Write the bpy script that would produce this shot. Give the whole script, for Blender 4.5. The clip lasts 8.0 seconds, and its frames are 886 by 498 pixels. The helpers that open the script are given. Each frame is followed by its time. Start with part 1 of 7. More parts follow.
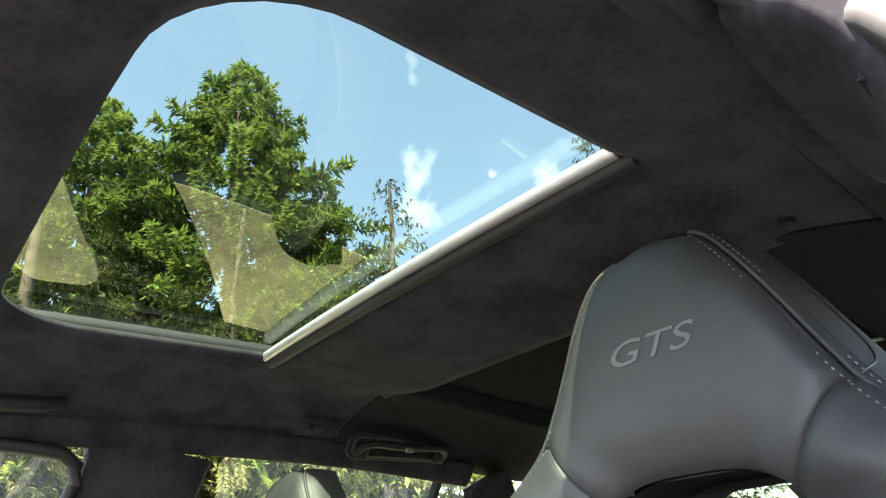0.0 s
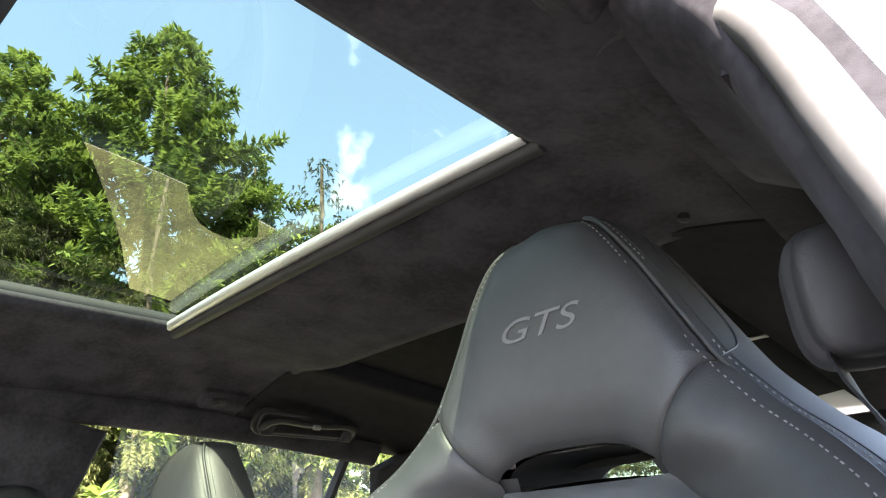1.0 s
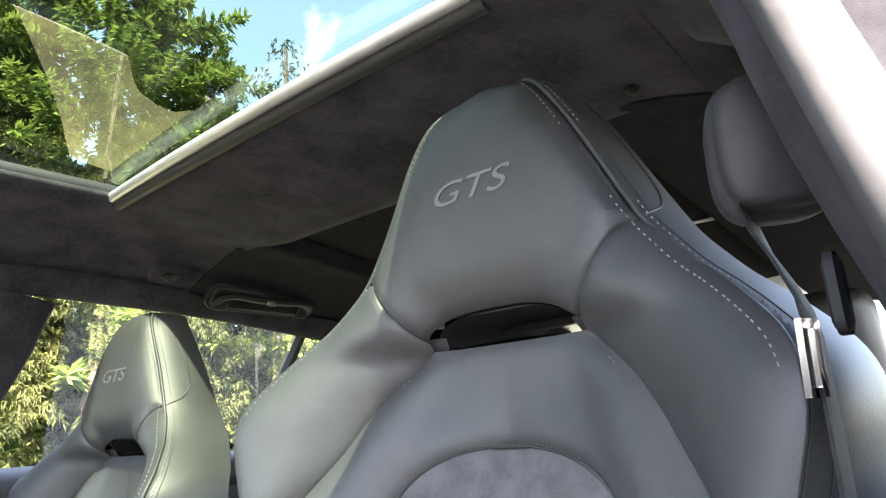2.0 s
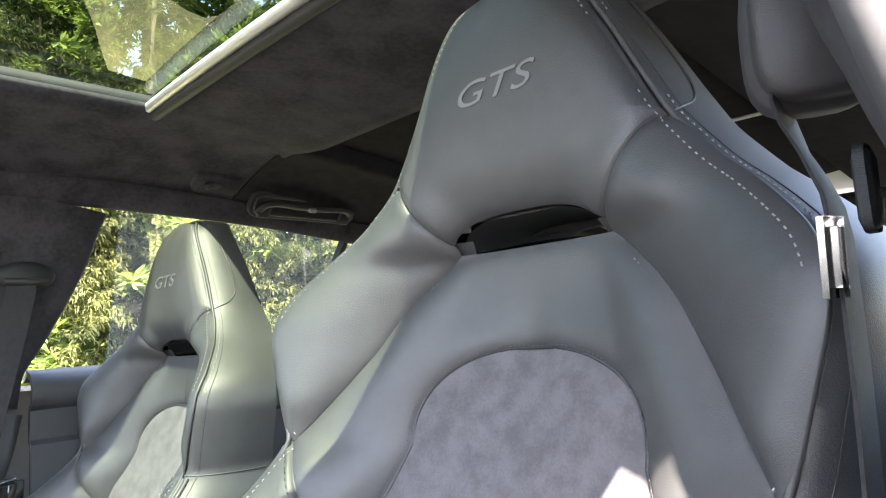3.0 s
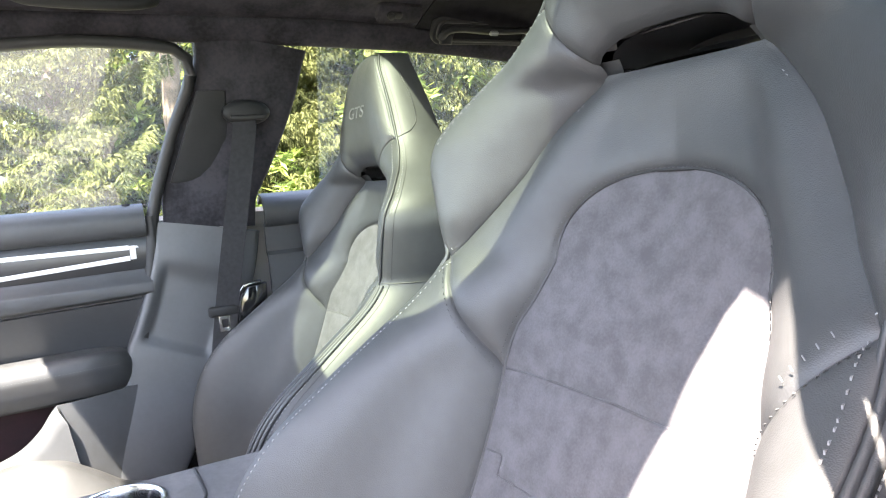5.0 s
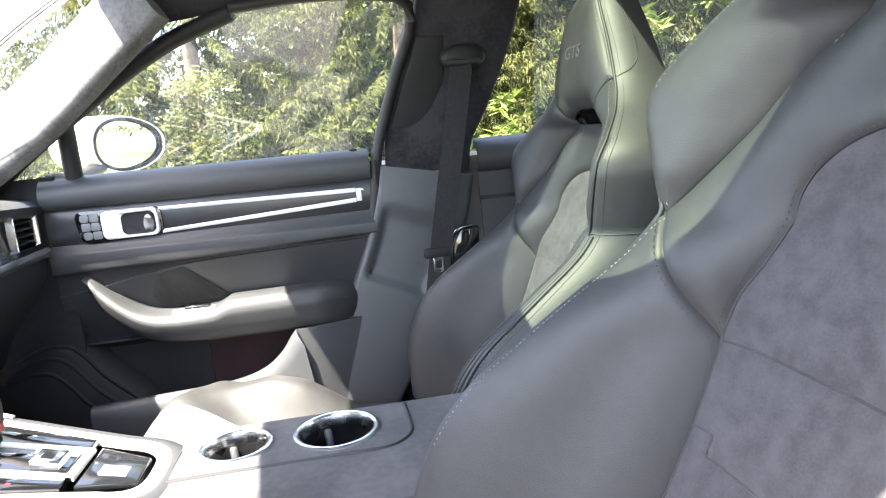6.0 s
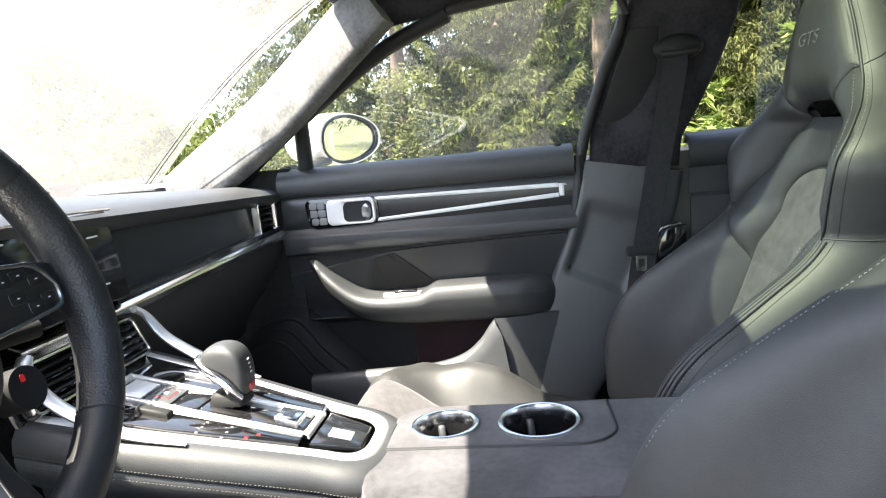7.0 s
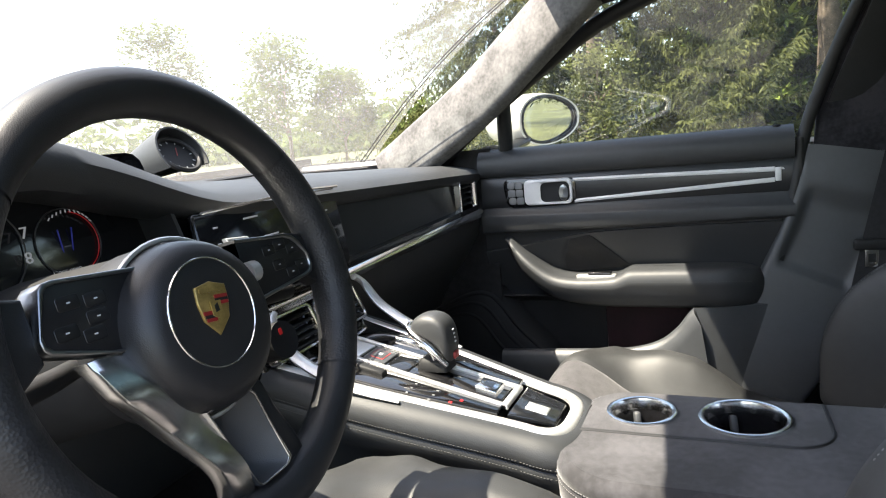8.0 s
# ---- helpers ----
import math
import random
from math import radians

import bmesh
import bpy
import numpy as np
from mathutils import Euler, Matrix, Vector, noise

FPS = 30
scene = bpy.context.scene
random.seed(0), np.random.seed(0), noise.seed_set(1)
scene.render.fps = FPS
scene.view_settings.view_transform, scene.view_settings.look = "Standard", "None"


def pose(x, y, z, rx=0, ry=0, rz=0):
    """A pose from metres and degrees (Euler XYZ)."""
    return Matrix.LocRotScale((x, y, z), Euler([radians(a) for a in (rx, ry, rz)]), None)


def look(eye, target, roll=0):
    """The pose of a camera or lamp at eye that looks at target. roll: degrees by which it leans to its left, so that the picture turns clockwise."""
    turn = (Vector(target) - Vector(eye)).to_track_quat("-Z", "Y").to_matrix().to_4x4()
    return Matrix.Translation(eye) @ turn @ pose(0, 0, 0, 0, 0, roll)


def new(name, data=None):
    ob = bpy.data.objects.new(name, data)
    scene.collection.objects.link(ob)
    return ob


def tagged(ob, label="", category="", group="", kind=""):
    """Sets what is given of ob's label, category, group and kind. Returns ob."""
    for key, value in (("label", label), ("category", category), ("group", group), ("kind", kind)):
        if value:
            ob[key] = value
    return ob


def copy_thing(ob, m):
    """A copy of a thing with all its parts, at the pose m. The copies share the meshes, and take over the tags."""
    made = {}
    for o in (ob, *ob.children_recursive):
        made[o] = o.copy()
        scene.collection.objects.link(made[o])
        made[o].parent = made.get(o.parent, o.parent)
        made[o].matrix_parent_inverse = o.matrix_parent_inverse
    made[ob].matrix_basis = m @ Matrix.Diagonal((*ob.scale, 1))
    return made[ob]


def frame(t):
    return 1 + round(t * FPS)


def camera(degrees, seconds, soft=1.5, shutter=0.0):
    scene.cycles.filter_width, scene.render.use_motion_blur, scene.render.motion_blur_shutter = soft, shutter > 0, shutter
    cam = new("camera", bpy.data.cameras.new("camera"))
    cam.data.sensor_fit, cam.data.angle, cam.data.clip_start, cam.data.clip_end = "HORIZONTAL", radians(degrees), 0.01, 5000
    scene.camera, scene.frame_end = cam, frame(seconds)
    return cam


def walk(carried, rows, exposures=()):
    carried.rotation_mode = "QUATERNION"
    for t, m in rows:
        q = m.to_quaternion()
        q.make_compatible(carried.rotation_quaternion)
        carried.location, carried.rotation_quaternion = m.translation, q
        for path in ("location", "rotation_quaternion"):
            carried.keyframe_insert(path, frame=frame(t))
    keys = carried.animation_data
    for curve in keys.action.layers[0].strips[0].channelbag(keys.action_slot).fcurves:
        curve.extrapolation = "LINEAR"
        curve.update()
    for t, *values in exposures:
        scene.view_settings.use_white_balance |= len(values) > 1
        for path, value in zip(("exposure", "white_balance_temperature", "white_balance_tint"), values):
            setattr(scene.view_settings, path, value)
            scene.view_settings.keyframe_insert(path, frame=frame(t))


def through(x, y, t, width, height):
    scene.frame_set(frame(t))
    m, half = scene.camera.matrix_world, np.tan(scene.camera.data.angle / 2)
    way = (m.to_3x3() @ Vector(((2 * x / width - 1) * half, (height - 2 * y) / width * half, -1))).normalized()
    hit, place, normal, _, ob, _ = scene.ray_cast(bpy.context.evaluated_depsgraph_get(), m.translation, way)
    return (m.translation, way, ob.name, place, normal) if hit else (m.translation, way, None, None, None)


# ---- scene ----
from mathutils.bvhtree import BVHTree

cam = camera(67.4, 8.0, soft=1.1)
PATH = [
    (0, (-0.665, 0.142, 0.994), (0.682, -1.053, 1.866), -4.5),
    (0.5, (-0.675, 0.131, 0.989), (0.597, -1.15, 1.849), -4.3),
    (1, (-0.682, 0.124, 0.98), (0.537, -1.232, 1.802), -3.8),
    (1.5, (-0.686, 0.11, 0.963), (0.507, -1.332, 1.668), -3.4),
    (2, (-0.692, 0.09, 0.958), (0.546, -1.396, 1.47), -3.4),
    (2.2, (-0.694, 0.084, 0.959), (0.555, -1.411, 1.41), -3.5),
    (3.3, (-0.711, 0.071, 0.956), (0.731, -1.306, 1.111), -3.6),
    (3.5, (-0.72, 0.068, 0.955), (0.747, -1.288, 1.055), -3.7),
    (4, (-0.74, 0.054, 0.956), (0.805, -1.216, 0.949), -4.2),
    (4.2, (-0.748, 0.048, 0.956), (0.845, -1.16, 0.9), -4.4),
    (5.3, (-0.753, 0.037, 0.953), (1.081, -0.697, 0.643), -4.9),
    (5.5, (-0.753, 0.027, 0.953), (1.123, -0.575, 0.614), -5.2),
    (5.9, (-0.732, 0.023, 0.956), (1.210, -0.299, 0.602), -5.4),
    (6, (-0.731, 0.020, 0.960), (1.219, -0.240, 0.599), -5.5),
    (6.5, (-0.729, 0.034, 0.962), (1.241, 0.036, 0.621), -5.5),
    (7, (-0.745, 0.050, 0.968), (1.205, 0.343, 0.640), -5.8),
    (7.5, (-0.748, 0.060, 0.967), (1.139, 0.639, 0.650), -5.8),
    (8, (-0.774, 0.067, 0.980), (1.017, 0.888, 0.640), -5.9),
]
walk(cam, [(t, look(e, g, r)) for t, e, g, r in PATH],
     [(0.0, 4.35, 7150, 16), (0.5, 4.5, 7150, 16), (1.2, 4.6, 7150, 16), (2.2, 4.8, 7200, 17), (3.5, 4.95, 7200, 17), (4.2, 5.05, 7200, 17), (5.5, 4.75, 7100, 16), (6.5, 4.0, 7100, 14), (7.5, 3.3, 7250, 12), (8.0, 2.9, 7250, 12)])

# ---- light: high sun from the front left, clear sky ----
SUN_DIR = Vector((-0.30, 0.40, 1.0)).normalized()
world = bpy.data.worlds.new("sky")
scene.world = world
world.use_nodes = True
wn = world.node_tree.nodes
sky = wn.new("ShaderNodeTexSky")
sky.sky_type, sky.sun_disc = "NISHITA", False
sky.sun_elevation = math.asin(SUN_DIR.z)
sky.sun_rotation = math.atan2(SUN_DIR.x, SUN_DIR.y)
sky.air_density, sky.dust_density, sky.ozone_density = 1.0, 1.6, 0.6
# thin fair-weather clouds
geo, nz, veil, mix = wn.new("ShaderNodeTexCoord"), wn.new("ShaderNodeTexNoise"), wn.new("ShaderNodeMapRange"), wn.new("ShaderNodeMix")
nz.inputs["Scale"].default_value, nz.inputs["Detail"].default_value = 4.5, 9
veil.inputs[1].default_value, veil.inputs[2].default_value, veil.inputs[4].default_value = 0.645, 0.78, 0.5
mix.data_type = "RGBA"
mix.inputs[7].default_value = (13, 13, 13.5, 1)
world.node_tree.links.new(geo.outputs["Generated"], nz.inputs["Vector"])
world.node_tree.links.new(nz.outputs[0], veil.inputs[0])
world.node_tree.links.new(veil.outputs[0], mix.inputs[0])
world.node_tree.links.new(sky.outputs[0], mix.inputs[6])
world.node_tree.links.new(mix.outputs[2], wn["Background"].inputs[0])
wn["Background"].inputs[1].default_value = 0.104
sun = new("sun", bpy.data.lights.new("sun", "SUN"))
sun.data.energy, sun.data.angle, sun.data.color = 4.0, radians(0.55), (1.0, 0.95, 0.87)
sun.matrix_world = look(SUN_DIR * 30, (0, 0, 0))


# ---- materials ----
def material(name, colour, rough=0.5, metal=0.0, coat=0.0, sheen=0.0, mottle=0.0, mottle_size=30.0, grain=0.0,
             grain_size=900.0, grain_kind="voronoi", tint=None, emit=0.0, spec=0.5, rough_var=0.0, sheen_rough=0.4):
    """A Principled material with variation of colour and roughness at two scales and a fine relief."""
    m = bpy.data.materials.new(name)
    m.use_nodes = True
    nt = m.node_tree
    N, L = nt.nodes, nt.links
    p = N["Principled BSDF"]
    p.inputs["Base Color"].default_value = (*colour, 1)
    p.inputs["Roughness"].default_value = rough
    p.inputs["Metallic"].default_value = metal
    p.inputs["Coat Weight"].default_value = coat
    p.inputs["Coat Roughness"].default_value = 0.05
    p.inputs["Sheen Weight"].default_value = sheen
    p.inputs["Sheen Roughness"].default_value = sheen_rough
    p.inputs["Specular IOR Level"].default_value = spec
    if emit:
        p.inputs["Emission Color"].default_value = (*colour, 1)
        p.inputs["Emission Strength"].default_value = emit
    co = N.new("ShaderNodeTexCoord")
    if mottle:
        a = N.new("ShaderNodeTexNoise")
        a.inputs["Scale"].default_value, a.inputs["Detail"].default_value = mottle_size, 6
        b = N.new("ShaderNodeTexNoise")
        b.inputs["Scale"].default_value, b.inputs["Detail"].default_value = mottle_size * 9, 3
        for n in (a, b):
            L.new(co.outputs["Object"], n.inputs["Vector"])
        add = N.new("ShaderNodeMath")
        add.operation = "MULTIPLY_ADD"
        add.inputs[1].default_value = 0.45
        L.new(b.outputs[0], add.inputs[0])
        L.new(a.outputs[0], add.inputs[2])
        ramp = N.new("ShaderNodeMapRange")
        ramp.inputs[1].default_value, ramp.inputs[2].default_value = 0.54, 0.90
        L.new(add.outputs[0], ramp.inputs[0])
        mix = N.new("ShaderNodeMix")
        mix.data_type = "RGBA"
        second = tint or colour
        mix.inputs[6].default_value = (*[c * (1 - mottle) for c in colour], 1)
        mix.inputs[7].default_value = (*[min(1, c * (1 + mottle)) for c in second], 1)
        L.new(ramp.outputs[0], mix.inputs[0])
        L.new(mix.outputs[2], p.inputs["Base Color"])
        if rough_var:
            rr = N.new("ShaderNodeMapRange")
            rr.inputs[3].default_value, rr.inputs[4].default_value = rough - rough_var, rough + rough_var
            L.new(a.outputs[0], rr.inputs[0])
            L.new(rr.outputs[0], p.inputs["Roughness"])
    if grain:
        g = N.new("ShaderNodeTexVoronoi" if grain_kind == "voronoi" else "ShaderNodeTexNoise")
        g.inputs["Scale"].default_value = grain_size
        L.new(co.outputs["Object"], g.inputs["Vector"])
        bump = N.new("ShaderNodeBump")
        bump.inputs["Strength"].default_value = grain
        bump.inputs["Distance"].default_value = 0.0006
        L.new(g.outputs[0], bump.inputs["Height"])
        L.new(bump.outputs[0], p.inputs["Normal"])
    return m


def pane(name, clear=(1, 1, 1), gloss=1.0, dust=0.0):
    """A thin sheet of glass: tinted see-through body, mirror gloss by Fresnel, a film of dust."""
    m = bpy.data.materials.new(name)
    m.use_nodes = True
    nt = m.node_tree
    N, L = nt.nodes, nt.links
    N.remove(N["Principled BSDF"])
    t, g, f, mix = N.new("ShaderNodeBsdfTransparent"), N.new("ShaderNodeBsdfGlossy"), N.new("ShaderNodeLayerWeight"), N.new("ShaderNodeMixShader")
    t.inputs[0].default_value = (*clear, 1)
    g.inputs["Roughness"].default_value = 0.0
    g.inputs[0].default_value = (gloss, gloss, gloss, 1)
    f.inputs[0].default_value = 0.5
    power, scale = N.new("ShaderNodeMath"), N.new("ShaderNodeMath")
    power.operation, power.inputs[1].default_value = "POWER", 5.0
    scale.operation, scale.inputs[1].default_value, scale.inputs[2].default_value = "MULTIPLY_ADD", 0.88, 0.07
    L.new(f.outputs["Facing"], power.inputs[0])
    L.new(power.outputs[0], scale.inputs[0])
    body = t.outputs[0]
    if dust:
        d, nz, mr, dm = N.new("ShaderNodeBsdfTranslucent"), N.new("ShaderNodeTexNoise"), N.new("ShaderNodeMapRange"), N.new("ShaderNodeMixShader")
        co = N.new("ShaderNodeTexCoord")
        nz.inputs["Scale"].default_value, nz.inputs["Detail"].default_value = 6.0, 8
        L.new(co.outputs["Object"], nz.inputs["Vector"])
        mr.inputs[3].default_value, mr.inputs[4].default_value = dust * 0.6, dust * 1.4
        L.new(nz.outputs[0], mr.inputs[0])
        L.new(mr.outputs[0], dm.inputs[0])
        L.new(body, dm.inputs[1])
        L.new(d.outputs[0], dm.inputs[2])
        body = dm.outputs[0]
    L.new(scale.outputs[0], mix.inputs[0])
    L.new(body, mix.inputs[1])
    L.new(g.outputs[0], mix.inputs[2])
    L.new(mix.outputs[0], N["Material Output"].inputs[0])
    return m


LEATHER = material("black_leather", (0.0265, 0.0275, 0.0285), 0.52, mottle=0.14, mottle_size=9, grain=0.22, grain_size=1100, rough_var=0.06, spec=0.5)
GUIDE_GREY = material("belt_cover_grey", (0.026, 0.024, 0.027), 0.6, mottle=0.12, mottle_size=20, grain=0.2, grain_size=1500)
LEATHER_TRIM = material("trim_leather", (0.0245, 0.0265, 0.0290), 0.54, mottle=0.12, mottle_size=12, grain=0.25, grain_size=1100, rough_var=0.06, spec=0.6)
SUEDE = material("grey_suede", (0.044, 0.0425, 0.046), 0.92, mottle=0.15, mottle_size=55, grain=0.25, grain_size=2500, grain_kind="noise", sheen=0.20, tint=(0.054, 0.0515, 0.056))
SUEDE_ROOF = material("dark_suede", (0.0290, 0.0280, 0.0325), 0.95, mottle=0.40, mottle_size=15, grain=0.2, grain_size=2500, grain_kind="noise", sheen=0.04, spec=0.08)
BLIND_CLOTH = material("roller_blind_cloth", (0.0105, 0.0102, 0.0120), 0.9, mottle=0.3, mottle_size=40, grain=0.2, grain_size=1800, grain_kind="noise", spec=0.1)
# windscreen pillar suede, its base colour raised to imitate strong sun
SUEDE_SUNLIT = material("sunlit_suede", (0.085, 0.085, 0.085), 0.92, mottle=0.5, mottle_size=16, grain=0.25, grain_size=2500, grain_kind="noise", sheen=0.3)
SUEDE_LID = material("lid_suede", (0.036, 0.035, 0.039), 0.92, mottle=0.5, mottle_size=12, grain=0.2, grain_size=2500, grain_kind="noise", sheen=0.3)
PLASTIC = material("black_plastic", (0.012, 0.0125, 0.0135), 0.62, mottle=0.15, mottle_size=20, grain=0.25, grain_size=1500, spec=0.3)
GREY_PLASTIC = material("grey_plastic", (0.038, 0.041, 0.045), 0.48, mottle=0.10, mottle_size=14, grain=0.3, grain_size=1600, spec=0.7)
SEAL_RUBBER = material("seal_rubber", (0.034, 0.034, 0.035), 0.6, mottle=0.25, mottle_size=20)
RUBBER = material("black_rubber", (0.014, 0.014, 0.015), 0.6, mottle=0.2, mottle_size=30)
GLOSS = material("piano_black", (0.008, 0.008, 0.009), 0.06, coat=0.6, mottle=0.3, mottle_size=8, rough_var=0.03)
SATIN = material("satin_charcoal", (0.022, 0.023, 0.025), 0.36, mottle=0.15, mottle_size=10)
SCREEN = material("screen_glass", (0.010, 0.011, 0.013), 0.10, coat=0.3, mottle=0.2, mottle_size=6)
CHROME = material("satin_chrome", (0.72, 0.72, 0.73), 0.18, metal=1.0, mottle=0.05, mottle_size=40)
ALU = material("brushed_aluminium", (0.70, 0.70, 0.69), 0.40, metal=0.8, mottle=0.08, mottle_size=60)
SPOKE_METAL = material("polished_spoke_metal", (0.66, 0.66, 0.64), 0.27, metal=1.0, mottle=0.06, mottle_size=80)
SATIN_FRAME = material("dark_chrome", (0.30, 0.31, 0.32), 0.28, metal=1.0, mottle=0.05, mottle_size=60)
SPOKE_PANEL = material("spoke_panel", (0.012, 0.012, 0.013), 0.30, mottle=0.2, mottle_size=20)
WHEEL_LEATHER = material("wheel_leather", (0.014, 0.0145, 0.016), 0.42, mottle=0.15, mottle_size=20, grain=0.22, grain_size=1100)
ALU_DULL = material("anodised_aluminium", (0.62, 0.62, 0.61), 0.45, metal=0.75, mottle=0.06, mottle_size=30)
BRIGHT_TRIM = material("bright_satin_trim", (0.66, 0.66, 0.66), 0.45, metal=0.15, mottle=0.04, mottle_size=30)
KEY_GREY = material("key_grey", (0.15, 0.155, 0.16), 0.45, mottle=0.1, mottle_size=40)
KEY_PALE = material("pale_key", (0.17, 0.175, 0.18), 0.42, mottle=0.08, mottle_size=40)
THREAD_DIM = material("dim_thread", (0.065, 0.065, 0.064), 0.8, mottle=0.15, mottle_size=300)
THREAD = material("grey_thread", (0.16, 0.16, 0.16), 0.8, mottle=0.15, mottle_size=300)
WEBBING = material("belt_webbing", (0.015, 0.015, 0.0165), 0.75, mottle=0.2, mottle_size=120, grain=0.25, grain_size=900, spec=0.2)
CARPET = material("black_carpet", (0.014, 0.014, 0.015), 0.95, mottle=0.35, mottle_size=60, grain=0.8, grain_size=900, grain_kind="noise")
PAINT = material("chalk_grey_paint", (0.56, 0.55, 0.52), 0.25, coat=0.8, mottle=0.02, mottle_size=3)
BLACK_PAINT = material("black_frit", (0.012, 0.012, 0.013), 0.3)
GRILLE = material("speaker_mesh", (0.009, 0.009, 0.0095), 0.6, mottle=0.5, mottle_size=90, grain=1.0, grain_size=420)
RED_CLOTH = material("dark_red_lining", (0.022, 0.005, 0.007), 0.8, mottle=0.3, mottle_size=20)
EMBOSS = material("embossed_leather", (0.10, 0.10, 0.103), 0.5, mottle=0.1, mottle_size=60)
ICON = material("white_print", (0.55, 0.56, 0.58), 0.5, mottle=0.05, mottle_size=50)
ICON_LIT = material("lit_print", (0.40, 0.42, 0.46), 0.5, emit=0.04)
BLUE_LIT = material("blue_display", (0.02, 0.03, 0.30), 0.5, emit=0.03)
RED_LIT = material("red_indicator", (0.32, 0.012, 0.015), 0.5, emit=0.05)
RED_PRINT = material("red_print", (0.35, 0.05, 0.05), 0.5, mottle=0.1)
GOLD = material("gold_enamel", (0.38, 0.27, 0.09), 0.3, metal=0.6, mottle=0.25, mottle_size=120)
RED_ENAMEL = material("red_enamel", (0.28, 0.02, 0.02), 0.3, mottle=0.1)
MIRROR = material("mirror_glass", (0.85, 0.87, 0.87), 0.01, metal=1.0)
GLASS_ROOF = pane("tinted_roof_glass", (0.165, 0.208, 0.165))
GLASS_SIDE = pane("side_glass", (0.82, 0.86, 0.82), dust=0.036)
GLASS_FRONT = pane("windscreen_glass", (0.90, 0.93, 0.91), dust=0.066)
BARK = material("bark", (0.12, 0.09, 0.065), 0.9, mottle=0.45, mottle_size=6, grain=1.0, grain_size=40, grain_kind="noise")


def foliage(name, dark, light, through=0.35):
    m = bpy.data.materials.new(name)
    m.use_nodes = True
    nt = m.node_tree
    N, L = nt.nodes, nt.links
    p = N["Principled BSDF"]
    geo, ramp = N.new("ShaderNodeNewGeometry"), N.new("ShaderNodeMix")
    ramp.data_type = "RGBA"
    ramp.inputs[6].default_value, ramp.inputs[7].default_value = (*dark, 1), (*light, 1)
    nz, co, blend, mr = N.new("ShaderNodeTexNoise"), N.new("ShaderNodeTexCoord"), N.new("ShaderNodeMath"), N.new("ShaderNodeMapRange")
    nz.inputs["Scale"].default_value, nz.inputs["Detail"].default_value = 2.2, 3
    L.new(co.outputs["Object"], nz.inputs["Vector"])
    mr.inputs[1].default_value, mr.inputs[2].default_value, mr.inputs[3].default_value, mr.inputs[4].default_value = 0.38, 0.62, -0.25, 0.75
    L.new(nz.outputs[0], mr.inputs[0])
    blend.operation, blend.use_clamp, blend.inputs[1].default_value = "MULTIPLY_ADD", True, 0.6
    L.new(geo.outputs["Random Per Island"], blend.inputs[0])
    L.new(mr.outputs[0], blend.inputs[2])
    L.new(blend.outputs[0], ramp.inputs[0])
    L.new(ramp.outputs[2], p.inputs["Base Color"])
    p.inputs["Roughness"].default_value = 0.7
    p.inputs["Specular IOR Level"].default_value = 0.12
    t, mix = N.new("ShaderNodeBsdfTranslucent"), N.new("ShaderNodeMixShader")
    L.new(ramp.outputs[2], t.inputs[0])
    mix.inputs[0].default_value = through
    L.new(p.outputs[0], mix.inputs[1])
    L.new(t.outputs[0], mix.inputs[2])
    L.new(mix.outputs[0], N["Material Output"].inputs[0])
    return m


SPRUCE = foliage("spruce_needles", (0.026, 0.033, 0.012), (0.094, 0.104, 0.034))
CONIFER = foliage("conifer_needles", (0.062, 0.100, 0.030), (0.21, 0.27, 0.065))
LEAF = foliage("fresh_leaves", (0.026, 0.046, 0.011), (0.085, 0.118, 0.028), 0.45)
# ground colour kept dark to weaken light bounced in by the open door
DARK_GROUND = material("low_bounce_ground", (0.075, 0.073, 0.072), 0.95, mottle=0.3, mottle_size=4, grain=1.0, grain_size=90, grain_kind="noise")
GRASS = material("lawn", (0.034, 0.037, 0.012), 0.9, mottle=0.45, mottle_size=1.3, grain=1.0, grain_size=60, grain_kind="noise", tint=(0.058, 0.063, 0.020))


# ---- mesh helpers ----
def part(name, bm, mat, parent=None, label="", smooth=True, at=None):
    """Links a bmesh as one mesh object, under a thing or a part."""
    me = bpy.data.meshes.new(name)
    bmesh.ops.recalc_face_normals(bm, faces=bm.faces)
    bm.to_mesh(me)
    bm.free()
    me.materials.append(mat)
    if smooth:
        me.shade_smooth()
        me.set_sharp_from_angle(angle=radians(50))
    ob = new(name, me)
    if at is not None:
        ob.matrix_world = at
    if parent is not None:
        ob.parent = parent
    return tagged(ob, label)


def thing(name, label, category, at=(0, 0, 0), group="", kind=""):
    ob = new(name)
    ob.empty_display_size = 0.05
    ob.location = at
    bpy.context.view_layer.update()
    return tagged(ob, label, category, group, kind)


def own(ob, parent):
    """Makes ob, built in world coordinates, a child of a moved empty without moving it."""
    ob.parent = parent
    ob.matrix_parent_inverse = Matrix.Translation(parent.location).inverted()
    return ob


def grid_mesh(rows, closed=False, caps=False, thick=0.0, bm=None):
    """Quads through rows of points; closed joins each row's ends; caps closes the first and last row."""
    bm = bm or bmesh.new()
    vs = [[bm.verts.new(p) for p in r] for r in rows]
    n = len(rows[0])
    for a, b in zip(vs, vs[1:]):
        for i in range(n if closed else n - 1):
            j = (i + 1) % n
            try:
                bm.faces.new((a[i], a[j], b[j], b[i]))
            except ValueError:
                pass
    if caps:
        for r in (vs[0], vs[-1]):
            bm.faces.new(r)
    if thick:
        bmesh.ops.recalc_face_normals(bm, faces=bm.faces)
        bmesh.ops.solidify(bm, geom=bm.faces[:], thickness=thick)
    return bm


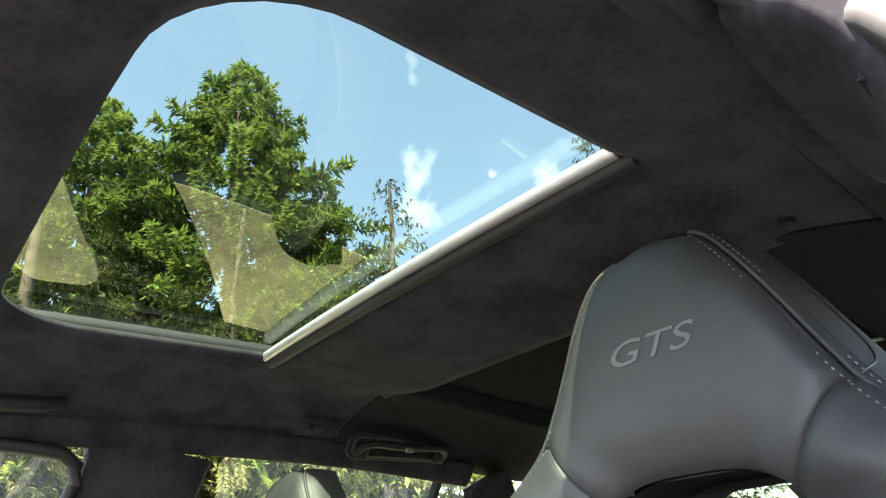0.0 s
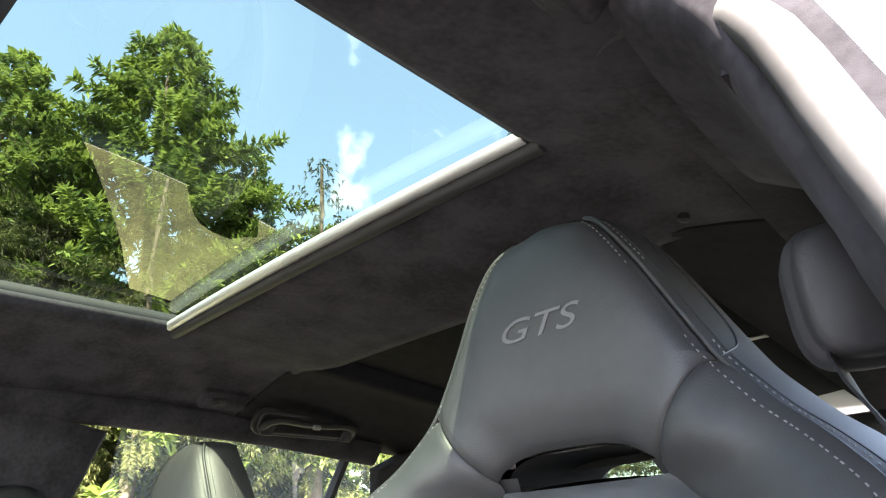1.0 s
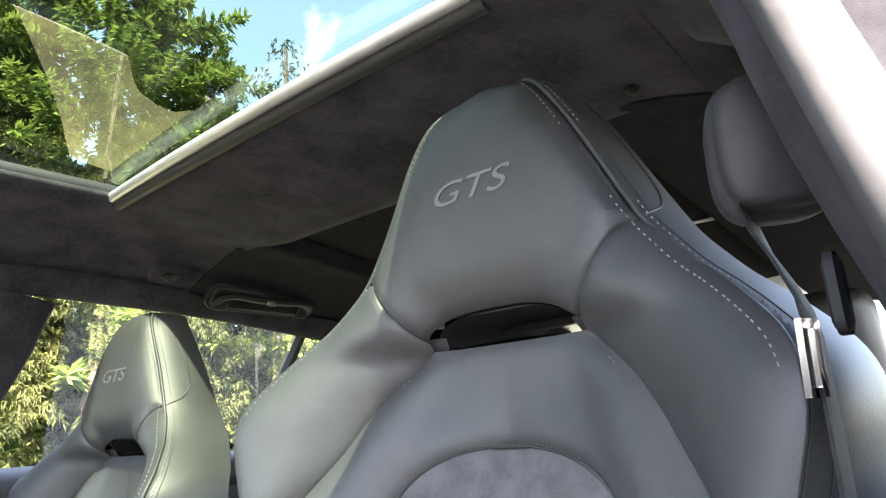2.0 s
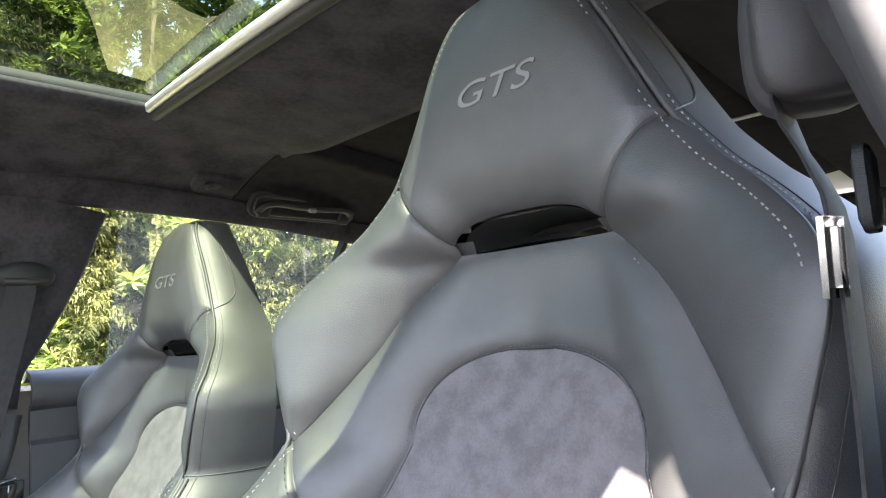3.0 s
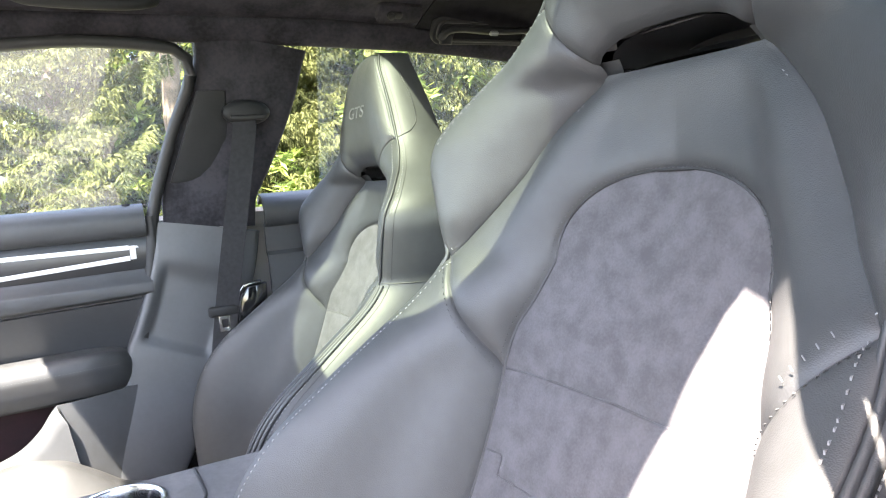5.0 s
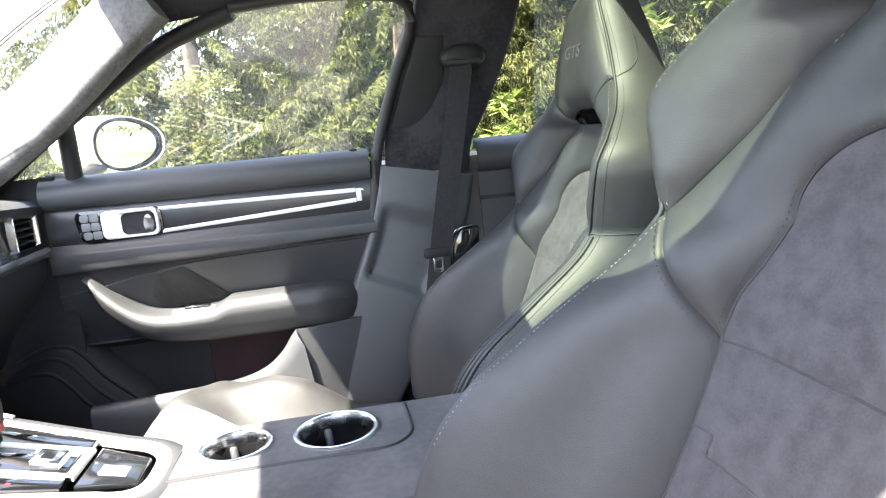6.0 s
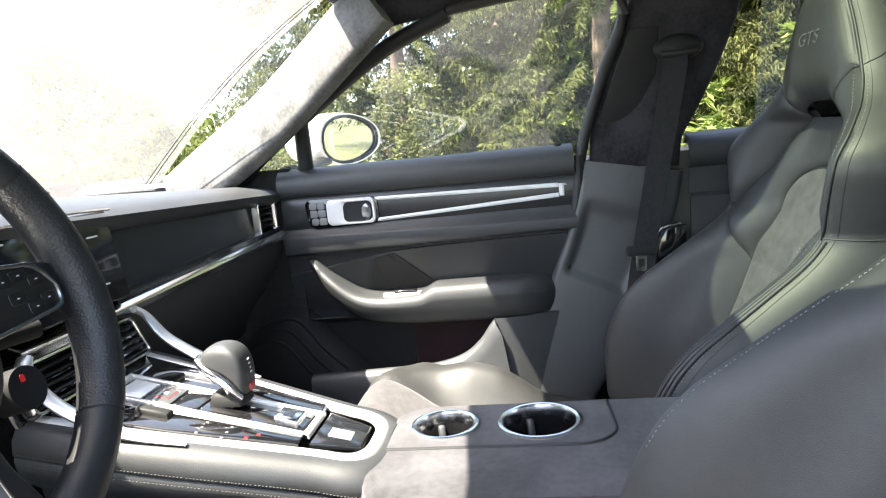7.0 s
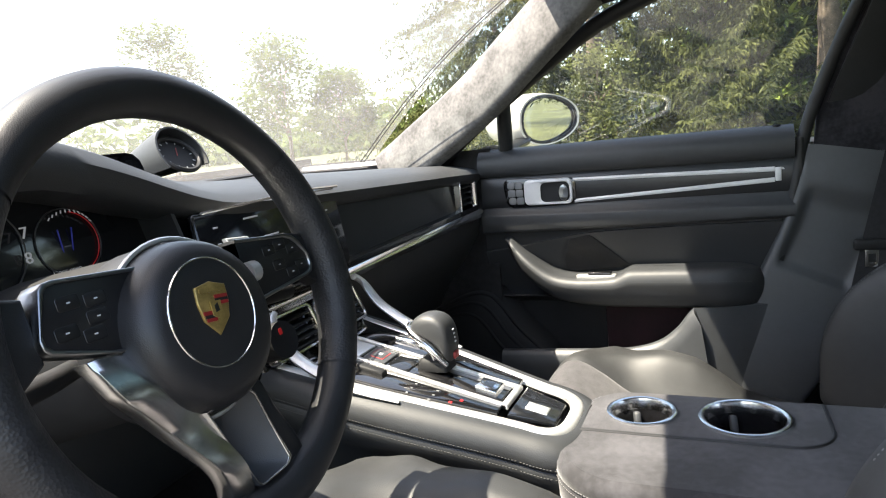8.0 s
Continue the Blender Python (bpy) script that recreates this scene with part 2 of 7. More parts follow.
def lerp_table(table):
    """A smooth function through (key, value...) rows, by monotone-ish cubic steps."""
    ks = [r[0] for r in table]
    vals = [r[1:] for r in table]

    def f(k):
        if k <= ks[0]:
            return vals[0] if len(vals[0]) > 1 else vals[0][0]
        if k >= ks[-1]:
            return vals[-1] if len(vals[-1]) > 1 else vals[-1][0]
        i = max(j for j in range(len(ks)) if ks[j] <= k)
        s = (k - ks[i]) / (ks[i + 1] - ks[i])
        out = []
        for c in range(len(vals[0])):
            p1, p2 = vals[i][c], vals[i + 1][c]
            h = ks[i + 1] - ks[i]
            m1 = (p2 - vals[i - 1][c]) / (ks[i + 1] - ks[i - 1]) * h if i > 0 else (p2 - p1)
            m2 = (vals[i + 2][c] - p1) / (ks[i + 2] - ks[i]) * h if i + 2 < len(ks) else (p2 - p1)
            if (p2 - p1) * m1 <= 0:
                m1 = 0
            if (p2 - p1) * m2 <= 0:
                m2 = 0
            m1 = math.copysign(min(abs(m1), 3 * abs(p2 - p1)), m1)
            m2 = math.copysign(min(abs(m2), 3 * abs(p2 - p1)), m2)
            out.append((2 * s**3 - 3 * s**2 + 1) * p1 + (s**3 - 2 * s**2 + s) * m1 + (-2 * s**3 + 3 * s**2) * p2 + (s**3 - s**2) * m2)
        return out if len(out) > 1 else out[0]
    return f


def spline(points, n):
    """n + 1 points along a smooth curve through the given ones."""
    pts = [Vector(p) for p in points]
    dist = [0.0]
    for a, b in zip(pts, pts[1:]):
        dist.append(dist[-1] + (b - a).length)
    f = lerp_catmull(pts, dist)
    return [f(dist[-1] * i / n) for i in range(n + 1)]


def lerp_catmull(pts, dist):
    def f(d):
        i = 0
        while i < len(pts) - 2 and dist[i + 1] < d:
            i += 1
        h = dist[i + 1] - dist[i]
        s = (d - dist[i]) / h
        m1 = (pts[i + 1] - pts[i - 1]) * (h / (dist[i + 1] - dist[i - 1])) if i else pts[1] - pts[0]
        m2 = (pts[i + 2] - pts[i]) * (h / (dist[i + 2] - dist[i])) if i + 2 < len(pts) else pts[i + 1] - pts[i]
        return (2 * s**3 - 3 * s**2 + 1) * pts[i] + (s**3 - 2 * s**2 + s) * m1 + (-2 * s**3 + 3 * s**2) * pts[i + 1] + (s**3 - s**2) * m2
    return f


def tube(points, radius, sides=10, bm=None, flat=1.0, up=(0, 0, 1), caps=True, closed=False):
    """A round or flattened bar along points; radius may be a list."""
    pts = [Vector(p) for p in points]
    rows = []
    n = len(pts)
    for i, p in enumerate(pts):
        if closed:
            d = pts[(i + 1) % n] - pts[i - 1]
        else:
            d = pts[min(i + 1, n - 1)] - pts[max(i - 1, 0)]
        d.normalize()
        side = d.cross(Vector(up))
        if side.length < 1e-4:
            side = d.cross(Vector((1, 0, 0)))
        side.normalize()
        top = side.cross(d)
        r = radius[i] if isinstance(radius, (list, tuple)) else radius
        rows.append([p + side * (r * math.cos(a)) + top * (r * flat * math.sin(a)) for a in (2 * math.pi * k / sides for k in range(sides))])
    if closed:
        rows.append(rows[0])
    return grid_mesh(rows, closed=True, caps=caps and not closed, bm=bm)


def block(size, at=(0, 0, 0), bevel=0.004, segs=2, rot=None, bm=None, taper=1.0):
    """A bevelled box; taper scales its top."""
    b = bmesh.new()
    bmesh.ops.create_cube(b, size=1.0)
    for v in b.verts:
        k = taper if v.co.z > 0 else 1.0
        v.co = Vector((v.co.x * size[0] * k, v.co.y * size[1] * k, v.co.z * size[2]))
    if bevel:
        bmesh.ops.bevel(b, geom=b.edges[:], offset=bevel, segments=segs, profile=0.5, affect="EDGES")
    m = Matrix.Translation(at) @ (rot.to_4x4() if rot is not None else Matrix())
    bmesh.ops.transform(b, matrix=m, verts=b.verts)
    return b if bm is None else merge(bm, b)


def merge(bm, other):
    me = bpy.data.meshes.new("tmp")
    other.to_mesh(me)
    other.free()
    bm.from_mesh(me)
    bpy.data.meshes.remove(me)
    return bm


def plate(outline, frame_m, depth, bevel=0.002, segs=2):
    """A flat piece: an outline of (a, b) in the plane of frame_m, thickened along its -z."""
    b = bmesh.new()
    vs = [b.verts.new((p[0], p[1], 0)) for p in outline]
    f = b.faces.new(vs)
    r = bmesh.ops.extrude_face_region(b, geom=[f])
    for v in r["geom"]:
        if isinstance(v, bmesh.types.BMVert):
            v.co.z -= depth
    bmesh.ops.recalc_face_normals(b, faces=b.faces)
    if bevel:
        edges = [e for e in b.edges if all(abs(v.co.z) < 1e-6 for v in e.verts)]
        bmesh.ops.bevel(b, geom=edges, offset=bevel, segments=segs, profile=0.5, affect="EDGES")
    bmesh.ops.transform(b, matrix=frame_m, verts=b.verts)
    return b


def round_rect(w, h, r, n=5, cx=0.0, cy=0.0):
    out = []
    for qx, qy, a0 in ((1, 1, 0), (-1, 1, 90), (-1, -1, 180), (1, -1, 270)):
        for i in range(n + 1):
            a = radians(a0 + 90 * i / n)
            out.append((cx + qx * (w / 2 - r) + r * math.cos(a), cy + qy * (h / 2 - r) + r * math.sin(a)))
    return out


def ring_plate(outer, inner, frame_m, depth, lift=0.0):
    """A frame between two outlines of equal count, with a raised face."""
    rows = []
    for pts, z in ((outer, -depth), (outer, 0.0), ([((a[0] * 3 + b[0]) / 4, (a[1] * 3 + b[1]) / 4) for a, b in zip(outer, inner)], lift),
                   ([((a[0] + b[0] * 3) / 4, (a[1] + b[1] * 3) / 4) for a, b in zip(outer, inner)], lift), (inner, 0.0), (inner, -depth)):
        rows.append([frame_m @ Vector((p[0], p[1], z)) for p in pts])
    return grid_mesh(rows, closed=True)


def stitches(points, length=0.0027, gap=0.0013, width=0.0009, lift=0.0006, up=None):
    """Separate thread stitches along a polyline of (point, normal)."""
    verts, faces = [], []
    carry = 0.0
    step = length + gap
    segs = [(a, b) for a, b in zip(points, points[1:])]
    for (p0, n0), (p1, n1) in segs:
        d = p1 - p0
        ln = d.length
        if ln < 1e-6:
            continue
        d /= ln
        x = carry
        while x + length <= ln:
            nrm = n0.lerp(n1, x / ln).normalized()
            s = d.cross(nrm).normalized() * width / 2
            a, b = p0 + d * x + nrm * lift * 0.2, p0 + d * (x + length) + nrm * lift * 0.2
            mid = (a + b) / 2 + nrm * (lift + width * 0.5)
            k = len(verts)
            verts += [a - s, a + s, b + s, b - s, mid - s * 0.6, mid + s * 0.6]
            faces += [(k, k + 1, k + 5, k + 4), (k + 3, k + 4, k + 5, k + 2), (k, k + 4, k + 3), (k + 1, k + 2, k + 5)]
            x += step
        carry = x - ln
        if carry < 0:
            carry = 0
    bm = bmesh.new()
    vs = [bm.verts.new(v) for v in verts]
    for f in faces:
        bm.faces.new([vs[i] for i in f])
    return bm


def lettering(text, size, m, mat, parent, name="lettering", depth=0.0006, shear=0.0, width=1.0, label=""):
    """Raised letters in the built-in font, as a mesh, centred on the pose m."""
    cu = bpy.data.curves.new("tmp", "FONT")
    cu.body, cu.size, cu.extrude, cu.shear = text, size, depth, shear
    cu.align_x, cu.align_y = "CENTER", "CENTER"
    tmp = new("tmp", cu)
    bpy.context.view_layer.update()
    me = bpy.data.meshes.new_from_object(tmp.evaluated_get(bpy.context.evaluated_depsgraph_get()))
    bpy.data.objects.remove(tmp)
    bpy.data.curves.remove(cu)
    for v in me.vertices:
        v.co.x *= width
    me.materials.clear()
    me.materials.append(mat)
    me.name = name
    ob = new(name, me)
    ob.matrix_world = m
    if parent is not None:
        ob.parent = parent
        ob.matrix_parent_inverse = parent.matrix_world.inverted()
    return tagged(ob, label)


def smooth01(x):
    x = max(0.0, min(1.0, x))
    return x * x * (3 - 2 * x)


# ---- front seats: one-piece sports seats, leather with suede inserts ----
FLOOR_Z = 0.20
SEAT_C = -0.383
BASE = 0.292
# lines of the seat back by height: (z, half width, depth)
MIDDLE = lerp_table([(0.46, -0.140), (0.54, -0.178), (0.60, -0.205), (0.70, -0.247), (0.76, -0.273), (0.80, -0.292), (0.85, -0.316), (0.90, -0.337), (0.94, -0.350), (0.98, -0.354), (1.015, -0.354), (1.045, -0.338), (1.08, -0.324), (1.14, -0.321), (1.19, -0.325), (1.22, -0.334), (1.245, -0.352)])
INSERT_LINE = lerp_table([(0.46, 0.140, -0.132), (0.60, 0.135, -0.194), (0.69, 0.132, -0.234), (0.768, 0.132, -0.264), (0.805, 0.127, -0.277), (0.828, 0.119, -0.291), (0.853, 0.1105, -0.304), (0.88, 0.100, -0.315), (0.906, 0.090, -0.325), (0.94, 0.080, -0.333), (0.98, 0.068, -0.347), (1.015, 0.050, -0.353), (1.045, 0.050, -0.335), (1.085, 0.070, -0.320), (1.14, 0.060, -0.3215), (1.20, 0.036, -0.329), (1.245, 0.006, -0.353)])
VALLEY = lerp_table([(0.46, 0.180, -0.070), (0.60, 0.180, -0.108), (0.70, 0.178, -0.160), (0.76, 0.172, -0.200), (0.80, 0.164, -0.224), (0.821, 0.163, -0.234), (0.839, 0.174, -0.236), (0.855, 0.186, -0.244), (0.867, 0.194, -0.257), (0.881, 0.190, -0.2685), (0.901, 0.1765, -0.283), (0.921, 0.1625, -0.2975), (0.941, 0.148, -0.311), (0.962, 0.134, -0.322), (0.983, 0.117, -0.333), (1.001, 0.097, -0.344), (1.017, 0.080, -0.354), (1.032, 0.080, -0.331), (1.045, 0.090, -0.319), (1.062, 0.103, -0.314), (1.085, 0.112, -0.3205), (1.14, 0.085, -0.3235), (1.18, 0.064, -0.328), (1.22, 0.040, -0.338), (1.245, 0.009, -0.354)])
CREST = lerp_table([(0.46, 0.230, 0.000), (0.56, 0.232, 0.000), (0.625, 0.232, -0.012), (0.683, 0.230, -0.040), (0.722, 0.228, -0.074), (0.753, 0.225, -0.115), (0.792, 0.219, -0.168), (0.832, 0.211, -0.222), (0.866, 0.204, -0.253), (0.880, 0.208, -0.2535), (0.905, 0.2155, -0.254), (0.930, 0.223, -0.255), (0.955, 0.2295, -0.257), (0.975, 0.2285, -0.263), (0.993, 0.221, -0.276), (1.011, 0.206, -0.290), (1.029, 0.188, -0.304), (1.046, 0.169, -0.317), (1.066, 0.151, -0.327), (1.087, 0.134, -0.333), (1.11, 0.121, -0.336), (1.133, 0.109, -0.338), (1.157, 0.097, -0.339), (1.18, 0.085, -0.339), (1.202, 0.072, -0.340), (1.223, 0.057, -0.343), (1.235, 0.043, -0.348), (1.241, 0.030, -0.352), (1.245, 0.014, -0.356)])
SIDE_OUT = lerp_table([(0.46, 0.036), (0.70, 0.036), (0.80, 0.034), (0.866, 0.034), (0.95, 0.026), (1.02, 0.020), (1.09, 0.018), (1.20, 0.017), (1.245, 0.016)])
SIDE_DEEP = lerp_table([(0.46, 0.22), (0.62, 0.215), (0.70, 0.21), (0.78, 0.165), (0.866, 0.115), (0.95, 0.112), (1.02, 0.095), (1.09, 0.078), (1.20, 0.062), (1.245, 0.050)])
ARCH_SEAM = lerp_table([(0.866, 0.203), (0.881, 0.191), (0.901, 0.1765), (0.921, 0.1625), (0.941, 0.148), (0.962, 0.134), (0.983, 0.117), (1.001, 0.097), (1.018, 0.077)])
BOLSTER_SEAM = lerp_table([(0.768, 0.1325), (0.785, 0.141), (0.805, 0.152), (0.821, 0.162), (0.839, 0.175), (0.855, 0.190), (0.866, 0.203)])
HEAD_SEAM = lerp_table([(1.018, 0.076), (1.0255, 0.075), (1.032, 0.080), (1.045, 0.090), (1.062, 0.103), (1.085, 0.124), (1.088, 0.133)])
HOLE_TOP = lerp_table([(0.0, 1.046), (0.03, 1.045), (0.05, 1.041), (0.064, 1.034), (0.075, 1.0255)])
crest_of = lambda z: CREST(z)[0]


def insert_half(z):
    if z <= 0.862:
        return INSERT_LINE(z)[0]
    k = min(1.0, (z - 0.862) / 0.0775)
    return 0.1065 * (1 - k**2.6) ** (1 / 2.2)


# the face of the seat back, as a smoothed height field over half its width
GRID_U, GRID_Z = np.linspace(0.0, 0.24, 121), np.linspace(0.46, 1.246, 315)
FACE = np.zeros((315, 121))
for i_z, z in enumerate(GRID_Z):
    (u1, y1), (u2, y2), (u3, y3) = INSERT_LINE(z), VALLEY(z), CREST(z)
    u2 = max(u2, u1 + 0.003)
    u3 = max(u3, u2 + 0.004)
    swell = 0.006 * smooth01((z - 0.80) / 0.06) * smooth01((1.01 - z) / 0.05)
    wing = 0.011 * smooth01((z - 0.875) / 0.03) * smooth01((1.075 - z) / 0.05) + 0.018 * smooth01((0.84 - z) / 0.08)
    ks = [0.0, u1, (u1 + u2) / 2, u2, (u2 + u3) / 2, u3, u3 + 0.06]
    vs = [MIDDLE(z), y1, (y1 + y2) / 2 + swell, y2, (y2 + y3) / 2 + wing, y3, y3 - 0.055]
    face_line = lerp_table(list(zip(ks, vs)))
    FACE[i_z] = [face_line(u) for u in GRID_U]
for axis, width in ((0, 2.4), (1, 2.0)):
    taps = np.exp(-0.5 * (np.arange(-8, 9) / width) ** 2)
    taps /= taps.sum()
    pad = ((8, 8), (0, 0)) if axis == 0 else ((0, 0), (8, 8))
    ext = np.pad(FACE, pad, mode="reflect", reflect_type="odd") if axis == 0 else np.concatenate([FACE[:, 8:0:-1], FACE, 2 * FACE[:, -1:] - FACE[:, -2:-10:-1]], 1)
    FACE = sum(w * np.take(ext, np.arange(k, k + FACE.shape[axis]), axis) for k, w in enumerate(taps))


def front(u, z):
    """The depth of the seat back's face."""
    a = min(abs(u), 0.2399) / 0.002
    b = max(0.0, min(313.99, (z - 0.46) / 0.786 * 314))
    i, j = int(a), int(b)
    fa, fb = a - i, b - j
    return float((FACE[j, i] * (1 - fa) + FACE[j, i + 1] * fa) * (1 - fb) + (FACE[j + 1, i] * (1 - fa) + FACE[j + 1, i + 1] * fa) * fb)


def front_normal(u, z):
    e = 0.003
    return Vector((-(front(u + e, z) - front(u - e, z)) / (2 * e), 1.0, -(front(u, z + e) - front(u, z - e)) / (2 * e))).normalized()


def side_point(s, z, k, proud=0.0):
    """A point of the seat back's side: k runs from the crest outwards and to the back."""
    c, y = CREST(z)
    w, d = SIDE_OUT(z) + proud, SIDE_DEEP(z)
    return Vector((s * (c + w * math.sin(min(1.0, k * 1.25) * math.pi / 2) ** 0.9 - 0.012 * max(0.0, k - 0.8)), front(c, z) + 0.002 - d * (0.30 * k + 0.70 * k**1.7), z - BASE))


def cushion_panel(name, pts, border, mat, parent, puff=0.006, sink=0.004, reach=0.010, under=None):
    """A padded panel on the seat back's face; pts: rows of (u, z); border: points where its seams pull it in."""
    B = np.array(border)
    rows = []
    for r in pts:
        row = []
        for u, z in r:
            d = float(np.sqrt(((B - (u, z)) ** 2).sum(1)).min())
            off = -sink + (puff + sink) * (1 - math.exp(-d / reach))
            if under is not None and under(u, z):
                off = -sink - min(0.010, 0.8 * d)
            n = front_normal(u, z)
            row.append(Vector((u, front(u, z), z - BASE)) + n * off)
        rows.append(row)
    return part(name, grid_mesh(rows), mat, parent)


def band(z0, z1, left, right, nz, nu, ease=1.0):
    """Rows of (u, z) between two side curves, and the border round them."""
    rows = []
    for i in range(nz + 1):
        k = 1 - (1 - i / nz) ** ease
        z = z0 + (z1 - z0) * k
        a, b = left(z), right(z)
        rows.append([(a + (b - a) * j / nu, z) for j in range(nu + 1)])
    edge = rows[0] + rows[-1] + [r[0] for r in rows] + [r[-1] for r in rows]
    return rows, edge


def seam_points(path, lift=0.001):
    out = []
    for u, z in path:
        n = front_normal(u, z)
        out.append((Vector((u, front(u, z), z - BASE)) + n * lift, n))
    return out


def sewn(path, panels, direction, lift=0.0002):
    """Points of a sewn row, dropped on to the panels along a direction."""
    vs, fs = [], []
    for ob in panels:
        k = len(vs)
        vs += [v.co.copy() for v in ob.data.vertices]
        fs += [[k + i for i in p.vertices] for p in ob.data.polygons]
    tree = BVHTree.FromPolygons(vs, fs)
    out = []
    for p in path:
        loc, nrm, i, dist = tree.ray_cast(p - direction * 0.06, direction, 0.12)
        if loc is not None:
            nrm = -nrm if nrm.dot(direction) > 0 else nrm
            out.append((loc + nrm * lift, nrm))
    return out


def front_seat(label):
    seat = thing("sports_seat", label, "car seat", (SEAT_C, 0, BASE), "front seats")
    # shell: backing under the panels, the sides, and the back
    rows = []
    zs = [0.46 + 0.785 * i / 110 for i in range(111)]
    for z in zs:
        c = crest_of(z)
        ring = []
        for i in range(25):
            u = -c + 2 * c * i / 24
            ring.append(Vector((u, front(u, z) - (0.012 if 0 < i < 24 else 0.001), z - BASE)))
        side = [side_point(1, z, k) for k in (0.06, 0.14, 0.24, 0.36, 0.5, 0.66, 0.82, 1.0)]
        yb = side[-1].y
        back = [Vector((c * f, yb - 0.030 * (1 - f * f), z - BASE)) for f in (0.7, 0.0, -0.7)]
        rows.append(ring + side + back + [Vector((-p.x, p.y, p.z)) for p in reversed(side)])
    bm = bmesh.new()
    n = len(rows[0])
    vs = [[bm.verts.new(p) for p in r] for r in rows]
    for i, (a, b) in enumerate(zip(vs, vs[1:])):
        z = (zs[i] + zs[i + 1]) / 2
        for k in range(n):
            k2 = (k + 1) % n
            um = (rows[i][k].x + rows[i][k2].x) / 2
            if 1.016 < z < 1.046 and abs(um) < 0.07 and z < HOLE_TOP(abs(um)) + 0.006:
                continue
            bm.faces.new((a[k], a[k2], b[k2], b[k]))
    bm.faces.new(vs[-1])
    shell = part("back_shell", bm, LEATHER, seat)
    faces = []
    # lining of the opening under the headrest
    us = np.linspace(-0.075, 0.075, 25)
    ring = [(u, HOLE_TOP(abs(u))) for u in us] + [(u, 1.0185 + 0.004 * (1 - (u / 0.075) ** 2)) for u in us[::-1][1:-1]]
    rows = []
    for d, f in ((-0.006, 1.0), (-0.012, 1.02), (-0.022, 1.01), (-0.05, 0.98), (-0.10, 0.95), (-0.135, 0.94)):
        rows.append([Vector((u * f, (front(u, z) + d if d > -0.03 else MIDDLE(1.03) + d) - 0.010 * abs(u / 0.075) ** 5, 1.031 + (z - 1.031) * f - BASE)) for u, z in ring])
    part("belt_opening", grid_mesh(rows, closed=True), WHEEL_LEATHER, seat, "black lining of the belt opening")
    # suede insert, two panels with sewn cross seams
    rows, edge = band(0.7695, 0.9393, lambda z: -insert_half(z), lambda z: insert_half(z), 60, 34, 1.8)
    ins_edge = [p for p in edge if p[1] > 0.772] + [(s * insert_half(z), z) for z in np.linspace(0.50, 0.772, 90) for s in (-1, 1)]
    tagged(cushion_panel("upper_insert", rows, edge, SUEDE, seat, 0.003, 0.0012, 0.010), "mottled grey suede insert")
    rows, edge = band(0.50, 0.7690, lambda z: -insert_half(z), lambda z: insert_half(z), 72, 60)
    notch = [(s * u, 0.700) for u in np.linspace(0.110, 0.134, 14) for s in (-1, 1)] + [(s * 0.110, z) for z in np.linspace(0.683, 0.700, 10) for s in (-1, 1)]
    notch += [(u, 0.683) for u in np.linspace(-0.110, 0.110, 90)] + [(u, 0.600) for u in np.linspace(-0.134, 0.134, 90)]
    cushion_panel("lower_insert", rows, edge + notch, SUEDE, seat, 0.003, 0.0012, 0.006)
    for zz, dz in ((0.7692, 0.0), (0.683, 0.0)):
        half = insert_half(zz) - 0.002 if zz > 0.7 else 0.110
        path = [(u, zz) for u in np.linspace(-half, half, 40)]
        if zz < 0.7:
            path = [(-0.131, 0.700), (-0.112, 0.700), (-0.110, 0.697), (-0.110, 0.685)] + path + [(0.110, 0.685), (0.110, 0.697), (0.112, 0.700), (0.131, 0.700)]
        part("seam", tube([p for p, nn in seam_points(path, -0.0012)], 0.0013, 5), SUEDE_LID, seat)
    # arch of leather round the insert
    top = lambda z: ARCH_SEAM(z) if z > 0.866 else BOLSTER_SEAM(z)
    rows, edge = band(0.770, 1.0185, lambda z: -top(z) - 0.001, lambda z: top(z) + 0.001, 110, 100)
    cushion_panel("centre_arch", rows, edge + ins_edge, LEATHER, seat, 0.0042, 0.0022, 0.0058, under=lambda u, z: z < 0.9393 and abs(u) < insert_half(z))
    for s in (-1, 1):
        # wings at the shoulders
        inner = lambda z: ARCH_SEAM(z) if z <= 1.018 else HEAD_SEAM(z)
        rows, edge = band(0.868, 1.087, lambda z: s * min(inner(z) - 0.001, crest_of(z) - 0.001), lambda z: s * (crest_of(z) + 0.001), 90, 30)
        faces.append(cushion_panel("wing", rows, rows[0] + rows[-1] + [r[0] for r in rows], LEATHER, seat, 0.0042, 0.0016, 0.0052))
        # bolsters
        inner2 = lambda z: insert_half(z) if z < 0.768 else BOLSTER_SEAM(z)
        rows, edge = band(0.47, 0.866, lambda z: s * min(inner2(z), crest_of(z) - 0.002), lambda z: s * (crest_of(z) + 0.001), 90, 34)
        faces.append(cushion_panel("bolster", rows, rows[0] + rows[-1] + [r[0] for r in rows], LEATHER, seat, 0.0045, 0.0016, 0.0052))
    # headrest face
    low = lambda a: HOLE_TOP(a) if a < 0.075 else float(np.interp(a, [0.075, 0.080, 0.090, 0.103, 0.124, 0.133], [1.0255, 1.032, 1.045, 1.062, 1.085, 1.088]))
    high_t = [(crest_of(z), z) for z in np.linspace(1.245, 1.088, 80)]
    high = lambda u: float(np.interp(u, [p[0] for p in high_t], [p[1] for p in high_t]))
    rows = []
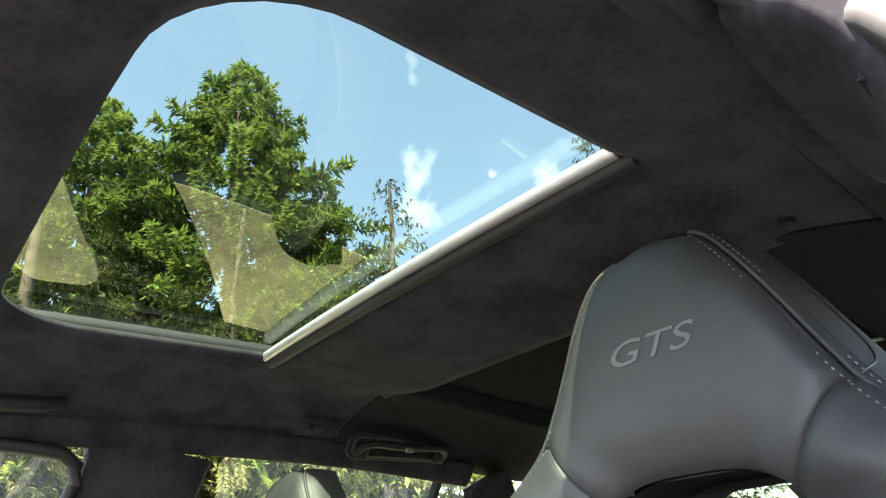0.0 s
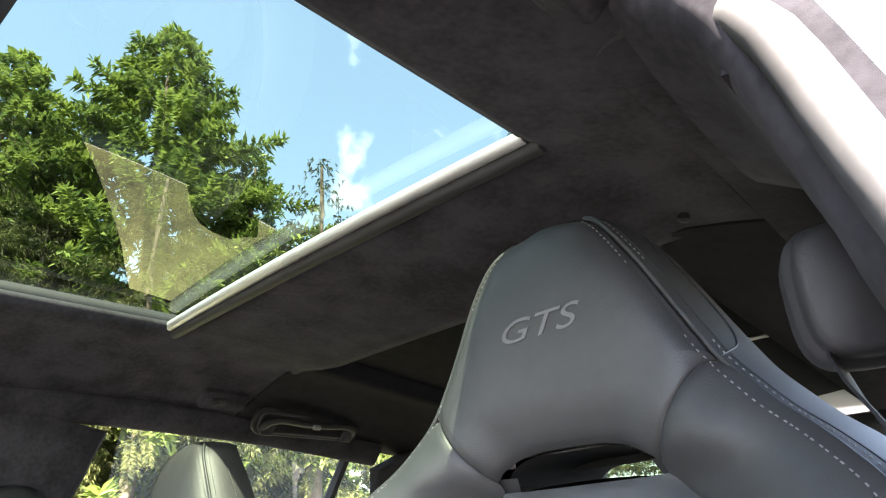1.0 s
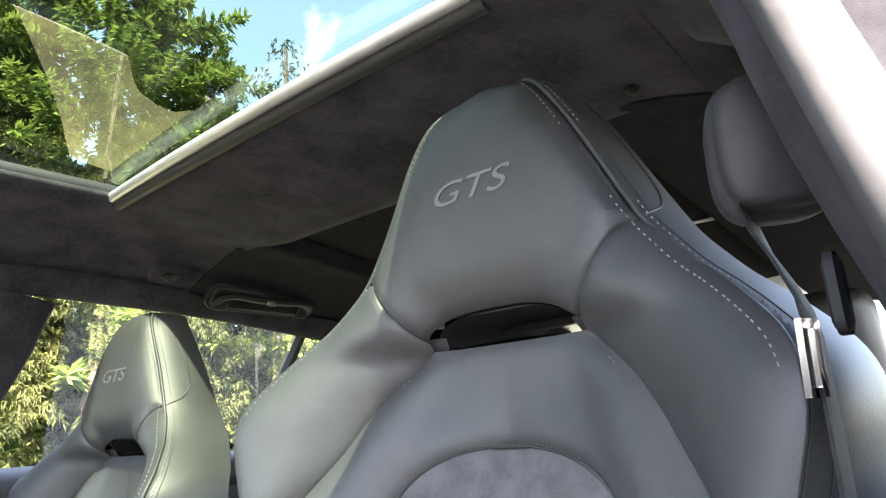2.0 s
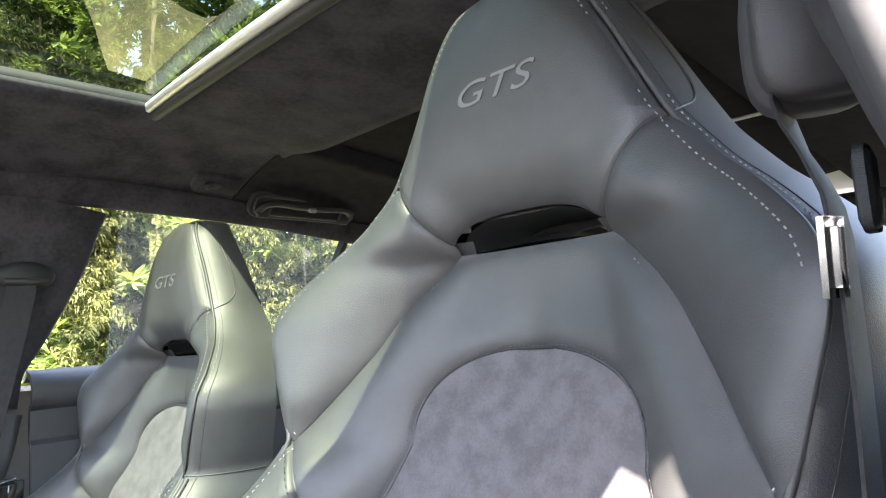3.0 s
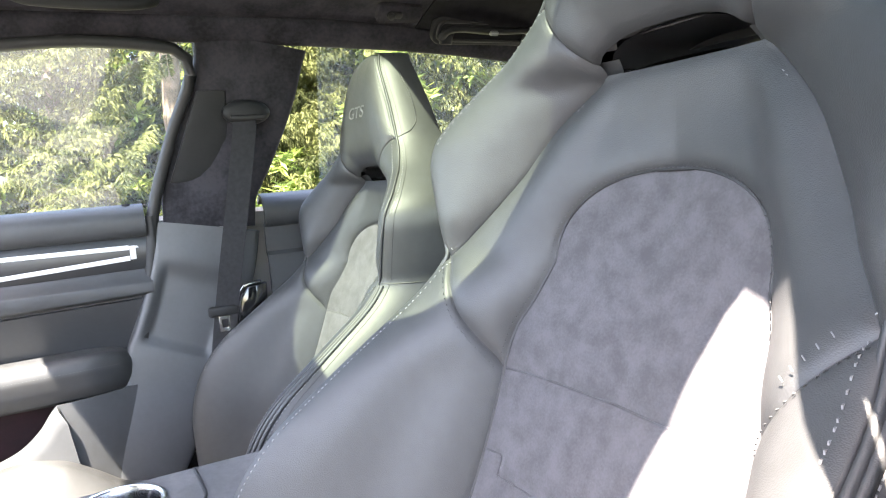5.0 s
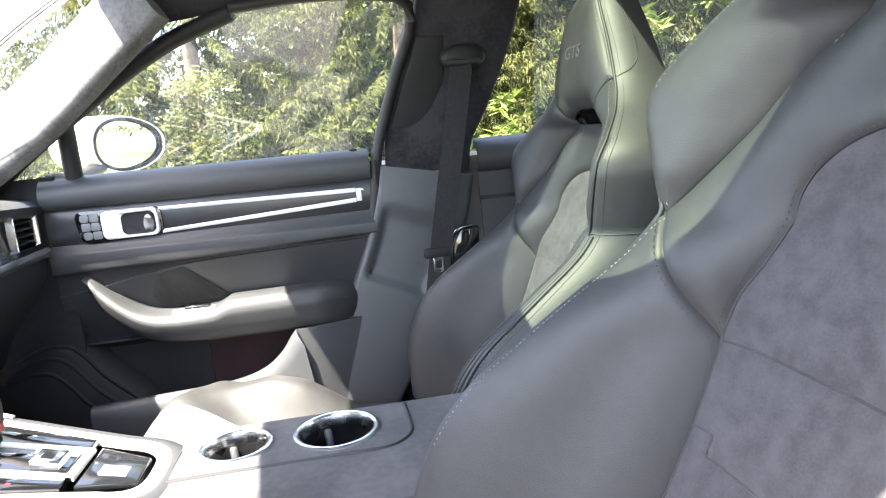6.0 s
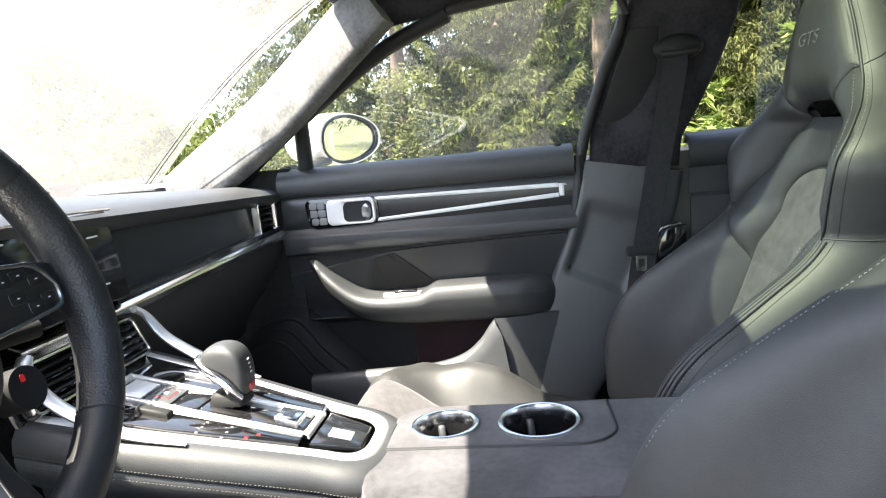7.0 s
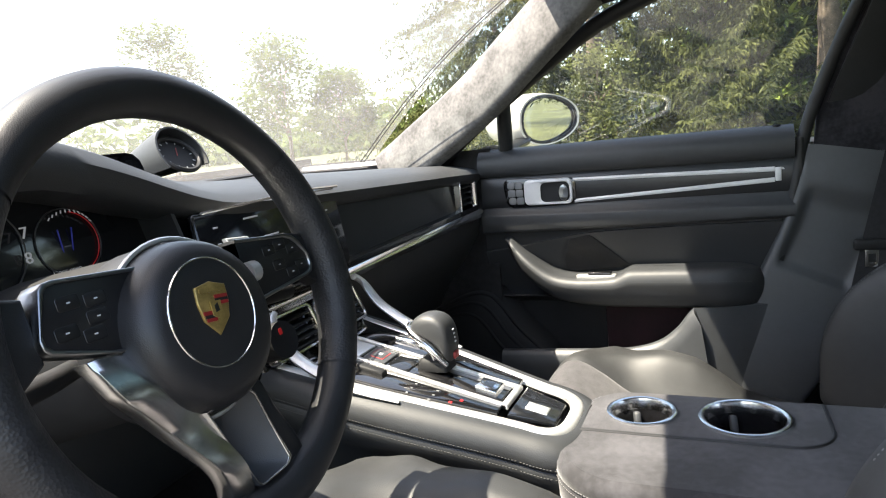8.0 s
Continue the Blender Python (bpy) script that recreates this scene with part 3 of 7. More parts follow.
    for i in range(61):
        u = -0.1335 + 0.267 * i / 60
        a, b = low(abs(u)), max(high(abs(u)), low(abs(u)) + 0.0005)
        rows.append([(u, a + (b - a) * j / 40) for j in range(41)])
    edge = rows[0] + rows[-1] + [r[0] for r in rows] + [r[-1] for r in rows]
    faces.append(cushion_panel("headrest", rows, edge, LEATHER, seat, 0.0055, 0.002, 0.007))
    # seams sewn with light thread on both sides of the crest
    for s in (-1, 1):
        path = [Vector((s * (crest_of(z) - 0.0060), front(s * (crest_of(z) - 0.0060), z), z - BASE)) for z in np.linspace(0.60, 1.232, 260)]
        part("stitching", stitches(sewn(path, faces + [shell], Vector((0, -1, 0))), 0.0028, 0.0018, 0.0010, 0.0005), THREAD, seat, smooth=False)["kind"] = "stuff"
        path = [side_point(s, z, 0.15) for z in np.linspace(0.60, 1.235, 260)]
        part("stitching", stitches(sewn(path, [shell], Vector((-s, -0.35, 0)).normalized()), 0.0028, 0.0018, 0.0010, 0.0005), THREAD, seat, smooth=False)["kind"] = "stuff"
        rope = [seam_points([(s * (crest_of(z) + 0.0008), z)], 0.0018)[0][0] for z in np.linspace(0.58, 1.238, 160)]
        part("piping", tube(rope, 0.0024, 8), LEATHER, seat)
        rope = [side_point(s, z, 0.22, 0.0006) for z in np.linspace(0.58, 1.235, 120)]
        part("seam", tube(rope, 0.0004, 5), RUBBER, seat)
        # padded strips sewn down the bolster below the cross seam
        for k, r in ((0.055, 0.0034), (0.105, 0.0034)):
            part("padded_strip", tube([side_point(s, z, k, 0.0012) for z in np.linspace(0.60, 0.862, 60)], r, 8), LEATHER, seat)
        path = [side_point(s, 0.8695 - 0.004 * k, k) for k in np.linspace(0.02, 0.9, 60)]
        part("stitching", stitches(sewn(path, [shell], Vector((-s, -0.35, 0)).normalized()), 0.0028, 0.0018, 0.0010, 0.0005), THREAD, seat, smooth=False)["kind"] = "stuff"
        # seam that hooks over the side of the headrest
        rope = spline([side_point(s, 1.236, 0.55, 0.0004), side_point(s, 1.20, 0.62, 0.0004), side_point(s, 1.15, 0.66, 0.0004), side_point(s, 1.118, 0.62, 0.0004), side_point(s, 1.100, 0.45, 0.0004), side_point(s, 1.092, 0.2, 0.0004), side_point(s, 1.088, 0.03, 0.0004)], 40)
        part("seam", tube(rope, 0.0009, 5), RUBBER, seat)
        rope = [side_point(s, 0.866 - 0.004 * k, k, 0.0004) for k in np.linspace(0.0, 0.95, 24)]
        part("seam", tube(rope, 0.0009, 5), RUBBER, seat)
        for seam_of, z0, z1, r in ((ARCH_SEAM, 0.868, 1.0165, 0.0009), (BOLSTER_SEAM, 0.7685, 0.866, 0.0013), (HEAD_SEAM, 1.030, 1.0875, 0.0009)):
            path = [(s * seam_of(z), z) for z in np.linspace(z0, z1, 60)]
            part("seam", tube([p for p, nn in seam_points(path, -0.0022)], r, 5), RUBBER, seat)
        path = [(s * (BOLSTER_SEAM(z) + 0.004), z - 0.002) for z in np.linspace(0.772, 0.862, 40)]
        part("stitching", stitches(seam_points(path, 0.0032), 0.0026, 0.0018, 0.0007), LEATHER, seat, smooth=False)["kind"] = "stuff"
        path = [(s * (ARCH_SEAM(z) - 0.004), z - 0.002) for z in np.linspace(0.955, 1.016, 40)]
        part("stitching", stitches(seam_points(path, 0.0026), 0.0026, 0.0018, 0.0007), THREAD, seat, smooth=False)["kind"] = "stuff"
        # unreadable pale print by the outer seam
        if s < 0:
            for k in range(5):
                u, z = -0.168 - 0.0042 * k, 0.838 + 0.0055 * k
                nn = front_normal(u, z)
                b = block((0.0007, 0.0005, 0.0030), (0, 0, 0), 0, 1, Euler((0, radians(35), 0)).to_matrix())
                b.transform(Matrix.Translation(Vector((u, front(u, z), z - BASE)) + nn * 0.0048))
                part("label_mark", b, KEY_GREY, seat, "small pale unreadable print")
    rim = [(insert_half(z), z) for z in np.linspace(0.60, 0.9388, 120)]
    rim = rim + [(-u, z) for u, z in reversed(rim)]
    part("seam", tube([p for p, nn in seam_points(rim, -0.0012)], 0.0014, 5), RUBBER, seat)
    path = [(insert_half(z) * 1.03, z + 0.002) for z in np.linspace(0.78, 0.938, 60)]
    path += [(-u, z) for u, z in reversed(path)]
    part("stitching", stitches(seam_points(path, 0.0018), 0.002, 0.0025, 0.0006), LEATHER, seat, smooth=False)["kind"] = "stuff"
    # cushion with side bolsters
    mid_line = lerp_table([(-0.20, 0.470), (0.0, 0.462), (0.134, 0.462), (0.25, 0.490), (0.34, 0.522), (0.40, 0.564), (0.445, 0.586), (0.475, 0.576), (0.505, 0.535), (0.525, 0.47), (0.56, 0.38)])
    lump = lerp_table([(-0.20, 0.0), (0.02, 0.004), (0.08, 0.012), (0.134, 0.030), (0.172, 0.056), (0.227, 0.078), (0.28, 0.076), (0.33, 0.054), (0.39, 0.016), (0.43, 0.0), (0.56, 0.0)])

    def cush(u, y):
        a = abs(u)
        return mid_line(y) + lump(y) * smooth01((a - 0.105) / 0.075) * (1 - 0.35 * smooth01((a - 0.20) / 0.06)) - 1.0 * max(0, a - 0.238) - 14 * max(0, a - 0.238) ** 2 - 0.03 * smooth01((a - 0.12) / 0.14) * smooth01((y - 0.38) / 0.08)
    for nm, u0, u1, mat in (("cushion_insert", -0.105, 0.105, SUEDE), ("cushion_bolster", 0.105, 0.275, LEATHER), ("cushion_bolster", -0.275, -0.105, LEATHER)):
        rows = []
        for i in range(65):
            y = -0.20 + 0.76 * i / 64
            r = []
            for j in range(21):
                u = u0 + (u1 - u0) * j / 20
                d = min(abs(u - 0.105), abs(u + 0.105), *([abs(y - 0.245), abs(y - 0.36)] if nm == "cushion_insert" else [9]))
                r.append(Vector((u, y, cush(u, y) - BASE - 0.006 * math.exp(-d / 0.008))))
            rows.append(r)
        part(nm, grid_mesh(rows), mat, seat)
    b = block((0.50, 0.70, 0.15), (0, 0.15, 0.335 - BASE), 0.04, 3)
    part("seat_base", b, PLASTIC, seat)
    for s in (-1, 1):
        part("seat_rail", block((0.035, 0.62, 0.03), (s * 0.19, 0.10, 0.262 - BASE + 0.045), 0.004), PLASTIC, seat)
    # embossed lettering on the headrest
    c = Vector((0.002, front(0, 1.142), 1.142 - BASE))
    n = (front_normal(0.0, 1.12) + front_normal(0.0, 1.16)).normalized()
    xax = Vector((-1, 0, 0))
    zax = n
    yax = zax.cross(xax)
    m = Matrix((xax, yax, zax)).transposed().to_4x4()
    bpy.context.view_layer.update()
    m = seat.matrix_world @ Matrix.Translation(c + n * 0.0060) @ m
    lettering("GTS", 0.028, m, EMBOSS, seat, "embossed_letters", 0.0003, 0.35, 1.55, "raised grey embossed letters")
    return seat


driver_seat = front_seat("black leather sports seat with grey suede insert, raised high")
bpy.context.view_layer.update()
passenger_seat = copy_thing(driver_seat, pose(SEAT_C + 0.780, -0.068, BASE - 0.080))
tagged(passenger_seat, "black leather sports seat with grey suede insert, set low")
for c in driver_seat.children:
    if c.name.startswith("cushion"):
        c.location = (0, 0.03, 0.052)
part("seat_riser", block((0.44, 0.56, 0.080), (0, 0.10, -0.040), 0.01), PLASTIC, driver_seat)


# ---- cabin shell ----
def side_x(z):
    """Half width of the cabin's inside at a height: upright below the windows, leaning in above."""
    return 0.700 - 0.26 * max(0.0, z - 0.93)


def roof_z(x, y):
    z = 1.350 - 0.03 * x * x - 0.42 * max(0, abs(x) - 0.40) ** 1.3
    return z - 0.10 * max(0.0, -0.45 - y) - 0.22 * max(0.0, y - 0.22) ** 1.3


# headliner with the opening for the glass roof
OPEN = dict(x=0.376, y0=-0.365, y1=0.064)
corner = 0.125


# the roof lining is laid as strips between the opening's edge and the outer edge
def opening_edge(n):
    pts = []
    for k in range(n):
        pts.append((OPEN["x"], OPEN["y0"] + (OPEN["y1"] - corner - OPEN["y0"]) * k / n))
    for k in range(9):
        a = radians(90 * k / 8)
        pts.append((OPEN["x"] - corner + corner * math.cos(a), OPEN["y1"] - corner + corner * math.sin(a)))
    half = pts
    for k in range(1, n):
        half.append(((OPEN["x"] - corner) * (1 - k / n), OPEN["y1"]))
    left = [(-x, y) for x, y in reversed(half)]
    rear = [(-OPEN["x"] + 2 * OPEN["x"] * k / (2 * n), OPEN["y0"]) for k in range(1, 2 * n)]
    return half + [(0, OPEN["y1"])] + left + rear


edge_in = opening_edge(14)
rows = []
for k in range(15):
    t = k / 14
    r = []
    for x, y in edge_in:
        cx, cy = 0.0, -0.10
        # the outer border: a rounded rectangle
        dx, dy = x - cx, y - cy
        bx, by0, by1 = (0.615 if dx > 0 else 0.560), -0.63, 0.43
        f = min(bx / abs(dx) if dx else 9e9, (by1 - cy) / dy if dy > 0 else (cy - by0) / -dy if dy < 0 else 9e9)
        ox, oy = cx + dx * f, cy + dy * f
        px, py = x + (ox - x) * t, y + (oy - y) * t
        z = roof_z(px, py)
        if y <= OPEN["y0"] + 1e-6 and t > 0:
            z -= 0.022 * smooth01((OPEN["y0"] - py) / 0.22) * (1 - smooth01((abs(px) - 0.26) / 0.17))
        z += 0.012 * math.exp(-t / 0.05)
        r.append(Vector((px, py, z)))
    rows.append(r)
bm = grid_mesh(rows, closed=True)
ceiling = part("ceiling", bm, SUEDE_ROOF)
tagged(ceiling, "dark grey suede headliner round a glass roof", "ceiling", kind="structure")
ceiling.modifiers.new("thick", "SOLIDIFY").thickness = 0.012

# rear half of the lining, stepped up behind the cross member
blind_rise = lambda x: 0.026 * (1 - smooth01((abs(x) - 0.345) / 0.012))
rows = [[Vector((x, y, roof_z(x, y) - 0.006 + blind_rise(x))) for x in [-0.615 + 0.02 * k for k in range(14)] + list(np.linspace(-0.357, 0.357, 41)) + [0.355 + 0.02 * k for k in range(14)]] for y in np.linspace(-0.612, -1.75, 24)]
for r in rows:
    r.sort(key=lambda p: p.x)
c2 = tagged(part("ceiling_rear", grid_mesh(rows, thick=0.01), BLIND_CLOTH), "dark rear headliner with a closed roller blind", "ceiling", kind="structure")
for s in (-1, 1):
    gap = [(s * (0.350 + 0.10 * k * k), -0.640 - 0.75 * k, roof_z(0.37, -0.640 - 0.75 * k) - 0.008) for k in np.linspace(0, 1, 14)]
    tagged(part("blind_gap", tube(gap, 0.0022, 6), RUBBER), "thin dark gap beside the roller blind", "trim", kind="structure")
bm = tube([(x, -1.10, roof_z(x, -1.10) + 0.006) for x in np.linspace(-0.42, 0.42, 16)], 0.0035, 6)
tagged(part("blind_bar", bm, ALU_DULL), "thin aluminium bar of the rear roof blind", "trim", kind="structure")

# glass roof
roof = thing("glass_roof", "tinted glass roof panel with an aluminium rear bar", "sunroof", (0, -0.15, 1.38), kind="structure")
rows = [[Vector((x, y, 1.384 - 0.06 * x * x - 0.10 * (y + 0.1) ** 2)) for x in np.linspace(-0.50, 0.50, 21)] for y in np.linspace(-0.47, 0.17, 15)]
own(part("pane", grid_mesh(rows), GLASS_ROOF), roof)
bm = tube([(x, -0.352 - 0.004 * (x / 0.38) ** 2, roof_z(x, -0.36) + 0.006) for x in np.linspace(-0.372, 0.386, 24)], 0.0115, 12, flat=0.75, up=(0, 0.5, 1))
own(part("rear_bar", bm, ALU_DULL, label="pale anodised aluminium bar"), roof)
bm = tube([(x, -0.366, roof_z(x, -0.36) - 0.004) for x in np.linspace(-0.384, 0.384, 24)], 0.010, 8)
own(part("rear_seal", bm, RUBBER, label="black rubber seal"), roof)
for s in (-1, 1):
    bm = tube([(s * 0.400, y, roof_z(0.40, y) + 0.016) for y in np.linspace(-0.40, 0.08, 16)], 0.019, 8)
    own(part("side_seal", bm, RUBBER, label="black rubber seal"), roof)
bm = tube([(x, 0.094, roof_z(x, 0.09) + 0.016) for x in np.linspace(-0.40, 0.40, 16)], 0.017, 8)
own(part("front_seal", bm, RUBBER, label="black rubber seal"), roof)

# outer roof skin, so that light enters by the openings alone
def skin(name, rows, mat, label):
    return tagged(part(name, grid_mesh(rows, thick=0.006), mat), label, "car body", kind="structure")


oz = lambda x, y: 1.394 - 0.06 * x * x - 0.42 * max(0, abs(x) - 0.42) ** 1.3 - 0.12 * max(0.0, -0.45 - y) ** 1.2 - 0.25 * max(0.0, y - 0.20) ** 1.3
skin("roof_skin_front", [[(x, y, oz(x, y)) for x in np.linspace(-0.56, 0.62, 21)] for y in np.linspace(0.10, 0.435, 10)], PAINT, "pale grey painted roof")
skin("roof_skin_rear", [[(x, y, oz(x, y)) for x in np.linspace(-0.62, 0.62, 21)] for y in np.linspace(-0.42, -1.80, 16)], PAINT, "pale grey painted roof")
for s in (-1, 1):
    edge_of = lambda y: 0.62 if s > 0 else 0.604
    skin("roof_skin_side", [[(s * x, y, oz(x, y)) for x in np.linspace(0.42, edge_of(y), 8)] for y in np.linspace(-0.44, 0.12, 57)], PAINT, "pale grey painted roof")

# side frames: pillars and rails
BAR_PROFILE = ((-1.0, -1.0), (-1.0, -0.25), (-0.93, -0.06), (-0.75, 0.03), (-0.4, 0.08), (0.0, 0.10), (0.4, 0.08), (0.75, 0.03), (0.93, -0.06), (1.0, -0.25), (1.0, -1.0))
FINE_PROFILE = [(-1.0, -1.3), (-1.0, -0.25)] + [(-0.95 + 1.9 * k / 30, 0.10 - 0.16 * abs(-1 + 2 * k / 30) ** 3) for k in range(31)] + [(1.0, -0.25), (1.0, -1.3)]


def moulding(a, z):
    """A shallow recess between two ribs that ends in a ledge."""
    side = smooth01((a + 0.70) / 0.25) * smooth01((0.88 - a) / 0.22)
    return side * 0.013 * smooth01((z - 0.622) / 0.012) * smooth01((0.800 - z) / 0.05)


def bar(name, centre, widths, s, mat, label, depth=0.05, nrm=(-1, 0, 0), parent=None, dent=None):
    """A padded trim bar along points, of given half widths across, facing inwards."""
    rows = []
    pts = [Vector(p) for p in centre]
    for i, p in enumerate(pts):
        d = (pts[min(i + 1, len(pts) - 1)] - pts[max(i - 1, 0)]).normalized()
        nn = Vector(nrm)
        across = d.cross(nn).normalized()
        nn = across.cross(d).normalized()
        w = widths[i]
        ring = []
        for a, b in BAR_PROFILE if dent is None else FINE_PROFILE:
            b -= dent(a, p.z) / depth if dent is not None else 0.0
            q = p + across * (a * w) + nn * (b * depth)
            ring.append(Vector((s * q.x, q.y, q.z)))
        rows.append(ring)
    ob = part(name, grid_mesh(rows, closed=True, caps=True), mat, parent)
    return tagged(ob, label, "pillar trim", kind="structure") if parent is None else ob


for s, sn in ((1, "right"), (-1, "left")):
    # door frame line over the windows
    rail = spline([(0.590, 0.385, 1.205), (0.605, 0.20, 1.232), (0.617, 0.02, 1.248), (0.618, -0.15, 1.250), (0.612, -0.40, 1.244), (0.605, -0.70, 1.228), (0.590, -1.00, 1.195)], 30)
    rail = rail if s > 0 else [p + Vector((-0.086, 0, 0.026)) for p in rail]
    rail = rail if s > 0 else [p for p in rail if p.y > -0.17]
    bar("roof_rail_" + sn, rail, [0.030 if s > 0 else 0.028] * len(rail), s, SUEDE_ROOF, "dark suede trim of the roof rail", 0.045 if s > 0 else 0.016, (-0.75, 0, -0.65))
    ap = spline([(0.558, 0.340, 1.245), (0.588, 0.455, 1.160), (0.622, 0.600, 1.055), (0.655, 0.790, 0.940), (0.665, 0.87, 0.89)], 20)
    # sunlight on this pillar is partly put into its paler suede colour
    bar("a_pillar_" + sn, ap, [0.058 + 0.006 * k / 20 for k in range(21)], s, SUEDE_SUNLIT, "suede windscreen pillar trim, coloured pale to look sunlit", 0.035, (-0.92, 0.02, 0.38))
    fr = spline([(0.622, 0.20, 1.208), (0.632, 0.335, 1.158), (0.652, 0.50, 1.062), (0.672, 0.62, 0.985), (0.685, 0.715, 0.915)], 18)
    bm = tube([Vector((s * p.x, p.y, p.z)) for p in fr], 0.017, 8)
    if s > 0:
        tagged(part("door_frame_right", bm, PLASTIC), "black front door window frame", "door frame", kind="structure")
    else:
        bm.free()
    # B pillar
    shift_y = Vector((0, 0, 0)) if s > 0 else Vector((0.026, -0.048, 0))
    bp = spline([(0.628, -0.265, 1.235), (0.640, -0.250, 1.16), (0.668, -0.205, 1.04), (0.688, -0.165, 0.95), (0.692, -0.155, 0.87)], 16)
    inward = lerp_table([(0.86, -0.016), (0.93, -0.004), (1.0, 0.017), (1.06, 0.024), (1.1, 0.022), (1.2, 0.032), (1.235, 0.066)])
    bp = [p + (Vector((0, -0.036, 0)) * smooth01((1.20 - p.z) / 0.2) - Vector((inward(p.z), 0, 0)) if s < 0 else Vector((0, 0, 0))) for p in bp]
    bar("b_pillar_" + sn, bp, [0.112, 0.108] + [0.104 - 0.001 * k for k in range(15)], s, SUEDE_ROOF, "dark suede upper door pillar trim", 0.035 if s > 0 else 0.045)
    lp = spline([(0.690, -0.150, 0.872), (0.684, -0.135, 0.80), (0.680, -0.10, 0.70), (0.676, -0.055, 0.60), (0.668, -0.01, 0.50), (0.655, 0.06, 0.38), (0.65, 0.14, 0.24)], 72)
    lp = [p + shift_y for p in lp]
    bar("b_pillar_lower_" + sn, lp, [0.105 - 0.00027 * k for k in range(73)], s, GREY_PLASTIC, "grey grained plastic lower door pillar with a moulded ledge", 0.035, dent=moulding)
    seal = spline([(0.690, 0.13, 0.34), (0.690, 0.055, 0.50), (0.694, 0.005, 0.65), (0.698, -0.030, 0.80), (0.695, -0.050, 0.92), (0.672, -0.098, 1.06), (0.640, -0.145, 1.18), (0.632, -0.128, 1.212), (0.628, -0.09, 1.222), (0.62, 0.05, 1.228), (0.615, 0.2, 1.215)], 40)
    if s < 0:
        seal = spline([(-0.690, 0.08, 0.34), (-0.690, 0.020, 0.50), (-0.700, -0.030, 0.65), (-0.706, -0.080, 0.80), (-0.709, -0.098, 0.90), (-0.701, -0.106, 0.934), (-0.681, -0.113, 1.0), (-0.657, -0.124, 1.10), (-0.634, -0.152, 1.19), (-0.606, -0.178, 1.232), (-0.580, -0.158, 1.262), (-0.560, -0.06, 1.272), (-0.548, 0.05, 1.266), (-0.534, 0.2, 1.25)], 48)
    tagged(part("door_seal_" + sn, tube(seal, 0.012 if s > 0 else 0.0115, 8), RUBBER if s > 0 else SEAL_RUBBER), "black rubber door seal", "seal", kind="structure")
    # C pillar and rear door frame
    cp = spline([(0.575, -1.06, 1.19), (0.62, -1.12, 1.05), (0.66, -1.18, 0.90)], 8)
    bar("c_pillar_" + sn, cp, [0.075, 0.08, 0.09, 0.10, 0.11, 0.12, 0.13, 0.14, 0.15], s, SUEDE_ROOF, "dark suede rear pillar trim", 0.03)
    bm = tube([(s * 0.636, -0.935, 1.19), (s * 0.668, -0.87, 1.02), (s * 0.69, -0.82, 0.90)], 0.013, 6)
    tagged(part("window_bar_" + sn, bm, RUBBER), "black rear window divider bar", "trim", kind="structure")
    rows = [[Vector((s * (side_x(z) + 0.018), y, z)) for y in np.linspace(-0.40, -1.05, 8)] for z in np.linspace(0.88, 1.24, 8)]
    w = tagged(part("window_rear_" + sn, grid_mesh(rows), GLASS_SIDE), "clear rear side window", "window", kind="structure")
    # rear door panel under its window
    rows = []
    for y in np.linspace(-0.262, -1.15, 14):
        rows.append([Vector((s * x, y, z)) for x, z in ((0.735, 0.905), (0.715, 0.918), (0.695, 0.912), (0.682, 0.895), (0.684, 0.872), (0.698, 0.862), (0.700, 0.80), (0.69, 0.792), (0.69, 0.70), (0.66, 0.66), (0.66, 0.60), (0.70, 0.58), (0.70, 0.24))])
    rd = tagged(part("rear_door_" + sn, grid_mesh(rows, thick=-0.01), LEATHER_TRIM), "black leather rear door panel with pale trim strips", "door", kind="structure")
    for z in (0.848, 0.812):
        part("trim_strip", tube([(s * 0.697, -0.38, z - 0.006), (s * 0.697, -0.80, z + 0.006)], 0.004, 6), ALU_DULL, rd, "pale aluminium strip")
    # sill and outer body side
    rows = [[Vector((s * x, y, z)) for x, z in ((0.64, 0.20), (0.66, 0.345), (0.70, 0.36), (0.80, 0.35), (0.83, 0.30), (0.83, 0.15))] for y in np.linspace(-1.3, 0.95, 12)]
    tagged(part("door_sill_" + sn, grid_mesh(rows, thick=-0.01), PLASTIC), "black plastic door sill", "sill", kind="structure")
    rows = [[Vector((s * x, y, z)) for x, z in ((0.745, 0.90), (0.80, 0.88), (0.90, 0.80), (0.93, 0.65), (0.92, 0.45), (0.88, 0.25))] for y in np.linspace(-1.9, -0.25 if s < 0 else 0.80, 12)]
    tagged(part("body_side_" + sn, grid_mesh(rows, thick=0.01), PAINT), "pale grey painted car body side", "car body", kind="structure")
    rows = [[Vector((s * x, y, z)) for x, z in ((0.70, 0.93), (0.84, 0.90), (0.93, 0.75), (0.93, 0.35))] for y in np.linspace(0.80, 2.0, 8)]
    tagged(part("front_wing_" + sn, grid_mesh(rows, thick=0.01), PAINT), "pale grey painted front wing", "car body", kind="structure")

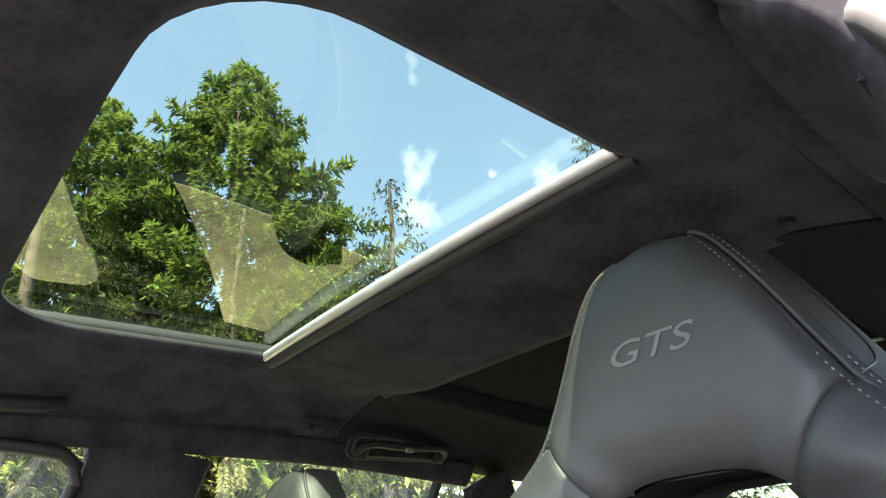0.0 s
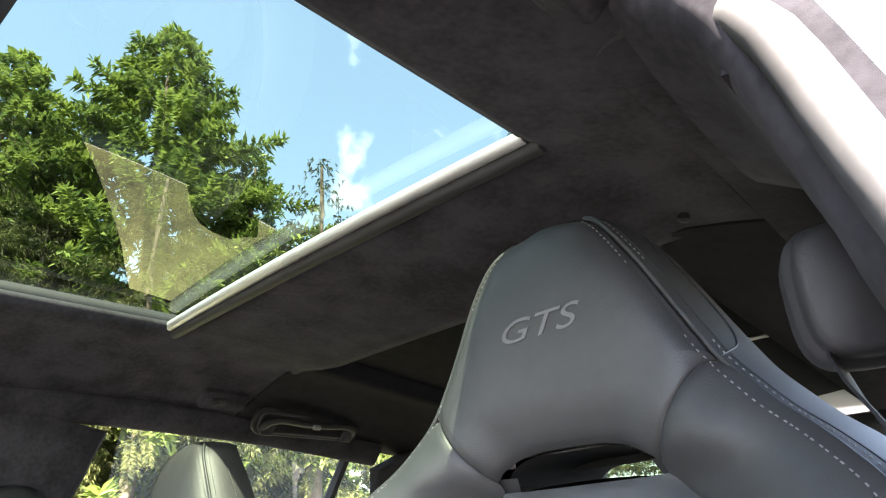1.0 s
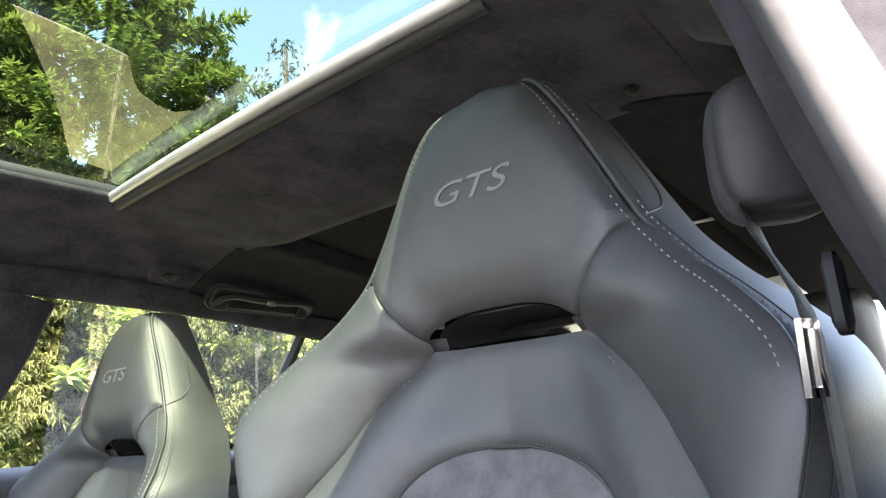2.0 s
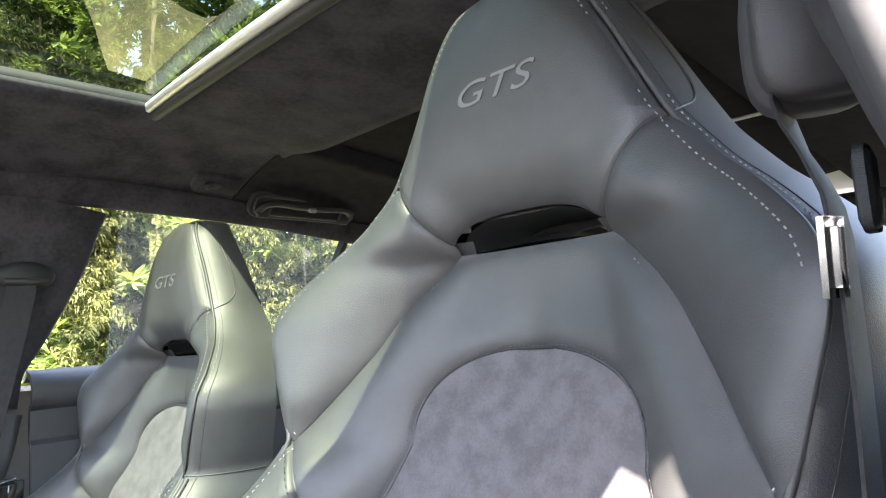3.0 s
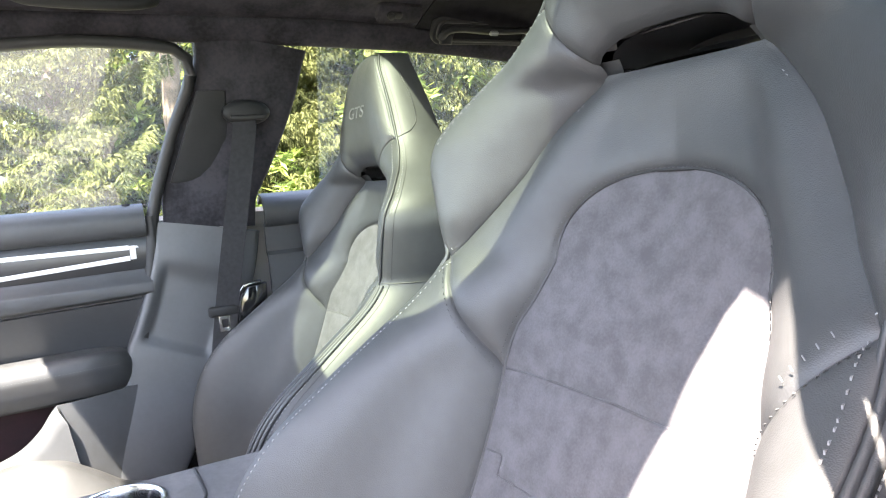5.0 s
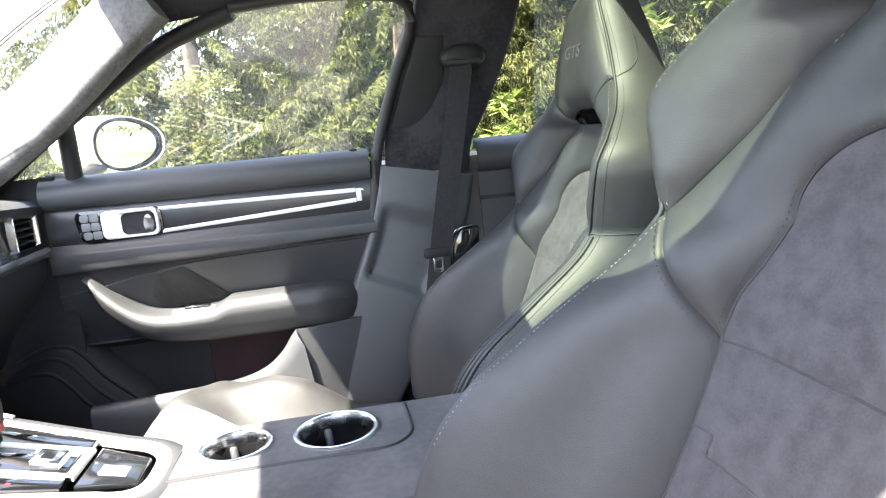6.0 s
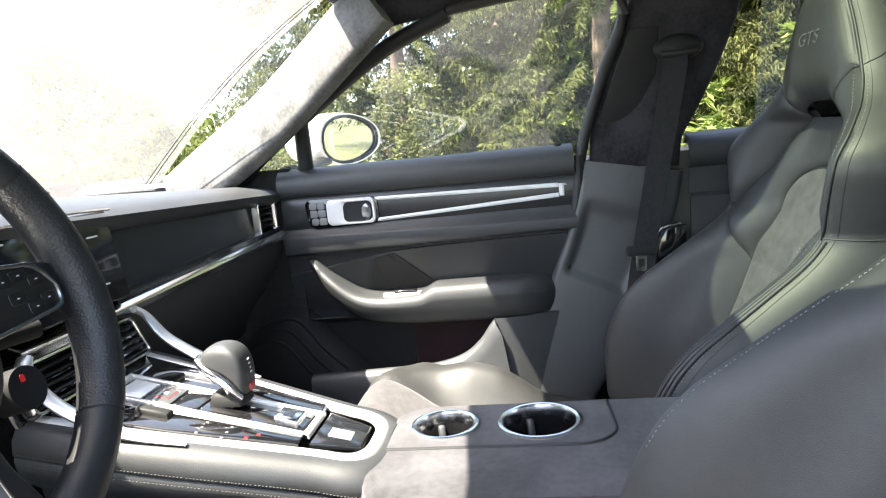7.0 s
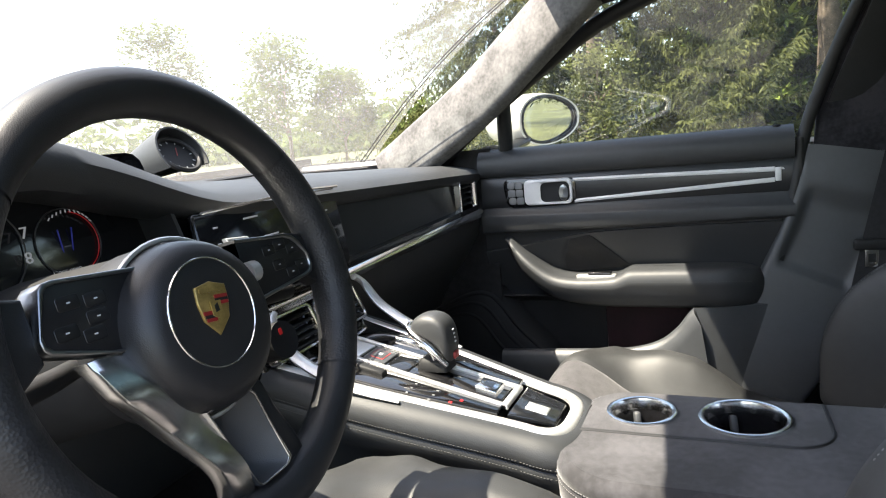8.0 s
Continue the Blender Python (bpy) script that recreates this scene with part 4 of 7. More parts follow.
# broad upper pillar trim over the driver's belt, with a rounded front corner and a dark joint
rows, joint = [], []
for k in np.linspace(0.0, 1.0, 40):
    turn = max(0.0, 1 - k / 0.07)
    x0, y0, z0 = -0.508 - 0.050 * turn**2.2, -0.222 - 0.56 * k, 1.316 - 0.022 * turn**2 - 0.05 * k * k
    x1, y1, z1 = -0.616, -0.166 - 0.60 * k, 1.180 - 0.03 * k
    joint.append(Vector((x0, y0, z0 - 0.003)))
    rows.append([Vector((x0 + (x1 - x0) * q - 0.030 * math.sin(math.pi * q), y0 + (y1 - y0) * q, z0 + (z1 - z0) * q + 0.014 * math.sin(math.pi * q) - 0.004 * (1 - q) ** 6)) for q in np.linspace(0, 1, 14)])
tagged(part("pillar_cap_left", grid_mesh(rows, thick=0.006), SUEDE_ROOF), "dark suede upper pillar trim with a rounded corner", "pillar trim", kind="structure")
joint = spline([(-0.600, -0.170, 1.235), (-0.585, -0.196, 1.262)], 4)[:-1] + joint
tagged(part("pillar_joint_left", tube(joint, 0.0028, 6), RUBBER), "dark joint round the pillar trim", "trim", kind="structure")

# windscreen, bonnet, rear window, floor
def screen_pt(a, k):
    """a across -1..1, k from base to header."""
    base = Vector((0.665 * a, 1.10 - 0.20 * a * a, 0.925 + 0.02 * (1 - a * a)))
    top = Vector((0.52 * a, 0.455 - 0.065 * a * a, 1.335 - 0.075 * a * a))
    p = base.lerp(top, k)
    p.z += 0.030 * math.sin(math.pi * k)
    return p


rows = [[screen_pt(a, k) for a in np.linspace(-1.0, 1.0, 25)] for k in np.linspace(-0.02, 1.02, 15)]
tagged(part("windscreen", grid_mesh(rows), GLASS_FRONT), "dusty sunlit windscreen", "window", kind="structure")
for a in (0.955, 0.968):
    tagged(part("windscreen_edge", tube([screen_pt(a, k) - Vector((0.002, 0, 0.004)) for k in np.linspace(0.02, 0.98, 20)], 0.0012, 6), RUBBER), "thin black edge line of the windscreen", "trim", kind="structure")
rows = [[Vector((x, y, 1.345 - 0.05 * x * x - 0.42 * max(0, abs(x) - 0.40) ** 1.3 + dz)) for x in np.linspace(-0.53, 0.53, 25)] for y, dz in ((0.36, -0.040), (0.41, -0.052), (0.445, -0.045), (0.455, -0.02), (0.45, 0.01), (0.43, 0.03))]
rows = [[Vector((p.x, p.y - 0.065 * (p.x / 0.52) ** 2, p.z)) for p in r] for r in rows]
tagged(part("roof_header", grid_mesh(rows, thick=0.008), SUEDE_ROOF), "dark suede header over the windscreen", "trim", kind="structure")
rows = [[Vector((x, y, 0.90 - 0.10 * (y - 1.0) ** 2 - 0.06 * x * x)) for x in np.linspace(-0.72, 0.72, 15)] for y in np.linspace(1.02, 2.3, 12)]
tagged(part("bonnet", grid_mesh(rows, thick=0.01), PAINT), "pale grey painted bonnet", "car body", kind="structure")
rows = [[Vector((0.56 * a + 0.02 * a * k, -1.75 - 0.55 * k, 1.20 - 0.27 * k)) for a in np.linspace(-1, 1, 9)] for k in np.linspace(0, 1, 6)]
tagged(part("rear_window", grid_mesh(rows), GLASS_ROOF), "tinted rear window", "window", kind="structure")
rows = [[Vector((0.70 * a, y, z)) for a in np.linspace(-1, 1, 5)] for y, z in ((-1.45, 0.86), (-2.35, 0.93), (-2.4, 0.30))]
tagged(part("parcel_shelf", grid_mesh(rows, thick=0.01), CARPET), "black carpet parcel shelf", "shelf", kind="structure")
rows = [[Vector((x, y, FLOOR_Z + 0.15 * smooth01((y - 0.85) / 0.3))) for x in np.linspace(-0.70, 0.70, 15)] for y in np.linspace(-1.6, 1.2, 15)]
tagged(part("floor", grid_mesh(rows, thick=-0.02), CARPET), "black carpeted car floor", "floor", kind="structure")
rows = [[Vector((x, 1.15, z)) for x in np.linspace(-0.75, 0.75, 5)] for z in (0.15, 0.95)]
tagged(part("bulkhead", grid_mesh(rows, thick=0.02), CARPET), "black carpeted bulkhead", "wall", kind="structure")
for s in (-1, 1):
    rows = [[Vector((s * 0.712, y, z)) for z in np.linspace(0.20, 0.935, 6)] for y in np.linspace(0.60 if s > 0 else 0.72, 1.15, 5)]
    tagged(part("kick_panel", grid_mesh(rows, thick=0.01), CARPET), "black carpeted footwell side", "trim", kind="structure")
# rear bench, dark behind the front seats
bench = thing("rear_seats", "black leather rear bench behind the front seats", "car seat", (0, -1.1, FLOOR_Z))
for s in (-1, 1):
    b = block((0.50, 0.16, 0.62), (s * 0.37, -0.27, 0.50), 0.05, 3, Euler((radians(-20), 0, 0)).to_matrix())
    part("backrest", b, LEATHER, bench)
    b = block((0.50, 0.50, 0.20), (s * 0.37, 0.02, 0.18), 0.05, 3)
    part("cushion", b, LEATHER, bench)
    b = block((0.27, 0.10, 0.20), (s * 0.37, -0.36, 0.88), 0.04, 3, Euler((radians(-18), 0, 0)).to_matrix())
    part("headrest", b, LEATHER, bench)


# ---- passenger door panel ----
door = thing("door_1", "closed passenger door, black leather with aluminium trim", "door", (0.70, 0.30, 0.30), kind="structure")
DY0, DY1 = -0.030, 0.625


def door_rows(profile, y0=DY0, y1=DY1, n=26):
    """Rows along the door; profile(y) gives (x, z) points."""
    return [[Vector((x, y, z)) for x, z in profile(y)] for y in np.linspace(y0, y1, n)]


def dpart(name, bm, mat, label="", parent=door, smooth=True):
    ob = part(name, bm, mat, None, label, smooth)
    if parent is door:
        return own(ob, door)
    ob.parent = parent
    ob.matrix_parent_inverse = Matrix.Translation(door.location).inverted()
    return ob


k_of = lambda y: (y - DY0) / (DY1 - DY0)
belt_top = lambda y: 0.924 + 0.002 * k_of(y)
gap_z = lambda y: 0.868 + 0.002 * k_of(y)
panel_low = lambda y: 0.800 - 0.006 * k_of(y)
ledge_z = lambda y: 0.772 + 0.004 * k_of(y)
band_low = lambda y: 0.752 - 0.014 * k_of(y)
seam_z = lerp_table([(-0.03, 0.742), (0.20, 0.7375), (0.38, 0.730), (0.47, 0.716), (0.56, 0.700), (0.625, 0.692)])
dpart("belt_roll", grid_mesh(door_rows(lambda y: [(0.745, belt_top(y) - 0.02), (0.735, belt_top(y)), (0.715, belt_top(y) + 0.002), (0.697, belt_top(y) - 0.004), (0.687, belt_top(y) - 0.014), (0.683, belt_top(y) - 0.026), (0.685, gap_z(y) + 0.012), (0.690, gap_z(y) + 0.003), (0.702, gap_z(y))]), thick=-0.004), LEATHER_TRIM, "padded black leather sill")
dpart("trim_panel", grid_mesh(door_rows(lambda y: [(0.708, gap_z(y) + 0.004), (0.700, gap_z(y) - 0.004), (0.697, 0.84), (0.697, panel_low(y) + 0.006), (0.704, panel_low(y) - 0.003)]), thick=-0.004), SATIN, "dark satin trim panel")
dpart("waist_band", grid_mesh(door_rows(lambda y: [(0.704, panel_low(y) - 0.002), (0.6975, panel_low(y) - 0.003), (0.6968, panel_low(y) - 0.005), (0.6860, ledge_z(y) + 0.002), (0.6845, ledge_z(y) + 0.0008), (0.6840, ledge_z(y) - 0.001), (0.6840, band_low(y) + 0.005), (0.6846, band_low(y) + 0.0035), (0.690, band_low(y) + 0.001), (0.699, band_low(y) - 0.001)]), thick=-0.004), LEATHER_TRIM, "leather waist band with a light seam")
path = [(Vector((0.6843, y, band_low(y) + 0.009)), Vector((-1, 0, 0.2)).normalized()) for y in np.linspace(DY0, DY1, 60)]
dpart("stitching", stitches(path), THREAD, smooth=False)["kind"] = "stuff"
path = [(Vector((0.6833, y, belt_top(y) - 0.024)), Vector((-1, 0, 0.1)).normalized()) for y in np.linspace(DY0, DY1, 60)]
dpart("stitching", stitches(path, 0.004, 0.003, 0.0007, 0.0004), LEATHER, smooth=False)["kind"] = "stuff"
dpart("shadow_strip", grid_mesh(door_rows(lambda y: [(0.696, band_low(y)), (0.697, band_low(y) - 0.006), (0.697, seam_z(y))]), thick=-0.004), SATIN, "narrow black strip")
dpart("main_panel", grid_mesh(door_rows(lambda y: [(0.702, seam_z(y) - 0.001), (0.695, seam_z(y) - 0.003), (0.695 + 0.34 * 0.004, seam_z(y) - 0.007), (0.695 + 0.34 * (seam_z(y) - 0.67), 0.67), (0.695 + 0.34 * (seam_z(y) - 0.63), 0.63), (0.742, 0.60), (0.744, 0.575)]), thick=-0.004), LEATHER_TRIM, "smooth dark leather main panel")
# dark joints between the panels
for f, x, r in ((gap_z, 0.6985, 0.0032), (panel_low, 0.6985, 0.0022), (band_low, 0.6935, 0.0030), (seam_z, 0.6955, 0.0016)):
    dpart("joint", tube([(x, y, f(y) - 0.001) for y in np.linspace(DY0, DY1, 40)], r, 6), RUBBER, "dark panel joint")
path = [(Vector((0.6935, y, seam_z(y) - 0.0055)), Vector((-1, 0, -0.2)).normalized()) for y in np.linspace(DY0, DY1, 60)]
dpart("stitching", stitches(path, 0.003, 0.002, 0.0006, 0.0003), LEATHER, smooth=False)["kind"] = "stuff"
# aluminium trim strips, meeting in a cap
top_s, low_s = lambda y: 0.8455 + 0.013 * (y + 0.011), lambda y: 0.8255 - 0.052 * (y + 0.011)


def strip(f, w0, w1, y0, y1):
    return grid_mesh([[Vector((x, y, f(y) + dz * (w0 + (w1 - w0) * (y - y0) / (y1 - y0)))) for x, dz in ((0.699, -0.5), (0.6935, -0.42), (0.6925, 0), (0.6935, 0.42), (0.699, 0.5))] for y in np.linspace(y0, y1, 20)], thick=-0.002)


dpart("trim_strip", strip(top_s, 0.0062, 0.0042, 0.005, 0.415), BRIGHT_TRIM, "bright aluminium trim strip")
dpart("trim_strip", strip(low_s, 0.0064, 0.0046, 0.005, 0.405), BRIGHT_TRIM, "bright aluminium trim strip")
M = Matrix(((0, 0, -1, 0.6935), (1, 0, 0, 0), (0, 1, 0, 0), (0, 0, 0, 1)))
dpart("trim_cap", plate([(0.020, 0.8215), (0.020, 0.8285), (0.0075, 0.8290), (0.0075, 0.8420), (0.020, 0.8430), (0.020, 0.8490), (-0.010, 0.8490), (-0.0155, 0.8440), (-0.0150, 0.8260), (-0.009, 0.8205)][::-1], M, 0.008, 0.0015), BRIGHT_TRIM, "bright aluminium end cap")
dpart("trim_end", block((0.004, 0.011, 0.027), (0.6928, -0.0015, 0.8355), 0.0012), BRIGHT_TRIM, "bright aluminium end piece")
# door release in a bright frame with the seat memory keys beside it, in one dark rounded bezel
Mh = Matrix(((0, 0, -1, 0.6925), (1, 0, 0, 0), (0, 1, 0, 0), (0, 0, 0, 1)))
slant = lambda pts: [(a, b - 0.10 * (b - 0.827)) if a < 0.5 else (a - 0.12 * (0.827 - b), b) for a, b in pts]
dpart("bezel", plate(slant(round_rect(0.166, 0.068, 0.018, 6, 0.484, 0.8275)), Matrix.Translation((-0.0022, 0, 0)) @ Mh, 0.008, 0.0015), GLOSS, "black rounded bezel")
out = round_rect(0.112, 0.058, 0.013, 6, 0.4635, 0.8275)
inn = round_rect(0.066, 0.044, 0.012, 6, 0.4480, 0.8265)
dpart("handle_frame", ring_plate(out, inn, Matrix.Translation((-0.0035, 0, 0)) @ Mh, 0.009, 0.003), BRIGHT_TRIM, "bright aluminium frame")
cup = [[Mh @ Vector((0.448 + (a - 0.448) * f + push, 0.8265 + (b - 0.8265) * f, -d)) for a, b in inn] for f, d, push in ((1.0, -0.0045, 0.0), (0.97, -0.0035, 0.0), (0.92, -0.0030, 0.001), (0.72, -0.0026, 0.003), (0.4, -0.0024, 0.004), (0.02, -0.0023, 0.004))]
dpart("handle_recess", grid_mesh(cup, closed=True, caps=False), PLASTIC, "black bowl-shaped recess")
lever = [[Mh @ Vector((0.4285 + 0.011 * math.cos(t) * f, 0.8240 + 0.0185 * math.sin(t) * f, lift)) for t in (2 * math.pi * q / 24 for q in range(24))] for f, lift in ((1.0, 0.0015), (1.0, 0.0038), (0.9, 0.0052), (0.5, 0.0046), (0.02, 0.0042))]
dpart("release_handle", grid_mesh(lever, closed=True), SATIN_FRAME, "dark metal release lever")
for i in range(3):
    for j in range(2):
        dpart("key", plate(round_rect(0.0175, 0.0165, 0.003 + 0.003 * (j == 1 and i != 1), 3, 0.5320 + 0.0185 * j - 0.0012 * (2 - i), 0.8100 + 0.0178 * i), Matrix.Translation((-0.0044, 0, 0)) @ Mh, 0.003, 0.0008), KEY_PALE)
# speaker grille, a dark triangle set into the panel
tri = [(0.560, 0.693), (0.380, 0.726), (0.372, 0.722), (0.298, 0.652), (0.300, 0.646), (0.440, 0.632), (0.520, 0.655), (0.566, 0.686)]
dpart("speaker_grille", plate(tri[::-1], Matrix(((0, -0.34, -1, 0.6885 + 0.34 * 0.728), (1, 0, 0, 0), (0, 1, 0, 0), (0, 0, 0, 1))), 0.008, 0.002), GRILLE, "black perforated speaker grille")
for i in range(34):
    z = 0.640 + 0.0026 * i
    ys = [y for y in np.linspace(0.29, 0.57, 80) if (z < 0.693 + (0.560 - y) * 0.183) and z > 0.652 + (0.298 - y) * 0.12 + max(0, y - 0.44) * 0.5 and (y > 0.298 + (z - 0.652) * 1.06)]
    if len(ys) > 4:
        dpart("grille_slat", tube([(0.6883 + 0.34 * (0.728 - z), min(ys), z), (0.6883 + 0.34 * (0.728 - z), max(ys), z)], 0.0007, 4), PLASTIC)
# armrest, sweeping up to a point at the front
arm = lerp_table([(0.020, 0.626, 0.580, 0.692), (0.030, 0.640, 0.572, 0.670), (0.060, 0.652, 0.568, 0.645), (0.11, 0.656, 0.570, 0.626), (0.285, 0.655, 0.572, 0.620), (0.32, 0.640, 0.572, 0.620), (0.40, 0.637, 0.578, 0.622), (0.46, 0.648, 0.592, 0.628), (0.52, 0.690, 0.636, 0.640), (0.560, 0.726, 0.690, 0.662), (0.572, 0.728, 0.712, 0.675)])


def arm_ring(y):
    t, b, x = arm(y)
    h = t - b
    return [Vector(q) for q in ((0.752, y, t - 0.004), (x + 0.03, y, t), (x + 0.010, y, t - 0.001), (x + 0.003, y, t - 0.08 * h - 0.002), (x, y, t - 0.30 * h), (x + 0.001, y, t - 0.36 * h), (x + 0.004, y, t - 0.60 * h), (x + 0.014, y, t - 0.88 * h), (x + 0.03, y, b), (0.752, y, b - 0.002))]


dpart("armrest", grid_mesh([arm_ring(y) for y in np.linspace(0.020, 0.572, 76)], closed=True, caps=True), LEATHER_TRIM, "padded leather armrest, sunlit, sweeping up at the front")
path = []
for y in np.linspace(0.05, 0.56, 90):
    t, b, x = arm(y)
    path.append((Vector((x + 0.0012, y, t - 0.27 * (t - b))), Vector((-1, 0, 0.3)).normalized()))
dpart("stitching", stitches(path), THREAD, smooth=False)["kind"] = "stuff"
dpart("pull_insert", plate(round_rect(0.085, 0.020, 0.004, 3, 0.360, 0.655), Matrix(((0, 1, 0, 0.0), (1, 0, 0, 0), (0, 0, 1, 0.643), (0, 0, 0, 1))), 0.006, 0.001), ALU_DULL, "aluminium window switch surround")
dpart("window_switch", block((0.014, 0.05, 0.008), (0.655, 0.352, 0.645), 0.002), GLOSS, "gloss black window switch")
# pocket
for y0, y1, mat, words in ((DY0, 0.36, RED_CLOTH, "dark red pocket lining"), (0.361, DY1 + 0.05, PLASTIC, "black pocket lining")):
    dpart("pocket_back", grid_mesh([[Vector((x, y, z)) for x, z in ((0.712, 0.578), (0.742, 0.56), (0.745, 0.42), (0.742, 0.30))] for y in np.linspace(y0, y1, 6)], thick=-0.004), mat, words)
# stepped arch moulding at the pocket's front end, towards the footwell
arch = [(0.735, 0.560), (0.700, 0.577), (0.660, 0.588), (0.628, 0.583), (0.600, 0.555), (0.575, 0.518), (0.545, 0.485), (0.515, 0.455), (0.490, 0.42)]
for grow, x, r in ((0.0, 0.700, 0.0065), (0.024, 0.692, 0.0060), (0.050, 0.684, 0.0055)):
    path = spline([(x, y + grow * 0.75, z - grow) for y, z in arch], 30)
    dpart("arch_moulding", tube(path, r, 8, flat=0.7, up=(1, 0, 0)), PLASTIC, "black moulded ridge")
rows = []
for p in spline([(0.0, y, z) for y, z in arch], 30):
    rows.append([Vector((0.744, p.y - 0.02, p.z + 0.014)), Vector((0.706, p.y - 0.004, p.z + 0.004)), Vector((0.697, p.y + 0.008, p.z - 0.012)), Vector((0.694, p.y + 0.018, p.z - 0.024)), Vector((0.686, p.y + 0.037, p.z - 0.050)), Vector((0.684, p.y + 0.08, p.z - 0.11)), Vector((0.690, p.y + 0.12, min(p.z - 0.16, 0.30)))])
dpart("arch_panel", grid_mesh(rows, thick=-0.004), PLASTIC, "black stepped footwell moulding")
lip = spline([(0.585, 0.462, 0), (0.557, 0.463, 0), (0.462, 0.467, 0), (0.348, 0.472, 0), (0.281, 0.479, 0), (0.228, 0.497, 0), (0.190, 0.528, 0), (0.168, 0.559, 0), (0.157, 0.572, 0)], 60)
rows = []
for p in lip:
    y, z = p.x, p.y
    rows.append([Vector(q) for q in ((0.655, y, z - 0.012), (0.650, y, z - 0.002), (0.644, y, z), (0.635, y, z - 0.001), (0.630, y, z - 0.008), (0.628, y - 0.01 * smooth01((0.25 - y) / 0.1), z - 0.03), (0.630, y - 0.03 * smooth01((0.35 - y) / 0.15), 0.38), (0.636, y - 0.05 * smooth01((0.35 - y) / 0.15), 0.24))])
dpart("pocket_front", grid_mesh(rows, thick=-0.006), GREY_PLASTIC, "grey plastic pocket with a pale curved lip")
dpart("lower_panel", grid_mesh([[Vector((0.634 + 0.046 * smooth01((0.157 - y) / 0.19), y, 0.576 - 0.02 * i)) for i in range(18)] for y in np.linspace(0.162, DY0, 12)], thick=-0.006), GREY_PLASTIC, "grey plastic lower panel")
# dark gap along the door's rear edge
gap = spline([(0.692, DY0 - 0.010, 0.905), (0.698, DY0 - 0.010, 0.80), (0.700, DY0 - 0.006, 0.70), (0.694, DY0 + 0.008, 0.60), (0.688, DY0 + 0.030, 0.50), (0.686, DY0 + 0.065, 0.38)], 30)
dpart("edge_gap", tube(gap, 0.009, 8), RUBBER, "black gap at the door edge")
# mirror triangle, window pane, outside mirror
dpart("sail_post", tube([(0.712, 0.562, 0.925), (0.688, 0.552, 1.045)], 0.017, 8), PLASTIC, "black window post")
rows = [[Vector((side_x(z) + 0.014, y, z)) for y in np.linspace(-0.16, 0.74, 10)] for z in np.linspace(0.90, 1.235, 8)]
dpart("pane", grid_mesh(rows), GLASS_SIDE, "clear side window")
dpart("lock_pin", tube([(0.712, 0.000, 0.924), (0.712, 0.000, 0.931)], 0.008, 10), PLASTIC)

mir = thing("outside_mirror", "chalk grey outside mirror on the passenger door", "mirror", (0.86, 0.60, 0.93))
ctr = Vector((0.955, 0.525, 0.990))
ax_n = Vector((-0.478, -0.874, -0.050)).normalized()
ax_a = Vector((0, 0, 1)).cross(ax_n).normalized()
ax_b = ax_n.cross(ax_a)


def egg(f, push, n=32, grow=1.0):
    out = []
    for i in range(n):
        t = 2 * math.pi * i / n
        ca, sb = math.cos(t), math.sin(t)
        out.append(ctr + ax_a * (ca * 0.116 * f) + ax_b * (math.copysign(abs(sb) ** 0.85, sb) * (0.066 - 0.010 * ca) * f) + ax_n * push)
    return out


own(part("shell", grid_mesh([egg(0.86, 0.012), egg(0.97, 0.014), egg(1.0, 0.004), egg(1.03, -0.02), egg(1.02, -0.07), egg(0.92, -0.12), egg(0.65, -0.160), egg(0.1, -0.175)], closed=True), PAINT, label="chalk grey painted shell"), mir)
own(part("mirror_glass", grid_mesh([egg(0.86, 0.006), egg(0.5, 0.006), egg(0.01, 0.006)], closed=True), MIRROR, label="mirror glass"), mir)
own(part("rim", tube(egg(0.87, 0.012), 0.004, 6, closed=True, caps=False), PLASTIC), mir)
own(part("stalk", tube([(0.72, 0.60, 0.925), (0.80, 0.60, 0.925), (0.88, 0.57, 0.94)], [0.035, 0.03, 0.024], 10, flat=0.5), BLACK_PAINT, label="black mirror foot"), mir)

# ---- dashboard ----
dash = thing("dashboard", "black leather dashboard with chrome lower trim", "dashboard", (0, 0.75, 0.60), kind="structure")


def ddpart(name, bm, mat, label="", smooth=True):
    return own(part(name, bm, mat, None, label, smooth), dash)


